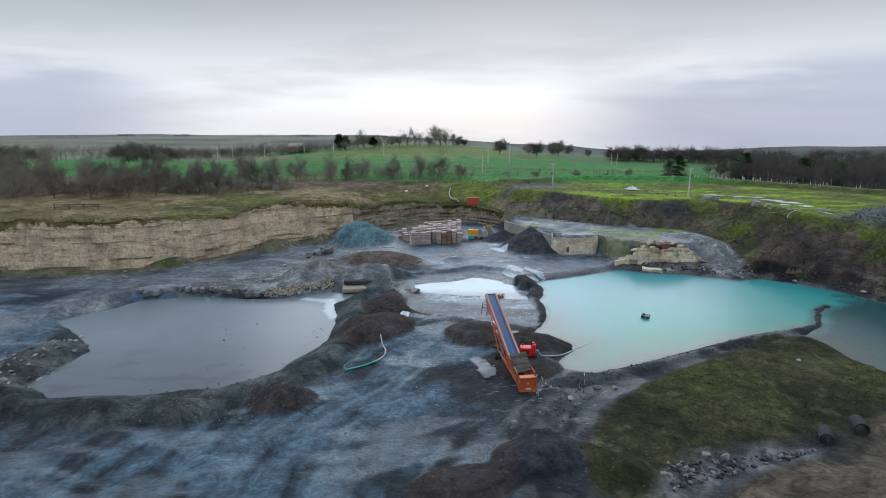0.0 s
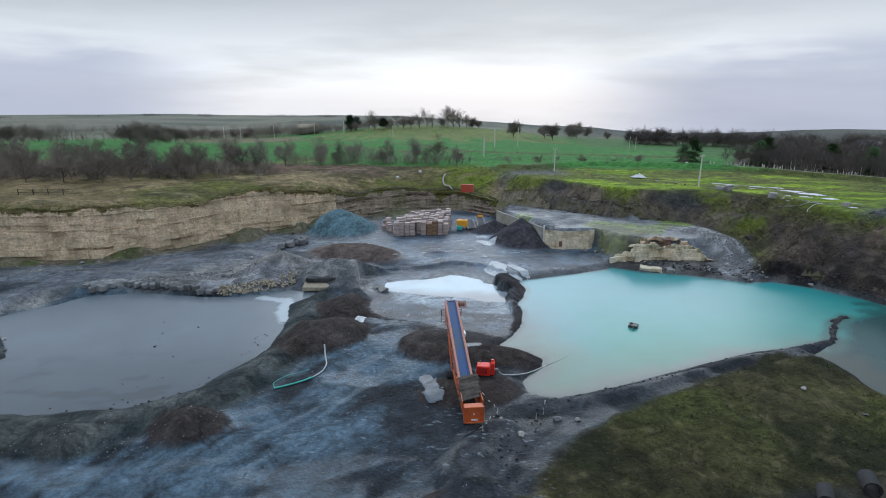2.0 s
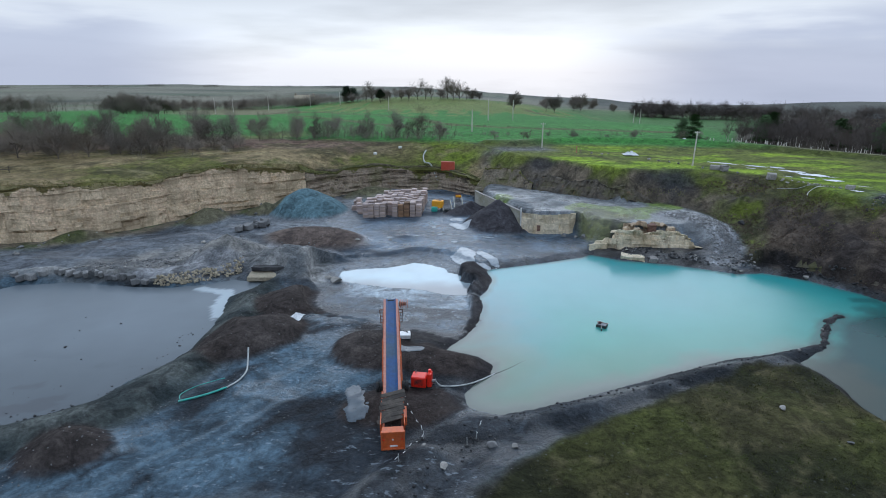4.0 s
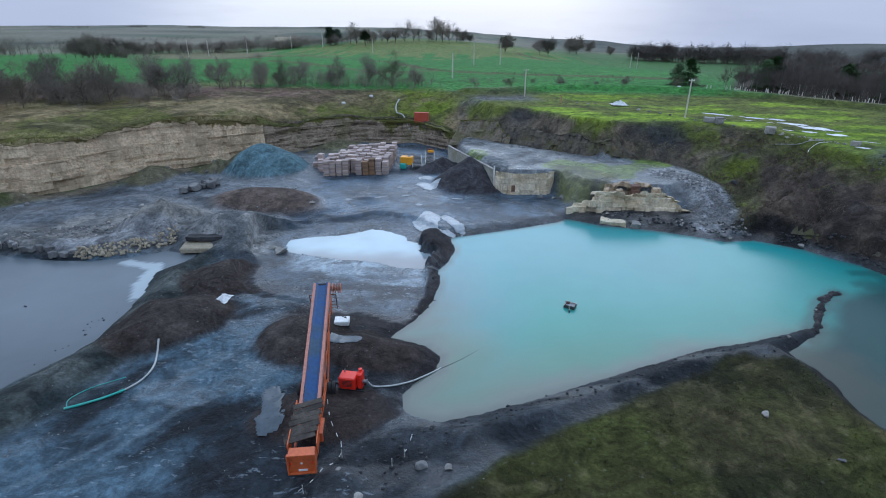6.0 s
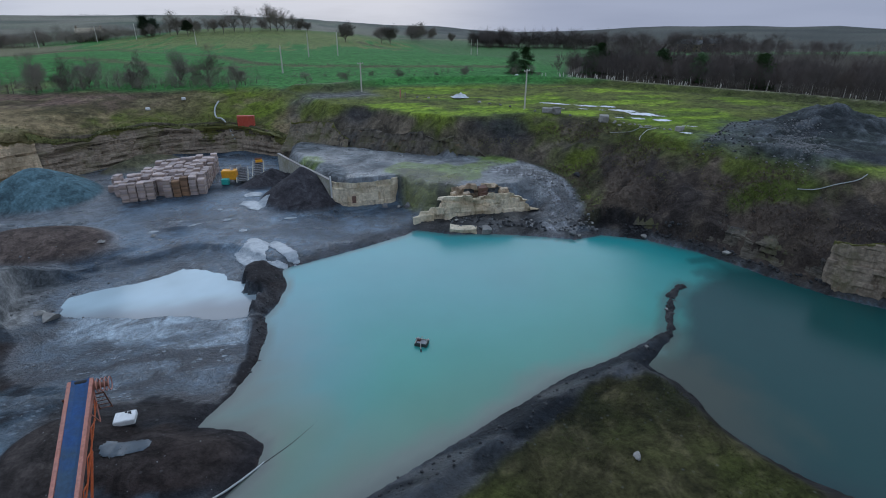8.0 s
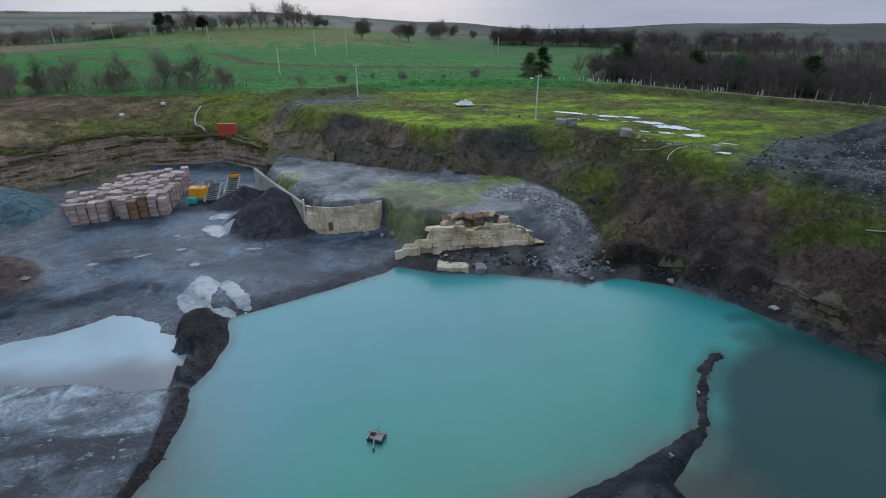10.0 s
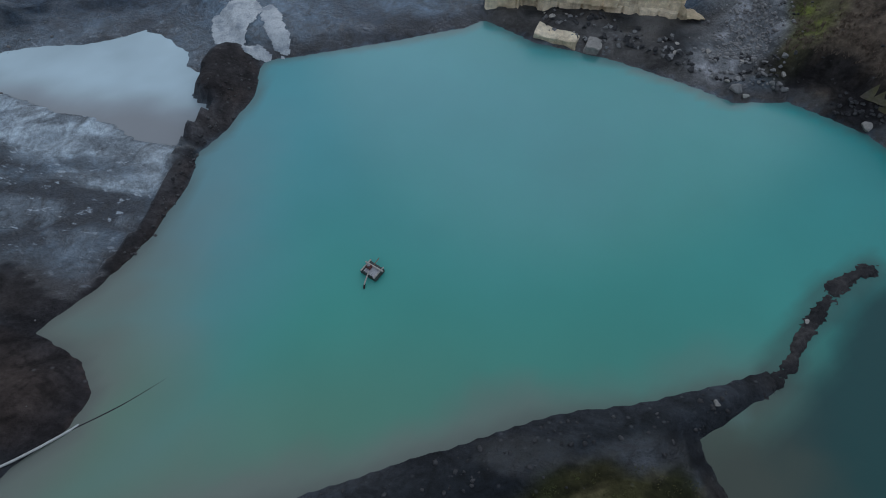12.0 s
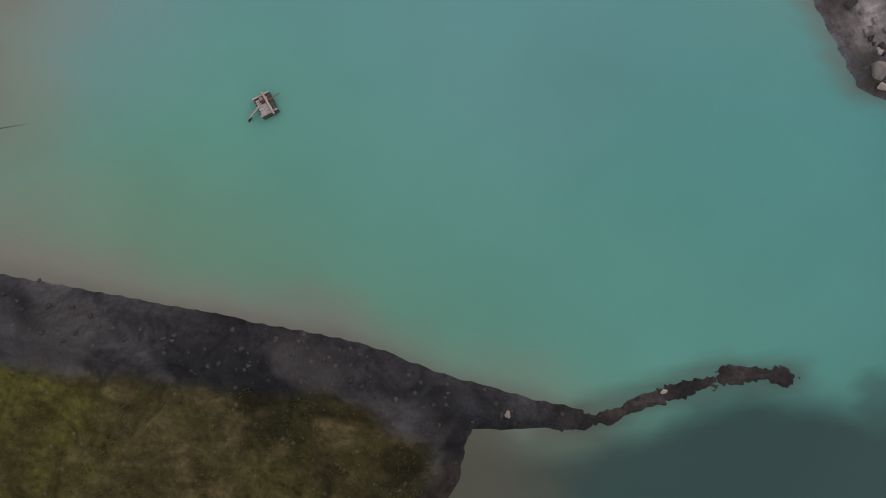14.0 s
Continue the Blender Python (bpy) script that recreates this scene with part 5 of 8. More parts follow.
# concrete wing wall along the west edge of the bench
wing = thing("retaining_wall", pose(0, 0, 0), "pale stained concrete retaining wall beside the bench", "wall")
ends = [(16.3, 138.9), (18.4, 134.3), (20.6, 129.7), (22.9, 125.3), (25.1, 120.9)]
for k, ((ax, ay), (bx, by)) in enumerate(zip(ends, ends[1:])):
    part("panel", beam(bmesh.new(), (ax, ay, 2.2), (bx, by, 2.15), 0.40, 4.4, 0.04), M_CONCRETE, wing)
    part("coping", beam(bmesh.new(), (ax, ay, 4.42), (bx, by, 4.37), 0.5, 0.14, 0.03), M_PALESTONE, wing)
post = part("corner_post", rod(bmesh.new(), (25.2, 120.7, 0.2), (25.2, 120.7, 5.0), 0.14, 8), M_WHITE, wing, "white corner post")

# ---- loose stone ----
STONES = [rock_mesh(100 + k, M_STONE) for k in range(5)]
YSTONES = [rock_mesh(120 + k, M_YSTONE) for k in range(4)]
DSTONES = [rock_mesh(150 + k, M_DARKSTONE) for k in range(3)]
PSTONES = [rock_mesh(140 + k, M_PALESTONE, 0.6) for k in range(3)]
SQUARED = [rough_block(1.0, 0.72, 0.62, 50 + k, M_STONE) for k in range(4)]
rr = random.Random(5)


def set_stone(x, y, size, pool=STONES, name="boulder", label="grey quarried boulder lying on the quarry floor", group="", flat=1.0, sink=0.08, dz=0.0):
    ob = new(name, rr.choice(pool))
    ob.matrix_basis = pose(x, y, height(x, y) + size * (0.18 * flat - sink) + dz, rr.uniform(-8, 8), rr.uniform(-8, 8), rr.uniform(0, 360)) @ Matrix.Diagonal((size, size * rr.uniform(0.7, 1.0), size * flat, 1))
    return tagged(ob, label, "rock", group)


# boulders that stand alone
for x, y, s, pool, lab in [
    (17.7, 55.6, 1.2, STONES, "large grey boulder on the muddy bank"), (19.6, 55.5, 0.8, PSTONES, "flat pale stone on the muddy bank"), (13.7, 52.1, 1.0, PSTONES, "pale stone on the dark mud"),
    (-6.6, 94.6, 1.6, PSTONES, "big grey slab beside the white puddle"), (-5.3, 93.4, 2.8, PSTONES, "big tilted grey boulder beside the white puddle"), (44.7, 62.1, 1.0, PSTONES, "pale slab lying in the rough grass"),
    (48.0, 57.6, 0.7, STONES, "grey rounded boulder at the grass edge"), (24.0, 43.0, 1.1, PSTONES, "pale stone on rough grass"), (25.4, 42.4, 1.2, STONES, "grey stone on rough grass"), (19.0, 40.3, 0.9, PSTONES, "flat pale stone in rough grass"),
    (36.9, 117.2, 1.7, STONES, "dark boulder fallen at the cliff foot"), (35.6, 117.6, 1.2, PSTONES, "pale block fallen at the cliff foot"), (33.4, 118.2, 1.4, STONES, "grey boulder at the cliff foot"),
    (58.6, 102.3, 1.3, STONES, "grey boulder at the water's edge"),
    (59.4, 101.9, 0.9, PSTONES, "pale stone at the water's edge"), (68.3, 99.6, 1.4, PSTONES, "pale block at the lake shore"), (66.0, 117.4, 1.5, DSTONES, "dark boulder on the grassy slope"),
    (75.6, 91.5, 1.3, PSTONES, "pale block at the lake shore"), (53.6, 75.0, 0.6, PSTONES, "pale stone on the dark spit"), (12.0, 54.2, 0.5, PSTONES, "small pale stone on mud"),
    (-33.3, 108.4, 1.2, PSTONES, "pale stone beside the grey track"), (-31.0, 110.0, 0.9, PSTONES, "pale stone beside the grey track"), (-28.0, 113.0, 1.0, STONES, "grey stone beside the grey track"),
]:
    set_stone(x, y, s, pool, label=lab)
# the outer spit: a narrow, broken ridge of mud
def mud_ridge(name, line, half, high, level, label, seed):
    """A ragged ridge through the water that dips under it in places."""
    pts = [Vector((*p, 0)) for p in line]
    verts, faces, cols = [], [], []
    for a, b in zip(pts, pts[1:]):
        n = max(1, int((b - a).length / 0.16))
        cols += [a.lerp(b, k / n) for k in range(n)]
    across = 13
    for i, p in enumerate(cols):
        d = (cols[min(i + 3, len(cols) - 1)] - cols[max(i - 3, 0)]).normalized()
        side = Vector((d.y, -d.x, 0))
        s = i * 0.16
        wide = half * (0.85 + 0.6 * noise.noise(Vector((s * 0.33, seed, 0))) + 0.2 * noise.noise(Vector((s * 1.1, seed, 4))))
        end = min(1.0, 0.25 + min(i, len(cols) - 1 - i) / 6)
        for k in range(across):
            u = (k / (across - 1)) * 2 - 1
            q = p + side * u * max(wide, 0.25) * 1.5
            z = level - 0.35 + end * high * (1 - u * u) + 0.30 * noise.noise(Vector((q.x * 0.8, q.y * 0.8, seed))) + 0.22 * noise.noise(Vector((q.x * 4, q.y * 4, seed + 5)))
            verts.append((q.x, q.y, z))
    for i in range(len(cols) - 1):
        for k in range(across - 1):
            a = i * across + k
            faces.append((a, a + 1, a + across + 1, a + across))
    return tagged(new(name, mesh_of(name, verts, faces, M_MUD, True)), label, "mud bank", kind="structure")


mud_ridge("outer_spit", [(55.6, 75.9), (57.0, 76.7), (58.2, 77.8), (58.9, 79.0), (59.6, 80.2), (60.5, 81.3), (61.4, 82.6), (62.4, 83.9), (63.5, 85.0), (64.8, 85.9), (66.1, 86.3)], 0.60, 0.50, W, "narrow broken ridge of dark mud in the lake", 3)
ob = new("spit_rock", PSTONES[0])
ob.matrix_basis = pose(59.9, 81.2, W + 0.32, 4, 8, 40) @ Matrix.Diagonal((0.5, 0.35, 0.4, 1))
tagged(ob, "small white stone on the broken spit", "rock")


# milky silt that lies between the puddle and the bench
def silt_sheet(cx, cy, rx, ry, seed, label="sheet of white milky silt on the quarry floor", turn=0.0, mat=M_SILT):
    st = 0.14
    xs, ys = np.arange(cx - 1.7 * max(rx, ry), cx + 1.7 * max(rx, ry), st), np.arange(cy - 1.7 * max(rx, ry), cy + 1.7 * max(rx, ry), st)
    X, Y = np.meshgrid(xs, ys)
    c, sn = math.cos(radians(turn)), math.sin(radians(turn))
    u, v = ((X - cx) * c + (Y - cy) * sn) / rx, (-(X - cx) * sn + (Y - cy) * c) / ry
    keep = np.hypot(u, v) + 1.5 * (fbm(0.8 * X + 0.6 * Y, 0.8 * Y - 0.6 * X, 2.3, 6, seed, 0.5) - 0.5) < 0.86
    zz = np.array([height(a, b) for a, b in zip(X.ravel(), Y.ravel())]) + np.where(keep.ravel(), 0.10, 0.06)
    ob = mesh_grid("silt_sheet", xs, ys, zz, mat, keep=keep)
    return tagged(ob, label, "silt", kind="structure")


for k, spec in enumerate([(14.3, 104.6, 2.2, 3.6, -12), (18.2, 104.4, 1.0, 3.7, 26), (17.6, 101.0, 1.0, 0.5, 0), (12.4, 127.6, 2.4, 1.5, 35), (13.2, 122.3, 1.9, 2.6, 30), (18.8, 115.7, 1.5, 0.35, 5), (9.6, 116.6, 0.7, 0.45, 0), (0.1, 114.1, 0.9, 0.4, 0), (8.0, 121.0, 0.5, 0.35, 20), (12.4, 111.8, 0.5, 0.3, 0), (5.2, 115.6, 1.4, 0.14, 20)]):
    silt_sheet(*spec[:4], 300 + k, turn=spec[4])
# blocks in a row along the slurry pond
for k in range(18):
    x = -52.5 + 1.25 * k + rr.uniform(-0.3, 0.3)
    set_stone(x, 89.3 + rr.uniform(-0.5, 0.7) + (0.6 if -50 < x < -34 else -0.6), rr.uniform(0.9, 1.25), SQUARED, "stone_block", "rough grey stone block edging the slurry pond", "blocks along the slurry pond", 1.2)
# dark blocks on the brown mound
for k in range(14):
    set_stone(-30.2 + 0.34 * k + rr.uniform(-0.4, 0.4), 115.8 + 0.36 * k + rr.uniform(-0.7, 0.7), rr.uniform(0.9, 1.7), SQUARED, "stone_block", "dark stone block stacked on the brown mound", "blocks on the brown mound", 1.2)
# tumbled stones at the cliff foot
for k in range(46):
    x = rr.uniform(-92, -30)
    y = float(np.interp(x, [-92, -72, -62.5, -50, -43.5, -34], [104.7, 104.7, 106.8, 116.5, 127.9, 134.5])) - rr.uniform(1.5, 8)
    set_stone(x, y, rr.uniform(0.4, 1.2), rr.choice([STONES, PSTONES]), "stone", "fallen stone below the limestone face", "stones below the limestone face")


def rubble(name, label, pool, count, place, size, cap=300):
    """A heap of stones: one thing, each stone a part."""
    root = thing(name, pose(0, 0, 0), label, "rubble")
    for k in range(min(count, cap)):
        x, y, dz = place()
        s = rr.uniform(*size)
        ob = part("stone", rr.choice(pool), None, root)
        ob.matrix_basis = pose(x, y, height(x, y) + dz + s * 0.1, rr.uniform(-20, 20), rr.uniform(-20, 20), rr.uniform(0, 360)) @ Matrix.Diagonal((s, s * rr.uniform(0.7, 1), s, 1))
    return root


rubble("rubble_bank", "bank of yellowish rubble at the edge of the slurry pond", YSTONES, 240, lambda: ((lambda u, v: (-31.2 + 11.0 * u, 88.5 + 5.0 * u * u + (1.0 + 1.8 * u) * v, 0.7 * v))(rr.random(), rr.random())), (0.3, 0.75))
rubble("rubble_scatter", "grey broken stone spread above the slurry pond", STONES + PSTONES[:2], 300, lambda: ((lambda u, v: (-46 + 18 * u, 92.0 + 7.0 * u + 4.5 * v, 0.0))(rr.random(), rr.uniform(-0.5, 1))), (0.2, 0.62))
rubble("rubble_shore", "dark and pale broken rock along the foot of the ledges", DSTONES + DSTONES + STONES + PSTONES[:1], 190, lambda: ((lambda u: (42 + 21 * u, float(np.interp(u, [0, 0.45, 0.75, 1], [107.8, 106.0, 103.0, 102.8])) + rr.uniform(0, 1.0) ** 2 * 3.2, 0.0))(rr.random())), (0.2, 0.75))
rubble("rubble_east", "broken rock tumbled down the eastern shore", DSTONES, 120, lambda: ((lambda u: (66 + 16 * u, float(np.interp(u, [0, 0.2, 0.5, 0.72, 1], [101.0, 99.6, 94.5, 87, 79.2])) + rr.uniform(0, 1.8), 0.0))(rr.random())), (0.2, 0.75))
rubble("rubble_meadow", "loose grey stones spilling into the rough grass", STONES + DSTONES, 190, lambda: ((lambda u, v: (18.5 + 14.5 * u + 1.5 * v, 38 + 5 * u + 3.2 * v * (1.2 - u), 0.0))(rr.random(), rr.random())), (0.25, 0.7))
rubble("rubble_corner", "pale broken stones on the bank beside the slurry pond", PSTONES + STONES, 110, lambda: (rr.gauss(-53, 3.2), rr.gauss(61, 4.5), 0.0), (0.3, 1.0))
rubble("rubble_bank_south", "small stones strewn on the brown banks", STONES, 130, lambda: ((lambda u: (-32 + 24 * u + rr.gauss(0, 1.0), float(np.interp(u, [0, 0.5, 0.75, 1], [48.5, 49.5, 54, 64])) + rr.gauss(0, 1.3), 0.0))(rr.random())), (0.10, 0.26))

# scree: too many to count
SMALL = [arrays(rock_mesh(160 + k, M_STONE, 0.7, 1)) for k in range(4)]


def scree(name, label, count, place, size, mat=M_STONE, level=-9.0):
    pieces = []
    for k in range(count):
        x, y = place()
        s = size[0] + (size[1] - size[0]) * rr.random() ** 2.5
        v, f = rr.choice(SMALL)
        pieces.append((v, f, pose(x, y, max(height(x, y), level) + 0.05 * s, rr.uniform(-25, 25), rr.uniform(-25, 25), rr.uniform(0, 360)) @ Matrix.Scale(s, 4)))
    return tagged(new(name, joined(name, mat, pieces)), label, "gravel", kind="stuff")


def near_line(line, spread):
    k = rr.randrange(len(line) - 1)
    u = rr.random()
    (ax, ay), (bx, by) = line[k], line[k + 1]
    return ax + (bx - ax) * u + rr.gauss(0, spread), ay + (by - ay) * u + rr.gauss(0, spread)


scree("scree", "pale grey broken stone sliding from the bench to the lake", 1500, lambda: near_line([(53, 121.5), (60, 117), (61.5, 111), (58, 105.5)], 1.3), (0.15, 0.6))
rubble("rubble_plateau", "jagged dark rubble tipped at the plateau edge", DSTONES + DSTONES + STONES, 220, lambda: ((lambda u, v: (82.5 + 15 * u - 2 * v, 107.5 + 11.5 * u + 2.2 * v * (1 - v), 0.0))(rr.random(), rr.uniform(-1.6, 1.6))), (0.2, 0.62))
scree("gravel_spill", "grey gravel spilling over the plateau edge", 1300, lambda: near_line([(104, 113), (98, 107), (93, 101.5), (90, 98)], 1.7), (0.10, 0.55))
scree("mud_stones", "small stones scattered over the dark mud", 420, lambda: (rr.uniform(-16, 26), rr.uniform(36, 88)) , (0.06, 0.20), M_STONE)
scree("bank_stones", "dark wet stones along the muddy lake bank", 460, lambda: near_line([(10.5, 42), (12, 50), (14.5, 55), (18.5, 59.0), (24, 61.6), (30, 64.4), (37, 67.9), (43.5, 71.2), (50.5, 73.6), (57, 76.4)], 1.0), (0.06, 0.5), M_DARKSTONE)
scree("spit_stones_west", "dark clods on the western spit", 160, lambda: near_line([(16.4, 79), (17.0, 84.5), (16.6, 89.5), (17.4, 93.5), (17.6, 99)], 0.6), (0.12, 0.45), M_DARKSTONE)
scree("slurry_clods", "dark clods of mud standing in the slurry along its shore", 60, lambda: near_line([(-17.8, 75.4), (-18.6, 72), (-18.6, 66), (-20.6, 60), (-24, 57.4), (-29, 56.6)], 0.55), (0.10, 0.5), M_DARKSTONE, POND - 0.02)
scree("pond_clods", "few dark clods showing above the grey slurry", 16, lambda: near_line([(-33, 77), (-29, 67.6), (-27, 60), (-30, 57)], 2.0), (0.2, 0.6), M_DARKSTONE, POND - 0.02)
scree("heap_stones", "broken grey stone over the spoil heaps", 700, lambda: (rr.gauss(-18, 6.5), rr.gauss(98, 4.0)), (0.10, 0.5), M_STONE)
scree("slope_stones", "scattered stones on the dark lake slope", 220, lambda: near_line([(58, 128), (68, 108), (76, 98), (82, 90), (90, 82)], 3.5), (0.12, 0.5), M_DARKSTONE)


# rough grass, too many blades to count
def tufts(name, label, count, place, size, mat=M_GRASS):
    r = random.Random(len(name))
    V, F = [], []
    for k in range(count):
        x, y = place()
        z = height(x, y) - 0.03
        h = r.uniform(*size)
        for j in range(6):
            a = r.uniform(0, 2 * math.pi)
            lean = r.uniform(0.2, 0.8) * h
            w = 0.06 * h + 0.02
            b = len(V)
            ox, oy = r.gauss(0, 0.10), r.gauss(0, 0.10)
            V += [(x + ox - w * math.sin(a), y + oy + w * math.cos(a), z), (x + ox + w * math.sin(a), y + oy - w * math.cos(a), z), (x + ox + lean * math.cos(a), y + oy + lean * math.sin(a), z + h)]
            F.append((b, b + 1, b + 2))
    return tagged(new(name, mesh_of(name, V, F, mat)), label, "grass", kind="stuff")


def in_outline(poly):
    xs, ys = [p[0] for p in poly], [p[1] for p in poly]
    while True:
        x, y = rr.uniform(min(xs), max(xs)), rr.uniform(min(ys), max(ys))
        if outline(np.array([x]), np.array([y]), poly)[0] < -0.4 and fbm(np.array([x]), np.array([y]), 6, 3, 90)[0] > rr.uniform(0.3, 0.6):
            return x, y


tufts("meadow_grass", "rough brown-green grass on the quarry floor", 1900, lambda: in_outline(MEADOW), (0.08, 0.22))
tufts("rim_grass", "long pale grass along the top of the limestone face", 1500, lambda: near_line([(-92, 109.5), (-72, 109.5), (-61, 112), (-53, 121), (-47, 132), (-37, 139), (-18, 154), (-5, 161.5), (8, 162)], 2.0), (0.12, 0.32), M_PALEGRASS)


def lip_grass(name, label, lips, count, size, mat):
    """Grass that hangs over the edge of a rock face."""
    r = random.Random(count)
    V, F = [], []
    for k in range(count):
        a, b = r.choice(lips)
        u = r.random() ** 1.6
        x, y, z = (a[i] + (b[i] - a[i]) * u for i in range(3))
        h = r.uniform(*size)
        for j in range(5):
            turn, w = r.uniform(0, 2 * math.pi), 0.07 * h + 0.03
            reach = r.uniform(0.3, 1.0) * h
            ox, oy, n = r.gauss(0, 0.18), r.gauss(0, 0.18), len(V)
            V += [(x + ox - w * math.sin(turn), y + oy + w * math.cos(turn), z - 0.05), (x + ox + w * math.sin(turn), y + oy - w * math.cos(turn), z - 0.05), (x + ox + reach * math.cos(turn), y + oy + reach * math.sin(turn), z + r.uniform(-0.2, 0.9) * h)]
            F.append((n, n + 1, n + 2))
    return tagged(new(name, mesh_of(name, V, F, mat)), label, "grass", kind="stuff")


lip_grass("lip_grass_west", "pale dead grass hanging over the limestone edge", LIPS["cliff_west"], 2600, (0.2, 0.55), M_PALEGRASS)
lip_grass("lip_grass_north", "rough green grass hanging over the broken face", LIPS["cliff_north"], 1500, (0.2, 0.5), M_GRASS)
M_SCRUB = material("dead_scrub", (0.150, 0.112, 0.088), 0.95, vary=0.4, scale=0.5, bump=0.0, second=(0.105, 0.085, 0.062))
M_MOSS = material("mossy_grass", (0.150, 0.175, 0.030), 0.95, vary=0.4, scale=0.5, bump=0.0, second=(0.185, 0.160, 0.060))


def on_slope(x0, x1, lo, hi):
    """Places between two heights of the eastern slope, in clumps."""
    g = np.random.default_rng(int(x0))
    x, y = g.uniform(x0, x1, 60000), g.uniform(78, 132, 60000)
    i, j = np.searchsorted(gx, x) - 1, np.searchsorted(gy, y) - 1
    z = gz.reshape(len(gy), len(gx))[j, i]
    good = (outline(x, y, FOOT) > 0.8) & (lo < z) & (z < hi) & (fbm(x, y, 5, 3, 91) > g.uniform(0.3, 0.6, 60000))
    spots = list(zip(x[good], y[good]))
    return lambda: spots.pop()


tufts("slope_scrub", "dead brown scrub and bracken over the steep lake slope", 3000, on_slope(62, 90, 1.2, 9.2), (0.15, 0.42), M_SCRUB)
tufts("slope_moss", "mossy green grass hanging over the brow of the slope", 2200, on_slope(44, 84, 5.5, 10.2), (0.08, 0.22), M_MOSS)

# ---- things in the pit ----
M_RUST = material("rusty_steel", (0.22, 0.10, 0.065), 0.75, 0.2, vary=0.3, scale=2.0, bump=0.2, second=(0.15, 0.075, 0.055))
M_WETPOOL = material("shallow_wet_mud", (0.072, 0.094, 0.116), 0.35, vary=0.2, scale=1.0, bump=0.04, second=(0.050, 0.068, 0.086), spec=0.4)
for k, spec in enumerate([(5.0, 60.3, 1.5, 3.2, 10), (8.6, 70.4, 2.2, 0.9, -5)]):
    silt_sheet(*spec[:4], 340 + k, label="shallow grey pool of water on the dark mud", turn=spec[4], mat=M_WETPOOL)

def mobile_conveyor():
    """A wheeled stacking conveyor: tail box and hopper at the low end, a long blue belt between orange beams, axle in the middle."""
    x0, y0, x1, y1 = 9.45, 54.2, 6.75, 71.9
    L = math.hypot(x1 - x0, y1 - y0)
    root = thing("mobile_conveyor", pose(x0, y0, height(x0, y0), 0, 0, math.degrees(math.atan2(x0 - x1, y1 - y0))), "long orange mobile stacking conveyor with a blue belt on muddy ground", "conveyor")
    zb = lambda y: 1.55 + (5.75 - 1.55) * max(0.0, (y - 4.6)) / (L - 4.6)
    # troughed belt
    bm = bmesh.new()
    prof = [(-0.54, 0.15), (-0.30, 0.02), (0.30, 0.02), (0.54, 0.15)]
    rows = []
    for k in range(25):
        y = 4.2 + (L + 0.1 - 4.2) * k / 24
        rows.append([bm.verts.new((px, y, zb(y) + pz)) for px, pz in prof] + [bm.verts.new((px, y, zb(y) + pz - 0.03)) for px, pz in reversed(prof)])
    for a, b in zip(rows, rows[1:]):
        for i in range(8):
            bm.faces.new((a[i], a[(i + 1) % 8], b[(i + 1) % 8], b[i]))
    part("belt", bm, M_BELT, root, "dusty blue rubber conveyor belt")
    for s in (-1, 1):
        bm = bmesh.new()
        beam(bm, (s * 0.66, 4.0, zb(4.0) + 0.12), (s * 0.66, L, zb(L) + 0.12), 0.22, 0.07)
        beam(bm, (s * 0.76, 4.0, zb(4.0) - 0.12), (s * 0.76, L, zb(L) - 0.12), 0.07, 0.52)
        part("side_beam", bm, M_REDPINK, root, "faded orange steel side beam")
        bm = bmesh.new()
        beam(bm, (s * 0.85, 5.0, zb(5.0) - 0.95), (s * 0.85, L - 1.2, zb(L - 1.2) - 0.75), 0.09, 0.09)
        for k in range(11):
            ya = 5.0 + (L - 6.4) * k / 11
            yb = 5.0 + (L - 6.4) * (k + 1) / 11
            up = k % 2
            beam(bm, (s * 0.85, ya, zb(ya) - (0.3 if up else 0.9)), (s * 0.85, yb, zb(yb) - (0.9 if up else 0.3)), 0.06, 0.06, 0.005)
        part("lattice", bm, M_ORANGE, root)
    for k in range(9):
        y = 5.4 + (L - 6.4) * k / 8
        bm = bmesh.new()
        rod(bm, (-0.78, y, zb(y) - 0.10), (0.78, y, zb(y) - 0.10), 0.07)
        part("idler_roller", bm, M_STEEL, root)
    bm = bmesh.new()
    rod(bm, (-0.70, L, zb(L) - 0.16), (0.70, L, zb(L) - 0.16), 0.22, 16)
    part("head_drum", bm, M_BLACK, root)
    bm = bmesh.new()
    rod(bm, (0.9, L - 0.5, zb(L) - 0.25), (1.7, L - 0.5, zb(L) - 0.25), 0.20, 12)
    rod(bm, (0.9, L - 0.5, zb(L) - 0.25), (1.1, L - 0.5, zb(L) - 0.25), 0.28, 12)
    motor = part("drive_motor", bm, M_RUST, root, "rusty drive motor in a cage of hoops")
    for k in range(4):
        ring = [(1.05 + 0.25 * k, L - 0.5 + 0.46 * math.cos(a * math.pi / 6), zb(L) - 0.25 + 0.46 * math.sin(a * math.pi / 6)) for a in range(13)]
        part("hoop", tube("hoop", ring, 0.035, M_REDPINK, 6), None, motor)
    # folding head legs that hang below the head
    for s in (-1, 1):
        bm = bmesh.new()
        beam(bm, (s * 0.80, L - 0.8, zb(L) - 0.5), (s * 0.95, L - 1.9, zb(L) - 2.3), 0.08, 0.08)
        beam(bm, (s * 0.80, L - 2.6, zb(L) - 1.0), (s * 0.95, L - 1.9, zb(L) - 2.3), 0.08, 0.08)
        part("folding_leg", bm, M_REDPINK, root)
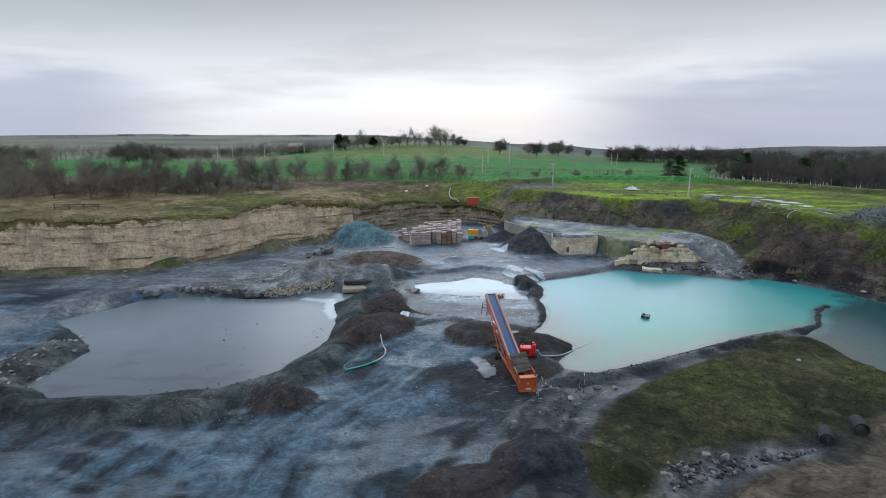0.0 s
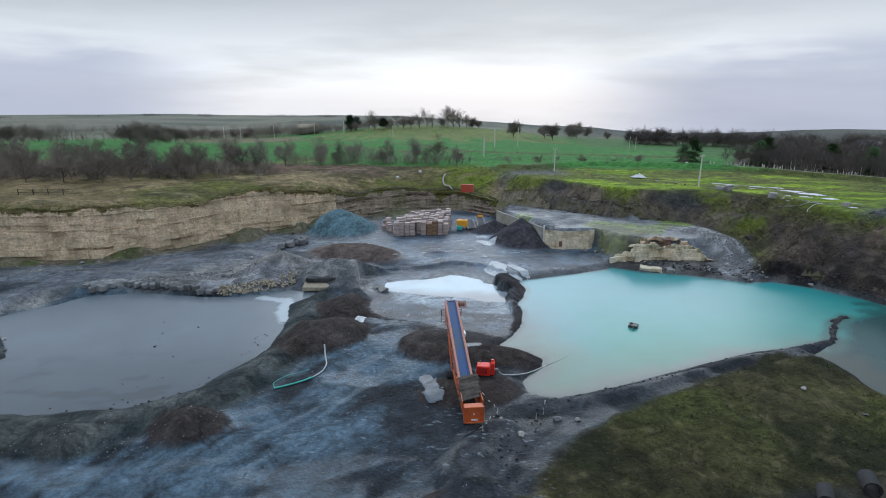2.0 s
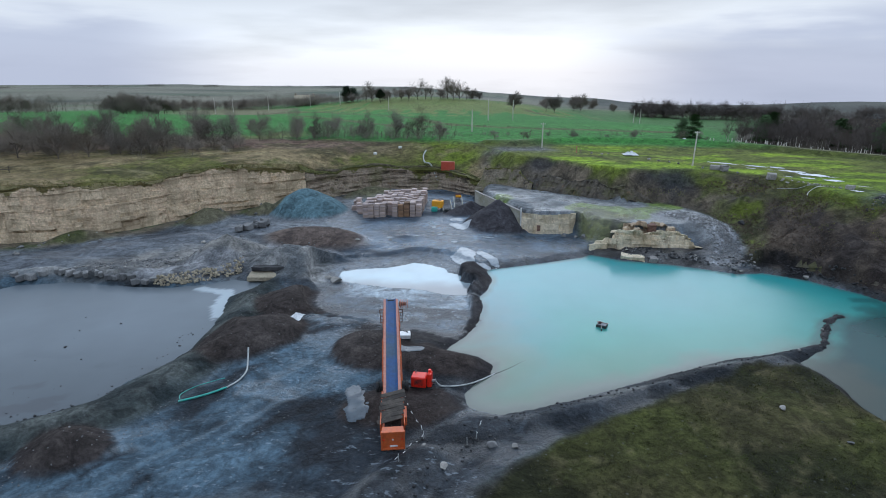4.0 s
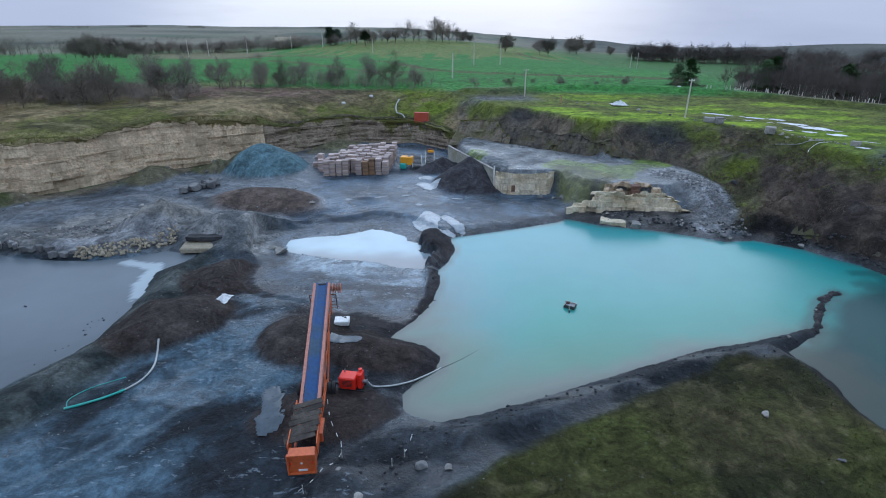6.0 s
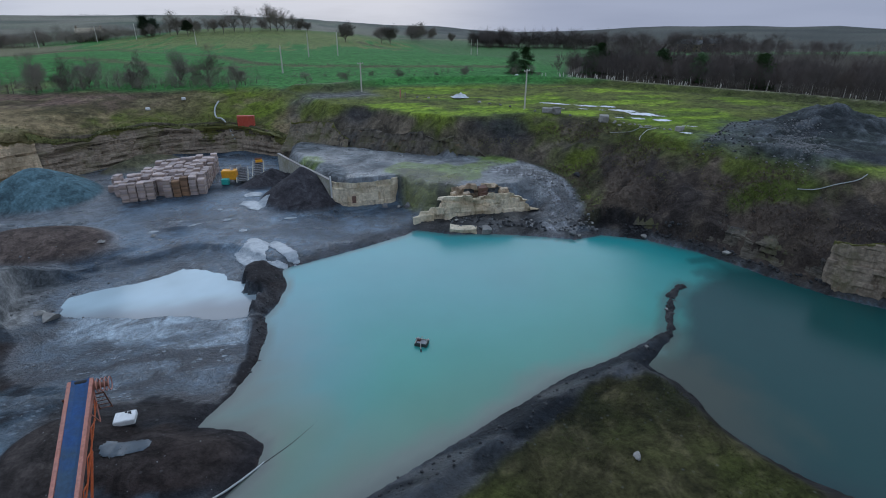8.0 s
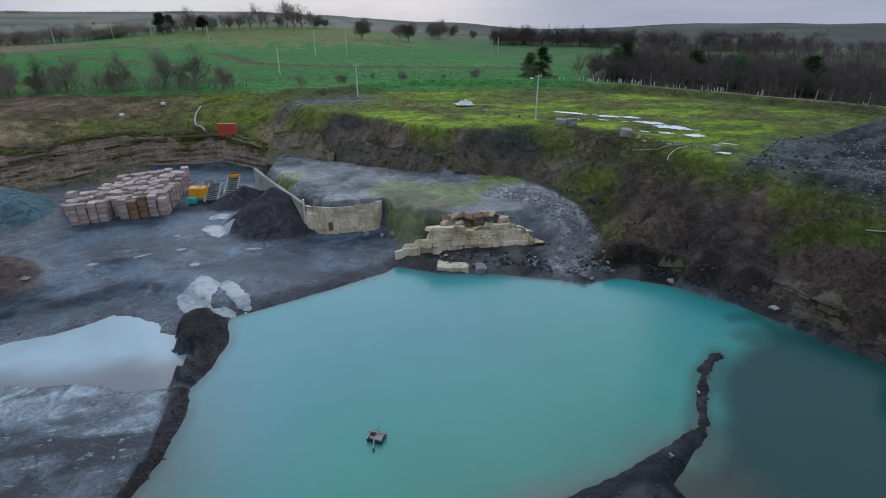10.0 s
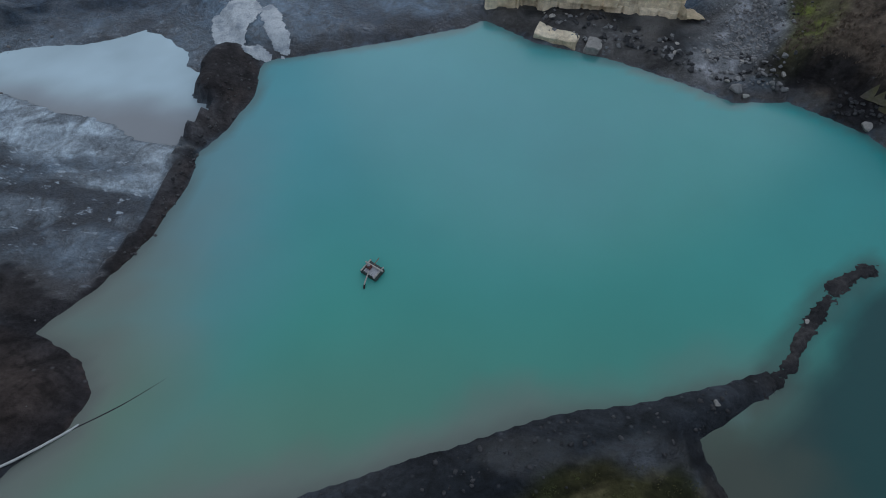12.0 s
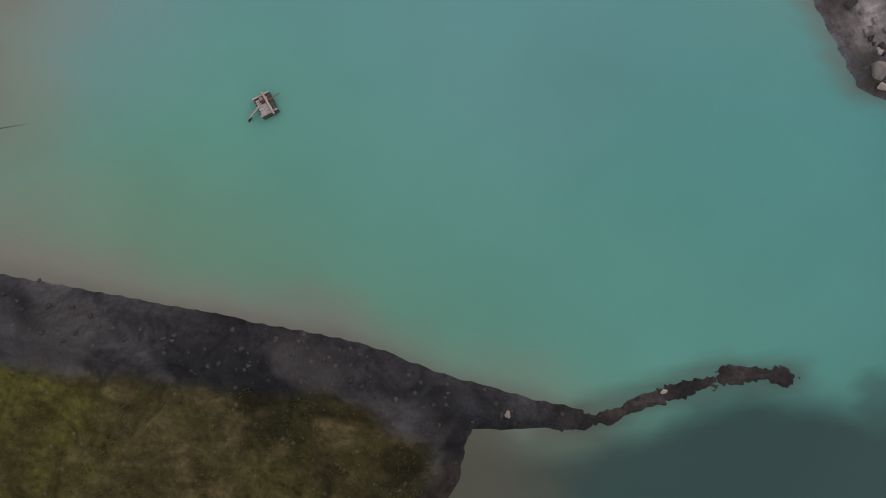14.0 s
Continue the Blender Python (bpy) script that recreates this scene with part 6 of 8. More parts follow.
    # rusty frame folded down under the head
    rust = part("head_frame", beam(bmesh.new(), (-1.25, L - 0.5, zb(L) - 0.9), (1.25, L - 0.5, zb(L) - 0.9), 0.09, 0.09), M_RUST, root, "rusty frame folded under the head")
    for s in (-1.25, -0.45, 0.45, 1.25):
        part("rail", beam(bmesh.new(), (s, L - 0.5, zb(L) - 0.9), (s * 0.95, L + 0.5, zb(L) - 3.0), 0.08, 0.08), M_RUST, rust)
    for k in range(4):
        t = (k + 1) / 4.2
        part("rung", beam(bmesh.new(), (-1.25, L - 0.5 + t, zb(L) - 0.9 - 2.1 * t), (1.25, L - 0.5 + t, zb(L) - 0.9 - 2.1 * t), 0.06, 0.06), M_RUST, rust)
    # hopper: sloping sides and loose boards on top
    bm = bmesh.new()
    for s in (-1, 1):
        beam(bm, (s * 1.0, 0.9, 1.55), (s * 0.9, 5.2, 1.95), 0.08, 1.1)
    beam(bm, (-1.0, 5.1, 1.75), (1.0, 5.1, 1.75), 0.08, 0.9)
    part("hopper", bm, M_ORANGE, root)
    boards = thing("hopper_grid", pose(0, 0, 0), "", "")
    boards.parent = root
    for k in range(7):
        bm = bmesh.new()
        y = 1.55 + 0.47 * k
        box(bm, 2.2, 0.44, 0.07, pose(-0.24 + 0.05 * k + 0.06 * (k % 3), y, 2.02 + 0.11 * k, 13, rr.uniform(-3, 3) - 3, rr.uniform(-3, 3) + 15), 0.015)
        part("board", bm, M_BOARD, boards)
    # tail box
    bm = bmesh.new()
    box(bm, 1.84, 0.8, 1.6, pose(0, 0.5, 0.25), 0.05)
    box(bm, 1.96, 0.22, 0.16, pose(0, 0.06, 1.80), 0.02)
    box(bm, 1.96, 0.22, 0.14, pose(0, 0.06, 0.22), 0.02)
    for e in (-0.92, 0.92):
        box(bm, 0.13, 0.22, 1.6, pose(e, 0.06, 0.25), 0.02)
    part("tail_box", bm, M_ORANGE, root, "orange steel tail box with lamps")
    bm = bmesh.new()
    box(bm, 0.62, 0.04, 0.16, pose(0.05, 0.07, 0.45), 0.005)
    part("plate", bm, M_WHITE, root)
    for s in (-0.75, 0.0, 0.75):
        bm = bmesh.new()
        rod(bm, (s, 0.11, 1.15), (s, 0.04, 1.15), 0.07, 12)
        part("lamp", bm, M_WHITE if s == 0 else M_RED, root)
    bm = bmesh.new()
    beam(bm, (-0.8, 0.3, 0.55), (-0.8, 9.6, 0.75), 0.16, 0.26)
    beam(bm, (0.8, 0.3, 0.55), (0.8, 9.6, 0.75), 0.16, 0.26)
    beam(bm, (-0.8, 0.5, 0.55), (0.8, 0.5, 0.55), 0.16, 0.2)
    part("chassis", bm, M_ORANGE, root)
    for s in (-0.7, 0.7):
        bm = bmesh.new()
        beam(bm, (s, 0.7, 0.0), (s, 0.7, 0.7), 0.14, 0.14)
        box(bm, 0.4, 0.4, 0.05, pose(s, 0.7, 0.0), 0.01)
        part("jack_leg", bm, M_STEEL, root)
    # engine housing beside the hopper
    bm = bmesh.new()
    box(bm, 0.34, 1.7, 0.85, pose(1.06, 3.2, 0.75), 0.05)
    housing = part("engine_housing", bm, M_ORANGE, root, "orange engine housing with louvres")
    for k in range(6):
        part("louvre", box(bmesh.new(), 0.03, 1.3, 0.05, pose(1.235, 3.2, 0.92 + 0.1 * k), 0.005), M_BLACK, housing)
    # struts up from the axle to the belt frame
    for s in (-1, 1):
        bm = bmesh.new()
        beam(bm, (s * 0.95, 9.0, 0.7), (s * 0.9, 13.2, zb(13.2) - 0.8), 0.13, 0.13)
        part("lift_strut", bm, M_ORANGE, root)
        bm = bmesh.new()
        rod(bm, (s * 0.6, 8.9, 0.8), (s * 0.6, 11.2, zb(11.2) - 0.8), 0.07, 10)
        part("hydraulic_ram", bm, M_STEEL, root)
    bm = bmesh.new()
    rod(bm, (-1.35, 8.9, 0.52), (1.35, 8.9, 0.52), 0.09, 10)
    part("axle", bm, M_BLACK, root)
    for s in (-1, 1):
        for k in (0, 1):
            xw = s * (1.08 + 0.34 * k)
            bm = bmesh.new()
            made = []
            for i in range(20):
                a = 2 * math.pi * i / 20
                ring = [bm.verts.new((xw + w, 8.9 + rad * math.cos(a), 0.52 + rad * math.sin(a))) for w, rad in ((-0.14, 0.30), (-0.15, 0.47), (-0.10, 0.52), (0.10, 0.52), (0.15, 0.47), (0.14, 0.30))]
                made.append(ring)
            for i in range(20):
                a, b = made[i], made[(i + 1) % 20]
                for j in range(6):
                    bm.faces.new((a[j], a[(j + 1) % 6], b[(j + 1) % 6], b[j]))
            tyre = part("tyre", bm, M_BLACK, root, "worn black rubber tyre")
            bm = bmesh.new()
            rod(bm, (xw - 0.11, 8.9, 0.52), (xw + 0.11, 8.9, 0.52), 0.30, 16)
            rod(bm, (xw - 0.14, 8.9, 0.52), (xw + 0.14, 8.9, 0.52), 0.10, 10)
            part("rim", bm, M_STEEL, tyre)
    return root


mobile_conveyor()


def water_pump():
    root = thing("water_pump", pose(10.95, 64.0, height(10.95, 64.0) + 0.02, 0, 0, -6), "bright red diesel water pump on a skid beside the conveyor", "pump")
    bm = bmesh.new()
    for s in (-0.5, 0.5):
        beam(bm, (-1.15, s, 0.09), (1.15, s, 0.09), 0.12, 0.16)
    part("skid", bm, M_BLACK, root)
    bm = bmesh.new()
    box(bm, 1.5, 1.2, 1.15, pose(-0.3, 0, 0.17), 0.09)
    part("housing", bm, M_RED, root)
    for k in range(5):
        bm = bmesh.new()
        box(bm, 0.9, 0.03, 0.06, pose(-0.3, -0.61, 0.5 + 0.13 * k), 0.008)
        part("louvre", bm, M_BLACK, root)
    bm = bmesh.new()
    rod(bm, (-0.7, 0.3, 1.3), (-0.7, 0.3, 1.62), 0.05)
    part("exhaust", bm, M_STEEL, root)
    bm = bmesh.new()
    box(bm, 0.42, 0.85, 1.5, pose(0.75, 0.05, 0.17), 0.08)
    rod(bm, (0.7, 0.25, 1.6), (0.7, 0.25, 1.85), 0.16, 12)
    part("pump_head", bm, M_RED, root)
    bm = bmesh.new()
    rod(bm, (0.9, 0.0, 0.75), (1.35, 0.0, 0.75), 0.17, 14)
    rod(bm, (1.28, 0, 0.75), (1.34, 0, 0.75), 0.24, 14)
    part("flange", bm, M_STEEL, root)


water_pump()


def lay(points, lift=0.1):
    """Rest a line of places on the ground."""
    return [(x, y, max(height(x, y), W - 0.1) + lift) for x, y in points]


def hose(name, points, r, mat, label, lift=None, group=""):
    return tagged(new(name, tube(name, lay(points, r * 0.9 if lift is None else lift), r, mat)), label, "hose", group)


suction = [(12.25, 63.95, height(12.25, 63.95) + 0.78)] + lay([(12.8, 64.2), (14.2, 64.9), (15.6, 66.0), (16.8, 67.1)], 0.12) + [(17.9, 68.2, W + 0.02), (18.4, 68.8, W - 0.1), (18.9, 69.3, W - 0.4)]
tagged(new("suction_hose", tube("suction_hose", suction, 0.075, M_GREYHOSE)), "pale ribbed suction hose running from pump into the lake", "hose")
hose("delivery_hose", [(9.9, 64.3), (8.6, 65.0), (7.8, 66.0), (6.6, 66.4)], 0.08, M_BLACK, "thin dark hose leaving the red pump")
hose("green_hose", [(-11.9, 60.0), (-10.9, 60.6), (-9.5, 61.5), (-8.4, 62.6)], 0.10, M_GREENHOSE, "green hose lying curved on the dark mud")
hose("grey_hose", [(-8.4, 62.6), (-7.7, 63.9), (-7.6, 65.6), (-8.2, 67.4), (-8.6, 68.8)], 0.09, M_GREYHOSE, "pale grey hose joined to the green hose")
hose("green_hose", [(-11.9, 60.3), (-12.3, 61.2), (-11.6, 62.6), (-10.4, 63.6), (-9.3, 64.3)], 0.035, M_GREENHOSE, "thin green hose looped on the dark mud")
submerged = tube("floating_hose", [(18.0, 68.3, W - 0.03), (20.1, 70.0, W - 0.04), (21.7, 71.6, W - 0.05), (23.6, 73.6, W - 0.07)], 0.055, M_BLACK)
tagged(new("floating_hose", submerged), "dark hose awash in the shallow turquoise water", "hose")


def barrier_chain(points, posts, label):
    """A black and white plastic chain that sags between short posts on weighted feet."""
    root = thing("barrier_chain", pose(0, 0, 0), label, "barrier")
    line = []
    for (ax, ay), (bx, by) in zip(points, points[1:]):
        n = max(2, int(math.hypot(bx - ax, by - ay) / 0.34))
        for k in range(n):
            u = k / n
            x, y = ax + (bx - ax) * u, ay + (by - ay) * u
            line.append(Vector((x, y, height(x, y) + 0.62 - 1.1 * u * (1 - u))))
    for k, (p, q) in enumerate(zip(line, line[1:])):
        part("link", rod(bmesh.new(), p, p.lerp(q, 0.96), 0.026, 6), M_WHITE if k % 3 == 0 else M_BLACK, root)
    for x, y in posts:
        bm = rod(bmesh.new(), (x, y, height(x, y)), (x, y, height(x, y) + 0.85), 0.035, 8)
        post = part("post", bm, M_GREYHOSE, root, "grey plastic post")
        foot = bmesh.new()
        bmesh.ops.create_cone(foot, cap_ends=True, segments=12, radius1=0.24, radius2=0.15, depth=0.12, matrix=Matrix.Translation((x, y, height(x, y) + 0.06)))
        part("foot", foot, M_BLACK, post)
    return root


barrier_chain([(9.6, 60.9), (10.2, 59.1), (11.5, 57.1), (11.8, 56.0), (11.0, 53.9), (10.2, 52.0), (9.6, 51.9)], [(11.8, 56.0), (10.2, 52.0)], "black and white plastic barrier chain on short posts beside the conveyor")
barrier_chain([(16.7, 58.0), (16.3, 56.4), (15.5, 55.5)], [(16.3, 56.4), (15.5, 55.5)], "short run of black and white barrier chain on the muddy bank")
hose("slope_hose", [(86.4, 93.9), (88.2, 92.8), (90.0, 91.6), (91.9, 90.6), (93.2, 90.6)], 0.065, M_GREYHOSE, "pale pipe lying on the stony eastern slope", 0.15)


def white_tank():
    root = thing("white_tank", pose(7.9, 73.7, height(7.9, 73.7), 0, 0, 6), "dirty white flat-topped plastic tank standing on dark mud", "tank")
    part("pallet", box(bmesh.new(), 1.55, 1.25, 0.12, None, 0.03), M_BLACK, root)
    part("body", box(bmesh.new(), 1.5, 1.2, 0.5, pose(0, 0, 0.13), 0.07), M_WHITE, root)
    for x, y, r in ((0.30, 0.30, 0.12), (0.05, 0.40, 0.08), (0.42, 0.12, 0.05)):
        part("cap", rod(bmesh.new(), (x, y, 0.60), (x, y, 0.68), r, 12), M_BLACK, root)


white_tank()


M_GREYDECK = material("grey_plastic_deck", (0.30, 0.31, 0.33), 0.6, vary=0.2, scale=3.0, bump=0.1)
M_DARKRED = material("dull_red_paint", (0.10, 0.034, 0.030), 0.6, vary=0.2, scale=2.0, bump=0.1)


def raft():
    root = thing("pump_raft", pose(32.45, 80.85, W, 0, 0, 64) @ Matrix.Scale(0.74, 4), "small grey pontoon raft with crossed poles afloat on the lake", "raft")
    for k in range(4):
        bm = bmesh.new()
        y = -0.57 + 0.38 * k
        for a, b, r in ((-0.66, -0.60, 0.27), (-0.62, 0.62, 0.31), (0.60, 0.66, 0.27), (-0.22, -0.18, 0.325), (0.18, 0.22, 0.325)):
            rod(bm, (a, y, 0.16), (b, y, 0.16), r, 14)
        part("float", bm, M_RAFTDRUM, root, "dark weathered drum float")
    for k in range(6):
        part("deck_board", box(bmesh.new(), 0.92, 0.20, 0.045, pose(-0.12 + rr.uniform(-0.05, 0.05), -0.62 + 0.21 * k, 0.48, 0, 0, rr.uniform(-3, 3)), 0.01), M_GREYDECK, root)
    for y in (-0.72, 0.72):
        part("side_rail", beam(bmesh.new(), (-0.72, y, 0.55), (0.72, y, 0.55), 0.11, 0.10), M_PALESTONE, root, "pale timber rail")
    part("cross_beam", beam(bmesh.new(), (0.30, -1.0, 0.62), (0.22, 0.92, 0.66), 0.13, 0.11), M_PALESTONE, root, "whitish timber cross beam")
    pump = part("pump_body", box(bmesh.new(), 0.40, 0.46, 0.30, pose(-0.02, 0.34, 0.50), 0.05), M_DARKRED, root, "dull red pump body")
    part("motor", rod(bmesh.new(), (-0.02, 0.34, 0.78), (-0.02, 0.34, 0.98), 0.13, 12), M_STEEL, pump)
    part("pole", rod(bmesh.new(), (-1.55, -0.30, 0.30), (-0.35, 0.10, 0.60), 0.06), M_PALESTONE, root, "whitish timber pole")
    part("pole", rod(bmesh.new(), (0.35, 0.15, 0.55), (1.35, 0.30, 0.36), 0.035), M_RUST, root, "thin rusty pole")
    part("outlet_pipe", rod(bmesh.new(), (-1.45, -0.28, 0.26), (-1.78, -0.40, 0.02), 0.085), M_BLACK, root)


M_RAFTDRUM = material("dark_raft_drum", (0.045, 0.060, 0.058), 0.6, vary=0.3, scale=2.0, bump=0.1)
raft()


def sheet_heap(x, y, size, label, mat=None, name="plastic_sheet", lift=0.0):
    """A crumpled sheet lying on the ground."""
    r = random.Random(int(x * 10))
    bm = bmesh.new()
    bmesh.ops.create_grid(bm, x_segments=11, y_segments=11, size=0.5)
    for v in bm.verts:
        a = noise.noise(Vector((v.co.x * 5 + x, v.co.y * 5 + y, 0)))
        b = noise.noise(Vector((v.co.x * 2 + y, v.co.y * 2 - x, 3)))
        edge = max(abs(v.co.x), abs(v.co.y)) * 2
        v.co.z = 0.10 + max(0.0, 0.30 * (0.5 + a) * (1.1 - edge)) + 0.12 * (b + 0.3) * (1.05 - edge)
        v.co.x += 0.08 * b
        v.co.y += 0.09 * a
    bmesh.ops.solidify(bm, geom=bm.faces[:], thickness=0.02)
    ob = new(name, finish(bm, name, mat or M_TARP))
    ob.matrix_basis = pose(x, y, height(x, y) + lift - 0.03 * size, 0, 0, r.uniform(0, 360)) @ Matrix.Diagonal((size, size * 0.7, size, 1))
    return tagged(ob, label, "sheet")


sheet_heap(-5.9, 77.0, 2.0, "crumpled white plastic sheet on the brown mound")
sheet_heap(55.2, 156.0, 3.6, "crumpled white sheeting on the green plateau")
for x, y, s in ((0.4, 112.6, 1.4), (1.6, 111.2, 0.9), (3.4, 109.9, 0.8), (-5.2, 110.0, 1.6), (1.0, 107.2, 0.8), (10.0, 118.0, 1.3)):
    sheet_heap(x, y, s * 0.6, "flat scrap of pale sheeting on the grey floor", M_PALESTONE)

# stacks of sawn stone
BLOCK = [finish(box(bmesh.new(), 1.12 + 0.06 * (k - 1), 1.20 - 0.05 * k, 0.265, None, 0.03), "block", M_BLOCK) for k in range(3)]

M_BROWNBLOCK = material("rusty_sawn_stone", (0.27, 0.165, 0.095), 0.85, vary=0.2, scale=1.2, bump=0.35, second=(0.20, 0.125, 0.08), rand=0.3, bumpscale=0.04)
BROWNBLOCK = [finish(box(bmesh.new(), 1.12, 1.14, 0.265, None, 0.03), "block", M_BROWNBLOCK)]


def stone_stack(x, y, layers, turn, leany, pool=None):
    root = thing("stone_stack", pose(x, y, height(x, y) - 0.05, leany * 0.7, leany * 0.5, turn), "tall stack of pale sawn stone blocks in the quarry yard", "stone stack", "stacks of sawn stone in the yard")
    for k in range(layers):
        ob = part("block", rr.choice(pool or BLOCK), None, root)
        ob.matrix_basis = pose(rr.uniform(-0.05, 0.05), rr.uniform(-0.05, 0.05), 0.27 * k, 0, 0, rr.uniform(-3, 3) + 90 * rr.randrange(2))


for row in range(10):
    for c in range(10):
        x = -7.3 + 1.25 * c + 0.04 * row + rr.uniform(-0.07, 0.07)
        y = 128.1 + 1.42 * row + 0.25 * c + rr.uniform(-0.12, 0.12)
        if (row > 6 and c < 2) or (row > 4 and c < 1) or (row == 0 and c == 4):
            continue
        stone_stack(x, y, rr.choice((11, 11, 10, 12, 10, 12, 9, 11)), rr.uniform(-8, 8) + 2, rr.uniform(-3.0, 3.0), BROWNBLOCK if row == 0 and c in (6, 7) else None)
for x, y, n in ((-9.6, 133.0, 3), (-9.9, 134.6, 4), (-10.9, 133.8, 2), (-9.0, 131.2, 3), (-10.9, 136.0, 3)):
    stone_stack(x, y, n * 3 - 2, rr.uniform(-15, 15), 0)


def yellow_tank():
    root = thing("yellow_tank", pose(7.8, 135.6, height(7.8, 135.6), 0, 0, -8), "orange-yellow steel fuel tank beside the stone stacks", "tank")
    bm = bmesh.new()
    box(bm, 2.5, 1.5, 1.65, pose(0, 0, 0.5), 0.10)
    part("body", bm, M_YELLOW, root)
    for x in (-0.9, 0.9):
        bm = bmesh.new()
        box(bm, 0.16, 1.5, 0.5, pose(x, 0, 0), 0.02)
        part("foot", bm, M_STEEL, root)
    bm = bmesh.new()
    box(bm, 0.5, 0.5, 0.12, pose(0.5, 0, 2.15), 0.02)
    part("hatch", bm, M_STEEL, root)
    bm = bmesh.new()
    box(bm, 1.3, 0.9, 1.0, pose(-0.4, -1.6, 0.0), 0.08)
    part("locker", bm, M_GREENHOSE, root, "teal green steel locker")


yellow_tank()


def ladder_frame(x, y, turn, length, tilt, label, drive=False):
    """An old conveyor frame: two rails with rungs, raised on legs at the far end."""
    root = thing("conveyor_frame", pose(x, y, height(x, y) + 0.1, 0, 0, turn), label, "machine frame", "old conveyor frames by the stone stacks")
    c, s = math.cos(radians(tilt)), math.sin(radians(tilt))
    at = lambda d, w, h=0.0: (w * 1.6, d * c, 0.25 + d * s + h)
    for w in (-0.6, 0.6):
        bm = bmesh.new()
        beam(bm, at(0, w), at(length, w), 0.16, 0.26)
        part("rail", bm, M_CONCRETE, root)
        bm = bmesh.new()
        beam(bm, at(length * 0.8, w), (w * 1.6, length * 0.8 * c + 0.3, 0.0), 0.12, 0.12)
        part("leg", bm, M_CONCRETE, root)
    part("belt", beam(bmesh.new(), at(0.2, 0, -0.05), at(length - 0.2, 0, -0.05), 1.2, 0.04), M_BLACK, root, "torn black rubber belt")
    for k in range(9):
        d = length * (k + 0.5) / 9
        bm = bmesh.new()
        rod(bm, at(d, -0.6, 0.1), at(d, 0.6, 0.1), 0.09)
        part("roller", bm, M_STEEL, root)
    if drive:
        unit = part("drive_unit", box(bmesh.new(), 1.3, 0.9, 0.55, Matrix.Translation(at(length * 0.88, 0.1, 0.1)), 0.08), M_YELLOW, root, "orange-yellow drive unit")
        part("motor", rod(bmesh.new(), at(length * 0.88, 0.45, 0.75), at(length * 0.88, -0.35, 0.75), 0.22, 12), M_RUST, unit)


ladder_frame(10.2, 132.8, 6, 7.5, 4, "pale rusted conveyor frame lying by the stone stacks")
ladder_frame(12.6, 135.4, 4, 8.0, 5, "pale rusted conveyor frame with a yellow drive unit", True)
ladder_frame(8.6, 139.6, 14, 4.0, 4, "low rusted conveyor frame behind the yellow tank")


def skip_container():
    z = height(9.0, 156.9)
    root = thing("red_container", pose(9.0, 158.2, height(9.0, 158.2) - 0.5, 0, 0, -8), "faded red steel container on the grassy bank", "container")
    bm = bmesh.new()
    box(bm, 3.5, 0.9, 2.3, None, 0.06)
    part("body", bm, M_REDTANK, root)
    for k in range(12):
        bm = bmesh.new()
        box(bm, 0.12, 0.06, 2.2, pose(-1.6 + 0.29 * k, -0.47, 0.1), 0.015)
        part("rib", bm, M_REDTANK, root)
    bm = bmesh.new()
    box(bm, 3.56, 0.96, 0.1, pose(0, 0, 2.3), 0.03)
    part("lid", bm, M_REDTANK, root)


M_REDTANK = material("faded_red_steel", (0.50, 0.085, 0.045), 0.6, vary=0.15, scale=1.5, bump=0.1, second=(0.42, 0.09, 0.06))
skip_container()
hose("bank_hose", [(7.0, 157.8), (4.6, 159.0), (2.6, 161.5), (1.9, 165.5), (2.4, 168.5)], 0.16, M_GREYHOSE, "pale hose curving down the grassy bank", 0.2)


hose("plateau_hose", [(74.5, 123.6), (75.8, 122.6), (77.2, 121.5), (78.6, 120.6), (80.0, 119.6)], 0.045, M_GREYHOSE, "pale plastic pipe along the edge of the turf", 0.15)
hose("plateau_hose", [(76.6, 117.2), (77.4, 118.2), (78.8, 118.6), (80.2, 118.5)], 0.045, M_WHITE, "short bent white pipe at the plateau edge", 0.15)


def concrete_pipe(x, y, turn, r=0.85, length=2.4):
    root = new("concrete_pipe", None)
    bm = bmesh.new()
    rings = []
    for yy, rad in ((0, r), (length, r), (length, r * 0.82), (0, r * 0.82)):
        rings.append([bm.verts.new((rad * math.cos(2 * math.pi * k / 24), yy, r + rad * math.sin(2 * math.pi * k / 24))) for k in range(24)])
    for a, b in zip(rings, rings[1:] + rings[:1]):
        for k in range(24):
            bm.faces.new((a[k], a[(k + 1) % 24], b[(k + 1) % 24], b[k]))
    bpy.data.objects.remove(root)
    ob = new("concrete_pipe", finish(bm, "concrete_pipe", M_DARKPIPE))
    ob.matrix_basis = pose(x, y, height(x, y) - 0.12, 0, 0, turn)
    return tagged(ob, "dark weathered concrete pipe lying at the foot of the bank", "pipe", "concrete pipes at the bank")


M_DARKPIPE = material("weathered_dark_concrete", (0.036, 0.036, 0.037), 0.9, vary=0.3, scale=1.5, bump=0.3, second=(0.035, 0.035, 0.037))
concrete_pipe(36.0, 44.6, -28, 0.6, 1.8)
concrete_pipe(40.2, 45.8, -20, 0.65, 1.8)

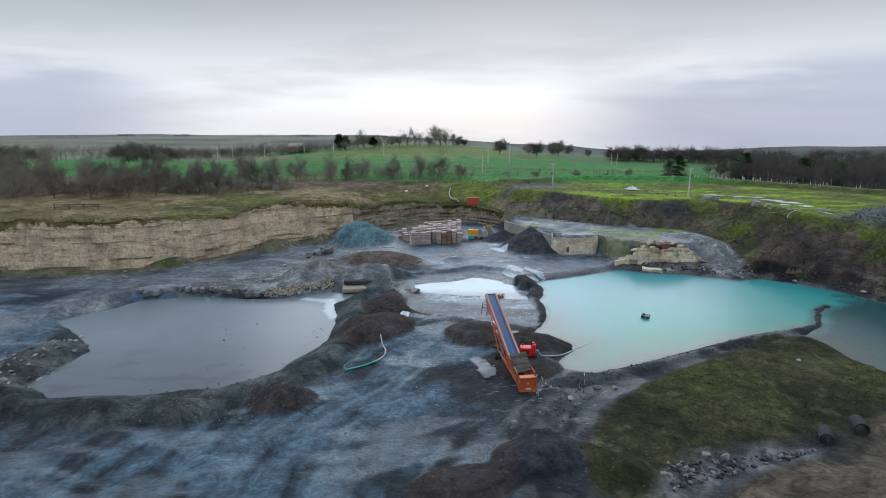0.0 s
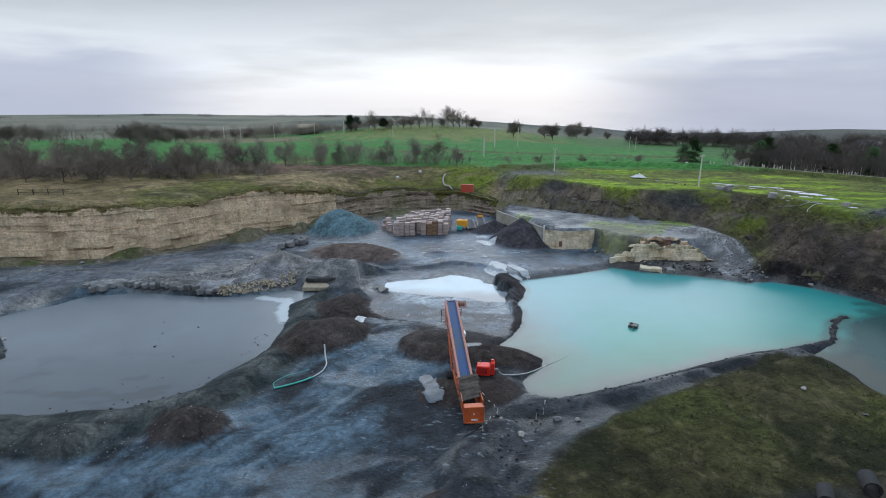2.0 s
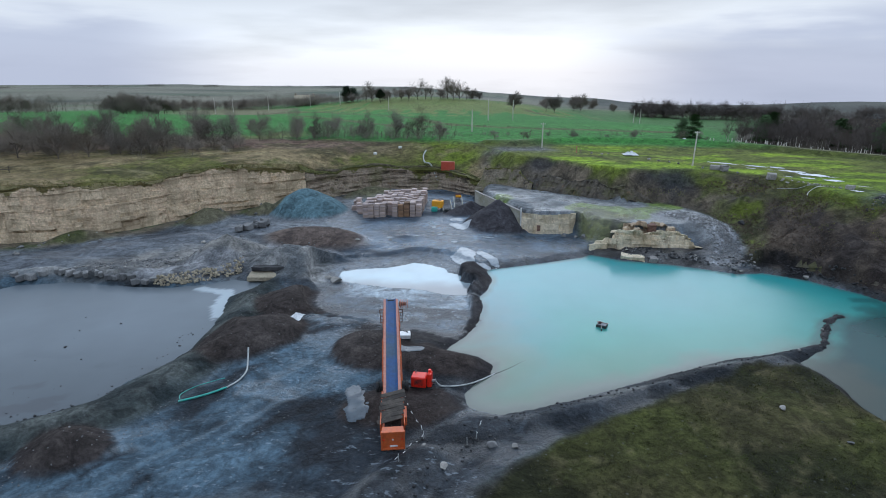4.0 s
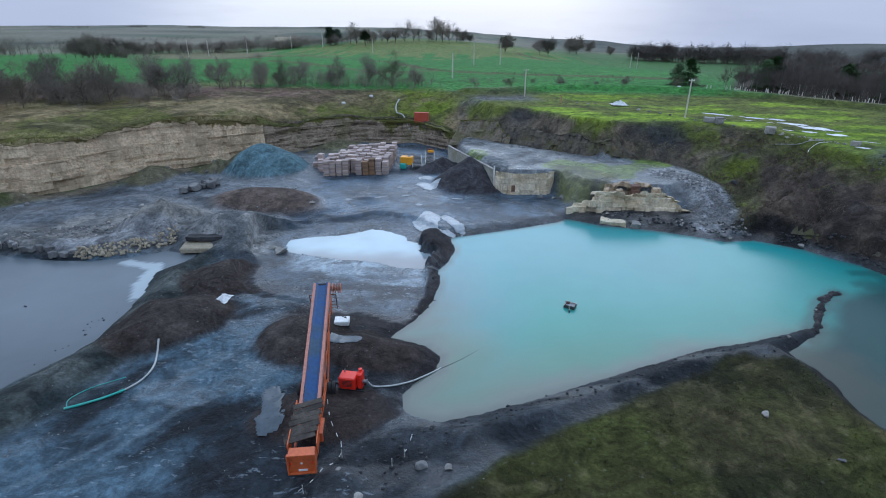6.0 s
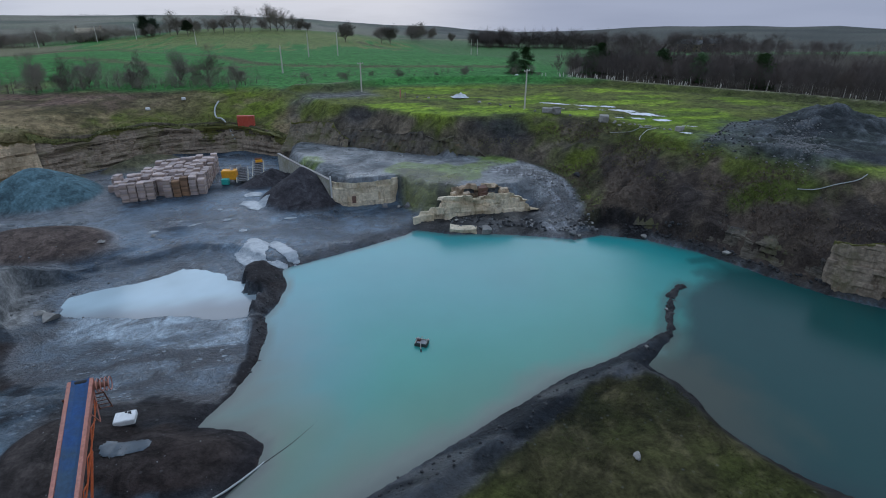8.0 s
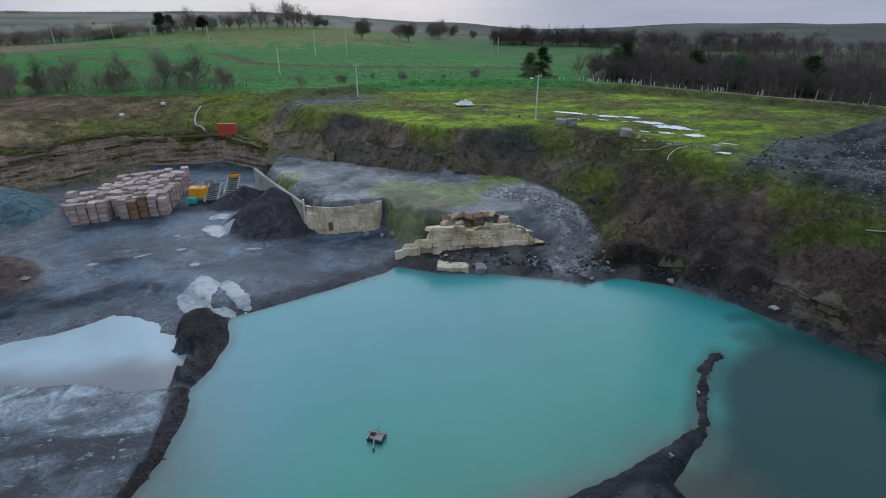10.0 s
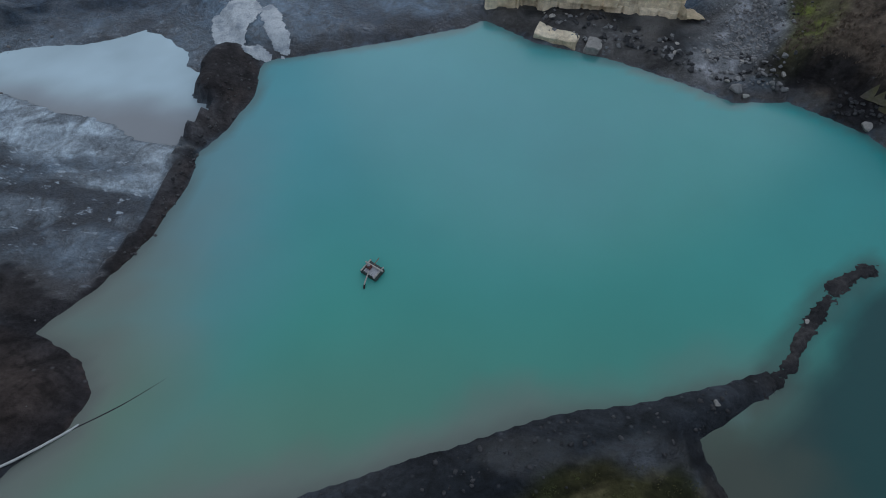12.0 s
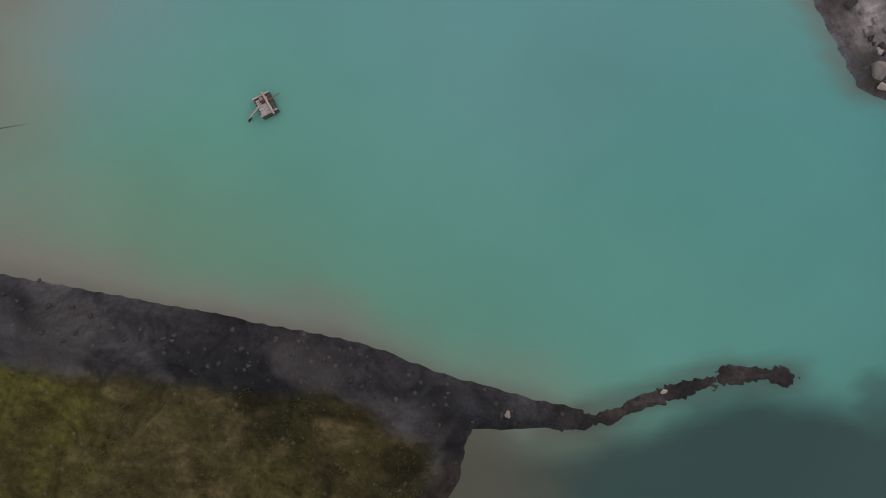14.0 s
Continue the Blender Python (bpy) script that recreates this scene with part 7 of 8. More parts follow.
# rock slab with an undercut at the grey heap
for x, y, sx, turn in ((-15.7, 92.2, 4.8, 6),):
    ob = new("stone_slab", finish(box(bmesh.new(), sx, 2.4, 0.75, None, 0.12), "stone_slab", M_YSTONE))
    ob.matrix_basis = pose(x, y, height(x, y) - 0.25, 3, 0, turn)
    tagged(ob, "buff stone slab jutting from the grey heap", "rock")
# a dark slab added as the shadow line above the buff slab
ob = new("dark_slab", rough_block(4.8, 1.6, 0.55, 41, M_DARKSTONE))
ob.matrix_basis = pose(-15.5, 93.5, height(-15.5, 93.1) + 0.25, -4, 0, 6)
tagged(ob, "dark slab standing for the shadow line above the buff ledge", "rock")


# ---- plateau ----
def pole(x, y, h, label, r=0.13, arm=True, tilt=0.0):
    root = thing("utility_pole", pose(x, y, height(x, y) - 0.1, 0, tilt, 20), label, "pole", "wooden poles over the fields")
    bm = bmesh.new()
    rod(bm, (0, 0, 0), (0, 0, h), r, 10, r * 0.65)
    part("shaft", bm, M_WOODPOLE, root)
    if arm:
        bm = bmesh.new()
        beam(bm, (-0.7, 0, h - 0.35), (0.7, 0, h - 0.35), 0.1, 0.12)
        part("cross_arm", bm, M_WOODPOLE, root)
        for s in (-0.6, 0.0, 0.6):
            bm = bmesh.new()
            rod(bm, (s, 0, h - 0.3), (s, 0, h - 0.08), 0.05)
            part("insulator", bm, M_WHITE, root)
    return root


pole(34.5, 168.4, 6.8, "pale weathered wooden pole on the plateau", 0.17)
pole(64.6, 140.2, 7.8, "weathered wooden pole on green turf", 0.17)
for x, y, h in ((22, 264, 9), (33.5, 272, 9), (15, 204, 7.5), (-156, 375, 10), (-158, 407, 10), (-148, 450, 10), (-93, 462, 10), (-43, 395, 9), (129, 414, 10), (134, 416, 10), (-120, 470, 10)):
    pole(x, y, h, "slender wooden pole standing in the green field", 0.22, False)

# standing water on the turf
PUDDLES = [(73.6, 145.4, 3.9, 0.9), (78.3, 141.4, 3.0, 1.0), (76.6, 138.6, 1.2, 0.4), (82.4, 139.4, 2.2, 1.1), (83.6, 135.2, 3.6, 1.1), (85.6, 131.2, 3.6, 1.7), (82.5, 127.8, 1.6, 0.8), (85.8, 125.4, 1.9, 1.3), (79.5, 129.5, 1.2, 0.4), (87.8, 119.6, 1.6, 0.3), (83.4, 114.6, 1.3, 0.7), (79.8, 136.6, 1.0, 0.3), (87.2, 129.2, 1.6, 0.4), (72.0, 140.0, 1.0, 0.3)]
for x, y, a, b in PUDDLES:
    ring = []
    for k in range(28):
        t = 2 * math.pi * k / 28
        q = 0.75 + 0.45 * noise.noise(Vector((math.cos(t) * 1.6 + x, math.sin(t) * 1.6 + y, 0))) + 0.55 * noise.noise(Vector((math.cos(t) * 4.5 + x, math.sin(t) * 4.5 + y, 3)))
        ring.append((a * q * math.cos(t), b * q * math.sin(t), 0))
    hi = max(height(x + p[0] * 1.0, y + p[1] * 1.0) for p in ring)
    me = mesh_of("puddle_water", ring, [tuple(range(28))], M_PUDDLE)
    at = me.color_attributes.new("tint", "FLOAT_COLOR", "POINT")
    # near-white base colour paints the reflected sky into the puddle
    at.data.foreach_set("color", [0.90, 0.94, 0.96, 1.0] * 28)
    ob = new("puddle_water", me)
    ob.matrix_basis = pose(x, y, hi + 0.03, 0, 0, -35)
    tagged(ob, "shallow puddle on green turf, sky reflection painted near white", "water", kind="structure")
# concrete lumps along the plateau's edge
for x, y, s in ((67.7, 136.9, 1.6), (69.3, 135.8, 1.8), (66.0, 138.0, 1.0), (71.5, 133.5, 1.0), (75.8, 128.2, 1.5), (77.0, 126.6, 1.2), (78.8, 121.0, 1.2), (82.3, 117.4, 1.0), (50.1, 157.7, 0.9), (46.0, 158.4, 1.2), (48.4, 157.2, 1.3), (58.0, 149.8, 1.5), (59.5, 147.4, 1.2), (61.2, 145.4, 1.1), (62.6, 143.2, 1.0)):
    set_stone(x, y, s * 0.75, PSTONES if rr.random() < 0.6 else STONES, "concrete_lump", "grey lump of broken concrete on green turf", "lumps along the plateau edge", 1.1)


for x, y, sx, sy, sz, turn in ((68.0, 136.6, 2.0, 1.2, 1.0, -30), (69.4, 135.4, 1.3, 1.1, 1.3, 12), (75.7, 128.3, 1.6, 1.4, 1.3, -20), (83.4, 116.6, 1.3, 1.0, 0.8, 25)):
    ob = new("concrete_block", rough_block(sx, sy, sz, int(x), M_PALESTONE))
    ob.matrix_basis = pose(x, y, height(x, y) - 0.1, 0, 0, turn)
    tagged(ob, "squared pale concrete block on the edge of the turf", "block", "concrete blocks on the plateau")
for k in range(22):
    set_stone(76.6 + 0.24 * k + rr.uniform(-0.3, 0.3), 127.0 - 0.42 * k + rr.uniform(-0.5, 0.5), rr.uniform(0.3, 0.8), PSTONES, "concrete_lump", "grey lump of broken concrete on green turf", "lumps along the plateau edge")


def marker_post(x, y, h, label, mat):
    ob = new("marker_post", finish(rod(bmesh.new(), (0, 0, -0.1), (0, 0, h), 0.12, 8), "marker_post", mat))
    ob.matrix_basis = pose(x, y, height(x, y))
    return tagged(ob, label, "post")


marker_post(42.3, 159.1, 1.8, "rust-coloured post on the plateau edge", M_REDPINK)
marker_post(43.4, 159.0, 1.2, "pale short post on the plateau edge", M_YSTONE)
for x, y in ((-5.1, 169.8), (-11.2, 163.9), (77.0, 179.6)):
    ob = new("feed_tub", finish(box(bmesh.new(), 0.9, 0.7, 0.6, None, 0.12), "feed_tub", M_WHITE))
    ob.matrix_basis = pose(x, y, height(x, y) - 0.05, 0, 0, 20)
    tagged(ob, "small white tub on rough grass", "tub")


def timber_frame():
    x, y = -83.5, 121.0
    root = thing("timber_rail", pose(x, y, height(x, y), 0, 0, 4), "low weathered timber rail on the grassy rim", "rail")
    for k in range(4):
        bm = bmesh.new()
        rod(bm, (-5 + 3.2 * k, 0, -0.2), (-5 + 3.2 * k, 0, 1.3), 0.09)
        part("post", bm, M_BOARD, root)
    for z in (0.6, 1.1):
        bm = bmesh.new()
        beam(bm, (-5.2, 0.1, z), (5.0, 0.1, z), 0.05, 0.12)
        part("bar", bm, M_BOARD, root)


timber_frame()

# pale tree guards along the edge of the wood
GUARD = finish(rod(bmesh.new(), (0, 0, -0.1), (0, 0, 1.15), 0.10, 8, 0.085), "tree_guard", M_WOODPOLE)
for k in range(64):
    x = rr.uniform(82, 158) if k < 30 else rr.choice((91.0, 96.5, 101.0, 106.0, 113.0)) + rr.gauss(0, 1.6)
    y = float(np.interp(x, [p[0] for p in LANE_LINE], [p[1] for p in LANE_LINE])) + 2.0 + rr.uniform(0, 3.5)
    ob = new("tree_guard", GUARD)
    ob.matrix_basis = pose(x, y, height(x, y), rr.uniform(-4, 4), rr.uniform(-4, 4)) @ Matrix.Scale(rr.uniform(0.7, 1.3), 4)
    tagged(ob, "short pale plastic tree guard at the edge of the wood", "tree guard", "tree guards along the wood")


def farmhouse(x, y, turn, label, wall, roof):
    root = thing("farmhouse", pose(x, y, height(x, y) - 0.4, 0, 0, turn), label, "house")
    bm = bmesh.new()
    box(bm, 17, 8, 6, None, 0.05)
    part("wall", bm, wall, root)
    bm = bmesh.new()
    v = [bm.verts.new(p) for p in ((-8.8, -4.4, 5.9), (8.8, -4.4, 5.9), (8.8, 4.4, 5.9), (-8.8, 4.4, 5.9), (-8.8, 0, 9.2), (8.8, 0, 9.2))]
    for f in ((0, 1, 5, 4), (2, 3, 4, 5), (0, 4, 3), (1, 2, 5), (0, 3, 2, 1)):
        bm.faces.new([v[i] for i in f])
    part("roof", bm, roof, root)
    for cx in (-8, 8):
        bm = bmesh.new()
        box(bm, 1.0, 1.0, 2.2, pose(cx * 0.95, 0, 8.4), 0.04)
        part("chimney", bm, wall, root)
    for k in range(4):
        for z in (1.0, 3.7):
            bm = bmesh.new()
            box(bm, 0.8, 0.14, 1.1, pose(-6.0 + 4.0 * k, -4.03, z), 0.02)
            part("window", bm, M_BLACK, root)


farmhouse(-132, 495, 12, "distant dull stone farmhouse among bare trees", M_ROCKDULL, M_YSTONE)
for x, y, turn in ((318, 417, -30), (296, 411, -42), (352, 440, -25)):
    farmhouse(x, y, turn, "distant grey-roofed farm building beyond the wood", M_ROCKDULL, M_STONE)


# ---- trees ----
def limbs(seed, h, spread, first, splits, depth, droop=0.0):
    """Branches of a bare tree: (start, end, r0, r1, level)."""
    r = random.Random(seed)
    out = []

    def grow(p, d, length, rad, level):
        q = p + d * length
        bend = Vector((r.uniform(-1, 1), r.uniform(-1, 1), r.uniform(-0.2, 0.6))) * length * (0.10 if level else 0.03)
        mid = p.lerp(q, 0.5) + bend
        out.append((p, mid, rad, rad * 0.8, level))
        out.append((mid, q, rad * 0.8, rad * 0.6, level))
        if level >= depth:
            return
        n = splits[min(level, len(splits) - 1)]
        for k in range(n):
            u = r.uniform(0.35 if level else 0.15, 1.0) if k else 1.0
            start = p.lerp(mid, u * 2) if u < 0.5 else mid.lerp(q, u * 2 - 1)
            side = Vector((r.gauss(0, 1), r.gauss(0, 1), r.gauss(0, 0.6))).normalized()
            nd = (d * (1 - spread) * (1.0 if level or k == 0 else 0.55) + side * spread + Vector((0, 0, 0.18 - droop))).normalized()
            grow(start, nd, length * r.uniform(0.55, 0.82), rad * (0.62 if k else 0.72), level + 1)

    grow(Vector((0, 0, 0)), Vector((r.uniform(-0.05, 0.05), r.uniform(-0.05, 0.05), 1)).normalized(), h * first, h * 0.016, 0)
    top = max(q.z for _, q, _, _, _ in out)
    s = h / top
    return [(a * s, b * s, r0, r1, lv) for a, b, r0, r1, lv in out]


def branch_mesh(name, segs, mat, sides, thin):
    V, F = [], []
    for a, b, r0, r1, lv in segs:
        d = (b - a).normalized()
        u = d.orthogonal().normalized()
        v = d.cross(u)
        base = len(V)
        if lv >= thin:
            w = max(r0 * 0.8, 0.02)
            V += [a - u * w, a + u * w, b + v * w * 0.8]
            F.append((base, base + 1, base + 2))
            continue
        for p, rad in ((a, r0), (b, r1)):
            V += [p + rad * (math.cos(2 * math.pi * k / sides) * u + math.sin(2 * math.pi * k / sides) * v) for k in range(sides)]
        for k in range(sides):
            F.append((base + k, base + (k + 1) % sides, base + sides + (k + 1) % sides, base + sides + k))
    return mesh_of(name, V, F, mat)


def bare_tree(seed, h, spread, first, splits, depth, label, name="bare_tree", thin=3, twig=1.0):
    segs = [(a, b, r0 * (twig if lv > 2 else 1), r1 * (twig if lv > 2 else 1), lv) for a, b, r0, r1, lv in limbs(seed, h, spread, first, splits, depth)]
    root = thing(name, pose(0, 0, -500), label, "tree")
    part("trunk", branch_mesh("trunk", [s for s in segs if s[4] < 2], M_BARK, 6, 9), None, root)
    part("crown", branch_mesh("crown", [s for s in segs if s[4] >= 2], M_TWIG, 3, thin), None, root)
    return root


def place(kind, x, y, s, group, label="", sink=0.15):
    ob = copy_thing(kind, pose(x, y, height(x, y) - sink, 0, 0, rr.uniform(0, 360)))
    ob.scale = (s * rr.uniform(0.9, 1.1), s * rr.uniform(0.9, 1.1), s)
    return tagged(ob, label, group=group)


BROAD = [bare_tree(300 + k, 10.0, 0.55, 0.34, (10, 6, 5, 4, 4), 5, "bare broad-crowned winter tree at the field edge") for k in range(4)]
TALL = [bare_tree(320 + k, 13.0, 0.45, 0.48, (9, 5, 4, 4, 3), 5, "tall bare winter tree on the green hill", twig=1.5) for k in range(3)]
ROUND = [bare_tree(330 + k, 10.0, 0.60, 0.26, (12, 7, 5, 5, 3), 5, "dense round-crowned bare tree standing in a field", twig=2.2) for k in range(3)]
BUSH = [bare_tree(340 + k, 5.0, 0.62, 0.25, (8, 5, 4, 3, 2), 5, "bare brown thorn bush above the quarry rim", "thorn_bush") for k in range(4)]

# scrub along the rim
for x, y, s in [(-100, 137, 1.0), (-92, 139, 0.9), (-82, 139, 1.05), (-76, 141, 0.95), (-72, 147, 0.85), (-68, 149, 0.9), (-65, 154, 0.95), (-61, 165, 1.05), (-57, 166, 0.8), (-54, 168, 0.85), (-88, 146, 1.0), (-97, 150, 1.0), (-107, 146, 1.1), (-112, 140, 1.0), (-120, 150, 1.1), (-80, 156, 0.9), (-74, 162, 0.8),
                (-37.5, 178.5, 0.80), (-32.6, 180, 0.75), (-27.4, 181, 0.72), (-17.0, 182.6, 0.80), (-8.0, 183.2, 0.75), (-1.6, 182.6, 0.82), (5.6, 177.4, 0.6), (-130, 165, 1.1), (-105, 165, 0.9), (-92, 170, 0.9), (-66, 174, 0.8), (-48, 176, 0.7)]:
    place(rr.choice(BROAD), x, y, s * rr.uniform(0.92, 1.08), "scrub trees above the rim", "bare winter tree in the scrub above the rim").scale.z *= rr.uniform(1.12, 1.4)
for k in range(84):
    x = rr.uniform(-135, -46) if k < 96 else rr.uniform(-46, 22)
    y = (146 + 0.2 * (x + 100) + rr.uniform(-8, 20)) if x < -46 else rr.uniform(170, 181)
    place(rr.choice(BUSH), x, y, rr.uniform(0.45, 0.95) * (0.8 if x > -46 else 1.0), "thorn bushes above the rim")
for k in range(16):
    x = rr.uniform(20, 90)
    place(rr.choice(BUSH), x, float(np.interp(x, [p[0] for p in LANE_LINE], [p[1] for p in LANE_LINE])) + rr.uniform(3, 14), rr.uniform(0.2, 0.8), "thorn bushes along the lane", "bare thorn bush behind the grassy lane bank")
# the knoll
for x, y, s, kind in ((-74, 474, 1.25, 1), (-68, 468, 1.35, 1), (-63, 476, 1.2, 2), (-58, 472, 0.9, 1), (-44, 470, 1.15, 2), (-37, 464, 1.25, 1), (-31, 476, 1.2, 1), (-25, 482, 1.4, 1), (-20, 478, 1.05, 1), (-13, 488, 1.0, 2),
                      (-7, 492, 1.55, 1), (-2, 490, 1.35, 1), (3, 496, 1.2, 1), (9, 498, 1.0, 1), (15, 503, 1.05, 2), (20, 506, 0.9, 2), (-50, 482, 0.8, 1), (-40, 486, 0.9, 2)):
    place(rr.choice(TALL if kind == 1 else ROUND), x, y, s, "bare trees on the knoll", "tall bare winter tree on the grassy knoll")
for x, y, s in ((45, 430, 1.45), (72, 452, 1.35), (78, 450, 1.5), (110, 545, 1.55), (117, 548, 1.7), (128, 600, 1.4), (142, 610, 1.3), (150, 560, 0.9), (160, 470, 0.5)):
    place(rr.choice(ROUND), x, y, s, "field trees beyond the knoll", "dark round bare tree standing in the green field")
for x, y, s in ((-202, 342, 1.2), (-198, 346, 1.4), (-193, 341, 1.5), (-189, 347, 1.4), (-184, 350, 1.2), (-208, 345, 1.1), (-180, 356, 1.1), (-176, 360, 1.0), (-277, 350, 1.2), (-290, 356, 1.3), (-300, 350, 1.2), (-268, 352, 1.1), (-284, 346, 1.0)):
    place(rr.choice(ROUND), x, y, s, "clump of trees in the western field", "dark bare tree in a clump by the western field")
for k in range(16):
    x = rr.choice((-228, -205, -180, -160, -148, -120, -104, -60)) + rr.gauss(0, 7)
    place(rr.choice(ROUND + TALL), x + rr.uniform(-2, 2), 478 - 0.22 * abs(x + 120) + rr.uniform(-6, 18), rr.uniform(0.55, 1.0), "trees along the far lane", "bare tree along the far lane")


# evergreen at the corner of the wood
def evergreen(seed, h, label, low=0.03):
    r = random.Random(seed)
    root = thing("evergreen_tree", pose(0, 0, -500), label, "tree")
    part("trunk", rod(bmesh.new(), (0, 0, 0), (0, 0, h * 0.9), h * 0.022, 8, h * 0.004), M_BARK, root)
    V, F = [], []
    clumps = []
    for k in range(70):
        t = r.random() ** 0.9
        z = h * (low + (1 - low) * t)
        rad = h * 0.40 * max(0.0, 1 - (1.35 * t - 0.35) ** 2) ** 0.7 * r.random() ** 0.6 * (0.8 + 0.4 * noise.noise(Vector((z * 0.9, seed, 0))))
        a = r.uniform(0, 2 * math.pi)
        clumps.append((Vector((math.cos(a) * rad, math.sin(a) * rad, z - rad * 0.25)), h * r.uniform(0.035, 0.075)))
    for k in range(5200):
        c, g = r.choice(clumps)
        p = c + Vector((r.gauss(0, g * 1.3), r.gauss(0, g * 1.3), r.gauss(0, g * 0.6)))
        a = r.uniform(0, 2 * math.pi)
        d = Vector((math.cos(a), math.sin(a), r.uniform(-0.5, 0.3))).normalized()
        u = d.orthogonal().normalized()
        s = r.uniform(0.14, 0.34)
        b = len(V)
        V += [p - u * s * 0.5, p + u * s * 0.5, p + d * s * 1.4]
        F.append((b, b + 1, b + 2))
    part("crown", mesh_of("crown", V, F, M_NEEDLE if low < 0.2 else M_PINE), None, root)
    return root


EVER = [evergreen(400, 7.5, "dark green conifer at the corner of the wood"), evergreen(401, 7.5, "dark flat-topped pine with a bare lower trunk", 0.5)]
for x, y, s, kind in ((79.5, 189, 0.80, 0), (83.5, 190.5, 0.95, 0), (101, 184, 1.0, 0), (104.5, 186, 1.1, 0), (-91, 478, 1.75, 1), (-86, 481, 1.5, 1), (-58, 452, 1.3, 1), (124, 168, 1.0, 0), (133, 156, 1.1, 0), (118, 176, 1.0, 0)):
    place(EVER[kind], x, y, s, "conifers by the wood")
for k, (x, y, s) in enumerate(((-141, 484, 0.9), (-136, 481, 0.7), (-127, 483, 0.85), (-122, 487, 1.0))):
    place(BROAD[k], x, y, s, "bare trees by the farmhouse")


# the wood: too many stems to count
def wood(name, label, spots, heights, seed, splits, mat_t, mat_c, spread=0.50, first=0.24, stem=1.0, twig=0.5):
    kinds = []
    for k in range(4):
        segs = limbs(seed + k, 12.0, spread, first, splits, 3)
        t = arrays(branch_mesh("t", [(a, b, r0 * stem, r1 * stem, lv) for a, b, r0, r1, lv in segs if lv < 1], mat_t, 5, 9))
        c = arrays(branch_mesh("c", [(a, b, r0 * twig + 0.012, r1, lv) for a, b, r0, r1, lv in segs if lv >= 1], mat_c, 3, 1))
        kinds.append((t, c))
    stems, crowns = [], []
    for x, y in spots:
        t, c = rr.choice(kinds)
        m = pose(x, y, height(x, y) - 0.2, rr.uniform(-3, 3), rr.uniform(-3, 3), rr.uniform(0, 360)) @ Matrix.Scale(rr.uniform(*heights) / 12.0, 4)
        stems.append((*t, m))
        crowns.append((*c, m))
    root = thing(name, pose(0, 0, 0), label, "wood")
    tagged(root, kind="stuff")
    tagged(part("trunks", joined("trunks", mat_t, stems), None, root), kind="stuff")
    tagged(part("crowns", joined("crowns", mat_c, crowns), None, root), kind="stuff")


def spots_behind(line, depth, step, jitter):
    out = []
    for (ax, ay), (bx, by) in zip(line, line[1:]):
        n = max(1, int(math.hypot(bx - ax, by - ay) / step))
        nx, ny = -(by - ay), bx - ax
        k = math.hypot(nx, ny)
        for i in range(n):
            for d in np.arange(0, depth, step):
                u = i / n
                out.append((ax + (bx - ax) * u + nx / k * d + rr.uniform(-jitter, jitter), ay + (by - ay) * u + ny / k * d + rr.uniform(-jitter, jitter)))
    return out


edge = [(p[0] + 4, p[1] + 6) for p in LANE_LINE if p[0] >= 96]
edge = [(93, 186)] + edge
wood("birch_wood", "dense bare birch and alder wood beyond the plateau lane", spots_behind(edge, 30, 2.3, 1.1), (5.2, 7.8), 500, (14, 8, 5), M_PALEBARK, M_DARKTWIG, 0.40, 0.66, 0.45, 0.22)
wood("birch_edge", "slender white-stemmed birches along the edge of the wood", spots_behind(edge, 3.0, 4.6, 1.6), (5.0, 8.2), 510, (9, 6, 4), M_WHITEBARK, M_DARKTWIG, 0.36, 0.78, 0.75, 0.2)
wood("far_wood", "dark bare woodland stretching into the valley", spots_behind([(120, 222), (140, 205), (172, 168), (200, 120)], 130, 6.0, 3.0), (5, 8), 520, (10, 6, 4), M_BARK, M_DARKTWIG, 0.45, 0.4, 0.7, 0.4)
wood("hill_wood", "dark rounded belt of bare woodland on the far slope", [near_line([(158, 500), (178, 486), (205, 476), (232, 470)], 6) for _ in range(110)] + [near_line([(232, 470), (262, 440), (300, 420), (330, 380)], 10) for _ in range(120)], (11, 17), 540, (12, 8, 5), M_BARK, M_DARKTWIG, 0.60, 0.14, 1.0, 0.75)
wood("west_wood", "distant belts of bare trees across the western valley", [near_line([(-640, 640), (-520, 680), (-420, 700)], 22) for _ in range(90)] + [near_line([(-250, 660), (-180, 690)], 22) for _ in range(50)] + [near_line([(-560, 980), (-300, 1050), (-80, 1000)], 40) for _ in range(120)] + [near_line([(-360, 420), (-300, 400), (-255, 470)], 10) for _ in range(60)], (9, 15), 560, (6, 5, 3), M_BARK, M_TWIG)
wood("valley_wood", "distant belts of woodland down the eastern valley", [near_line([(330, 700), (520, 620), (700, 480), (760, 300)], 40) for _ in range(260)] + [near_line([(420, 1100), (800, 1000), (1100, 700)], 60) for _ in range(220)], (10, 16), 580, (6, 5, 3), M_BARK, M_TWIG)
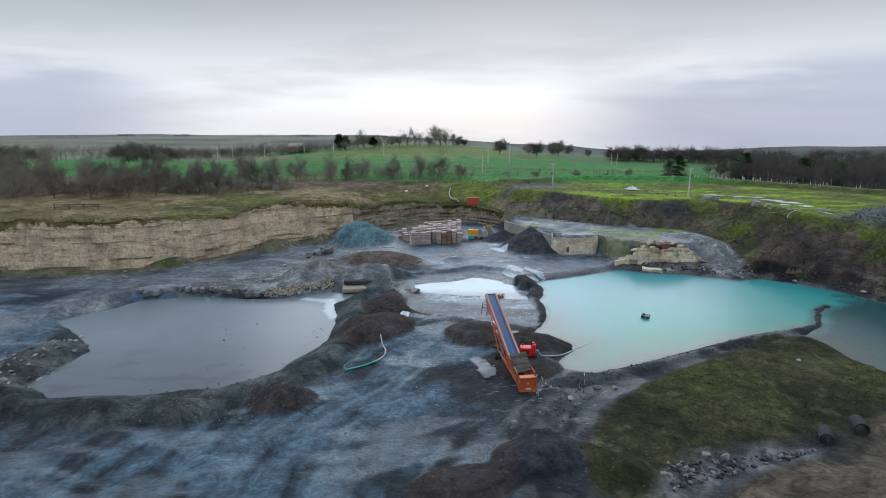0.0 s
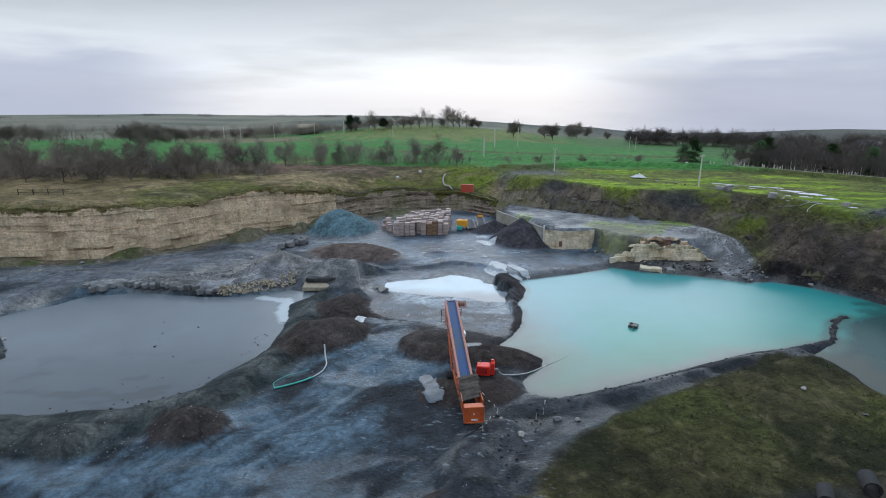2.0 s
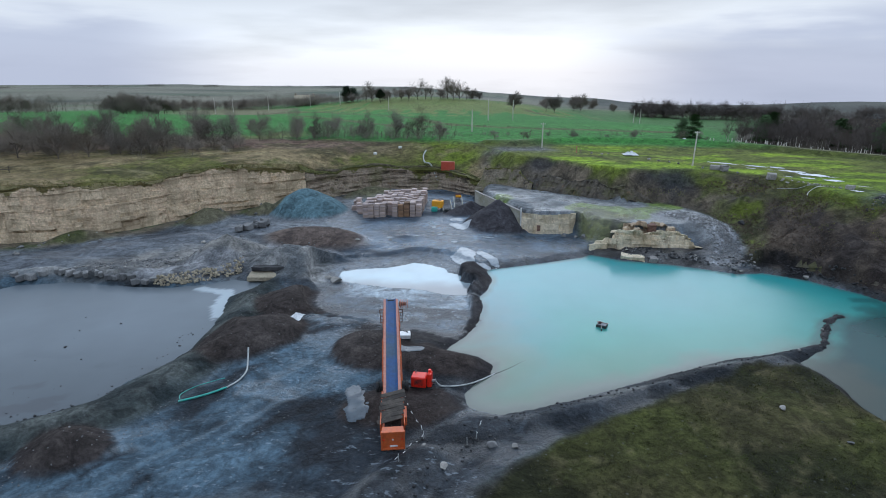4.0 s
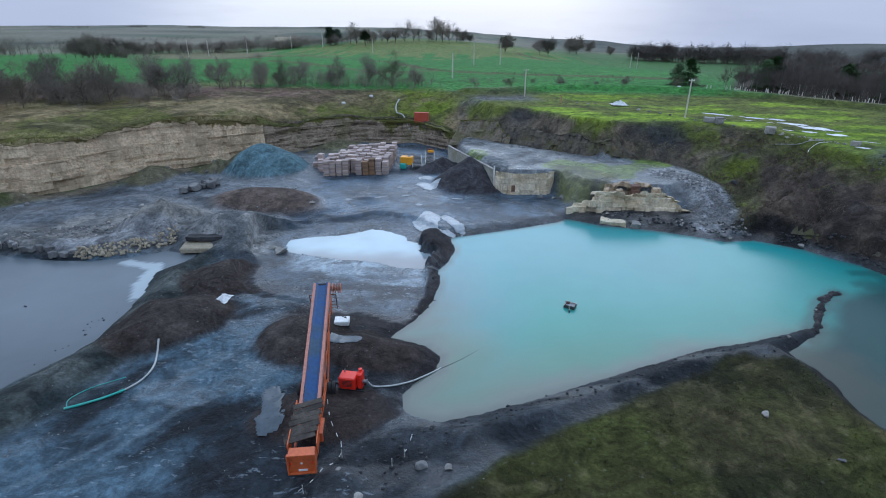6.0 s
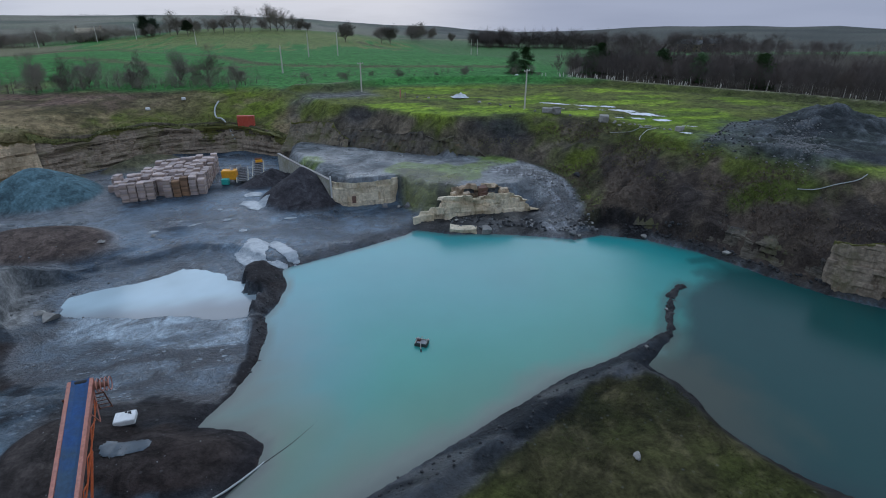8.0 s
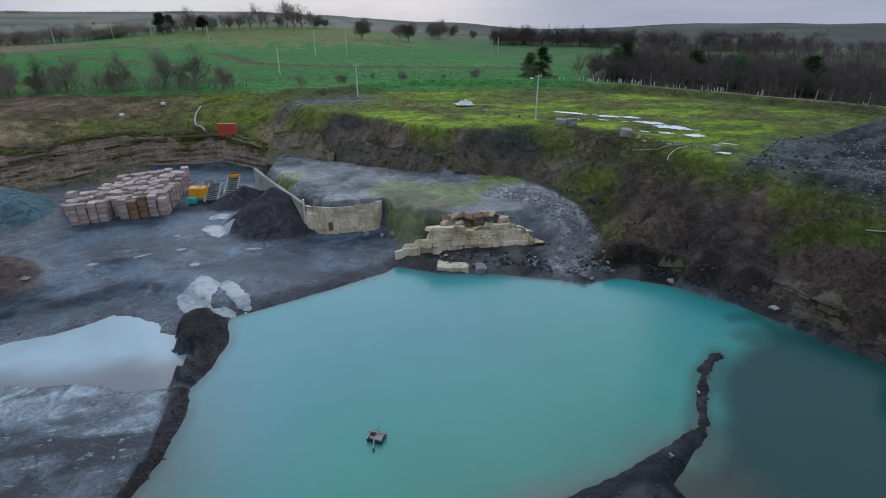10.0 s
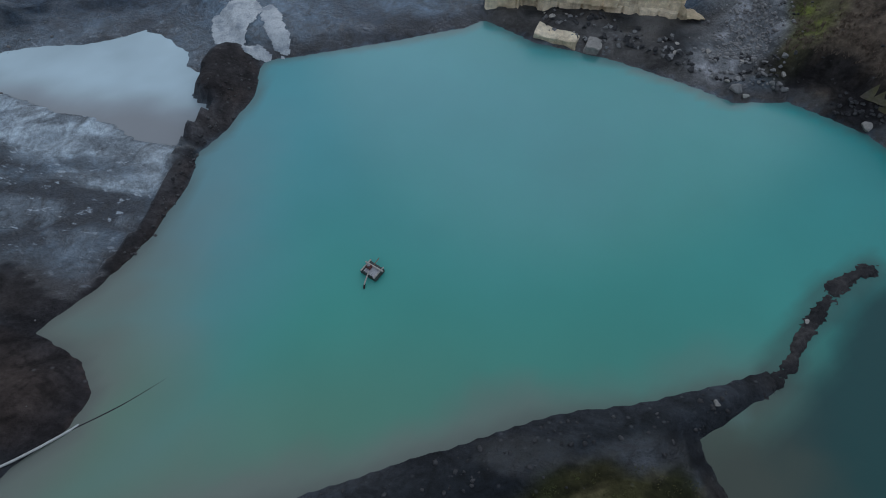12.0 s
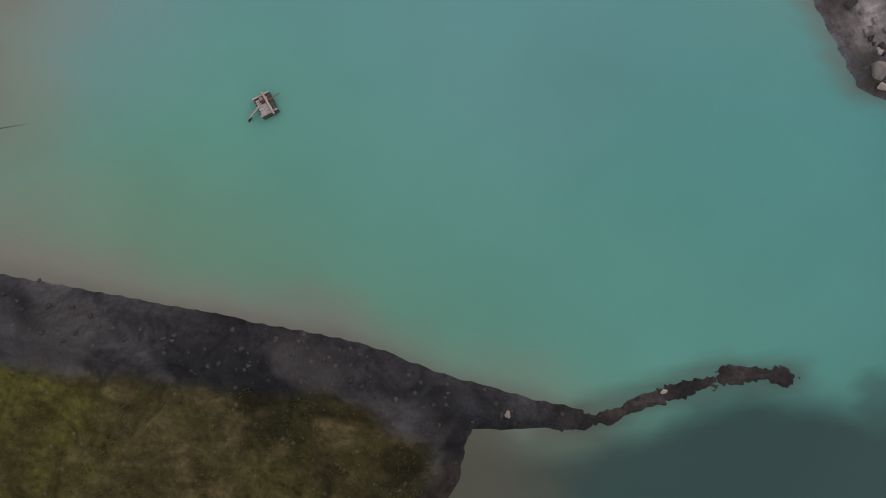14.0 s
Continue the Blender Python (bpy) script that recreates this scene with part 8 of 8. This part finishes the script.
wood("moor_wood", "small dark woods and shelter belts on the far grey moor", [near_line(line, 14) for line in ([(-900, 1250), (-700, 1330)], [(-560, 1500), (-380, 1540)], [(-1300, 1700), (-1000, 1850)], [(-150, 1450), (60, 1480)], [(-1600, 2300), (-1150, 2450)], [(-800, 2100), (-500, 2150)], [(-200, 2300), (150, 2320)], [(-1050, 900), (-860, 1000)], [(300, 1700), (620, 1620)], [(900, 1500), (1250, 1300)], [(1500, 2000), (2000, 1500)]) for _ in range(46)], (11, 18), 570, (6, 5, 3), M_BARK, M_BARK, 0.6, 0.25, 1.0, 0.9)
wood("lane_trees", "dark belt of bare trees along the far lane", [near_line([(-250, 440), (-200, 462), (-150, 480), (-70, 495)], 7) for _ in range(270)] + [(rr.gauss(-192, 9), rr.gauss(347, 6)) for _ in range(46)] + [(rr.gauss(-285, 16), rr.gauss(352, 6)) for _ in range(40)], (6, 11), 590, (11, 7, 5), M_BARK, M_TWIG, 0.55, 0.36, 1.0, 0.6)
wood("skyline_wood", "thin dark plantations along the skyline of the moor", [near_line([(x * 4130 / math.hypot(x, y), y * 4130 / math.hypot(x, y)) for x, y in line], 16) for line in ([(-2500, 2750), (-2400, 2800)], [(-2150, 2900), (-1950, 2960)], [(-1780, 3000), (-1700, 3020)], [(-1500, 3080), (-1420, 3090)], [(-1250, 3150), (-980, 3200)], [(-860, 3230), (-760, 3240)], [(-420, 3300), (-330, 3300)], [(-2500, 1900), (-2200, 2000)]) for _ in range(70)], (14, 20), 593, (5, 4), M_BARK, M_BARK, 0.6, 0.3, 1.0, 1.0)
wood("scrub_belt", "tangled brown scrub above the western rim", [(x, 150 + 0.22 * (x + 100) + rr.gauss(4, 7)) for x in [rr.uniform(-140, -50) for _ in range(400)]] + [near_line([(-48, 178), (-30, 181), (-18, 183), (-5, 183), (8, 180)], 2.6) for _ in range(150)], (1.6, 5.6), 597, (10, 6, 3), M_BARK, M_TWIG, 0.55, 0.28)
# field hedges
for name, label, line, n, hs in [("field_hedge", "dark hedge curving between the green fields", HEDGE_A, 520, (0.5, 1.3)), ("far_hedge", "thin hedge along the far field", HEDGE_B, 260, (0.5, 1.2)),
                                 ("rim_hedge", "straggling hedge above the quarry rim", [(-60, 184), (-20, 187), (20, 190), (70, 196)], 300, (0.6, 2.0))]:
    wood(name, label, [near_line(line, 0.8) for _ in range(n)], hs, 600 + n, (6, 5, 3), M_BARK, M_TWIG)

for root in BROAD + TALL + ROUND + BUSH + EVER:
    for o in list(root.children):
        bpy.data.objects.remove(o)
    bpy.data.objects.remove(root)
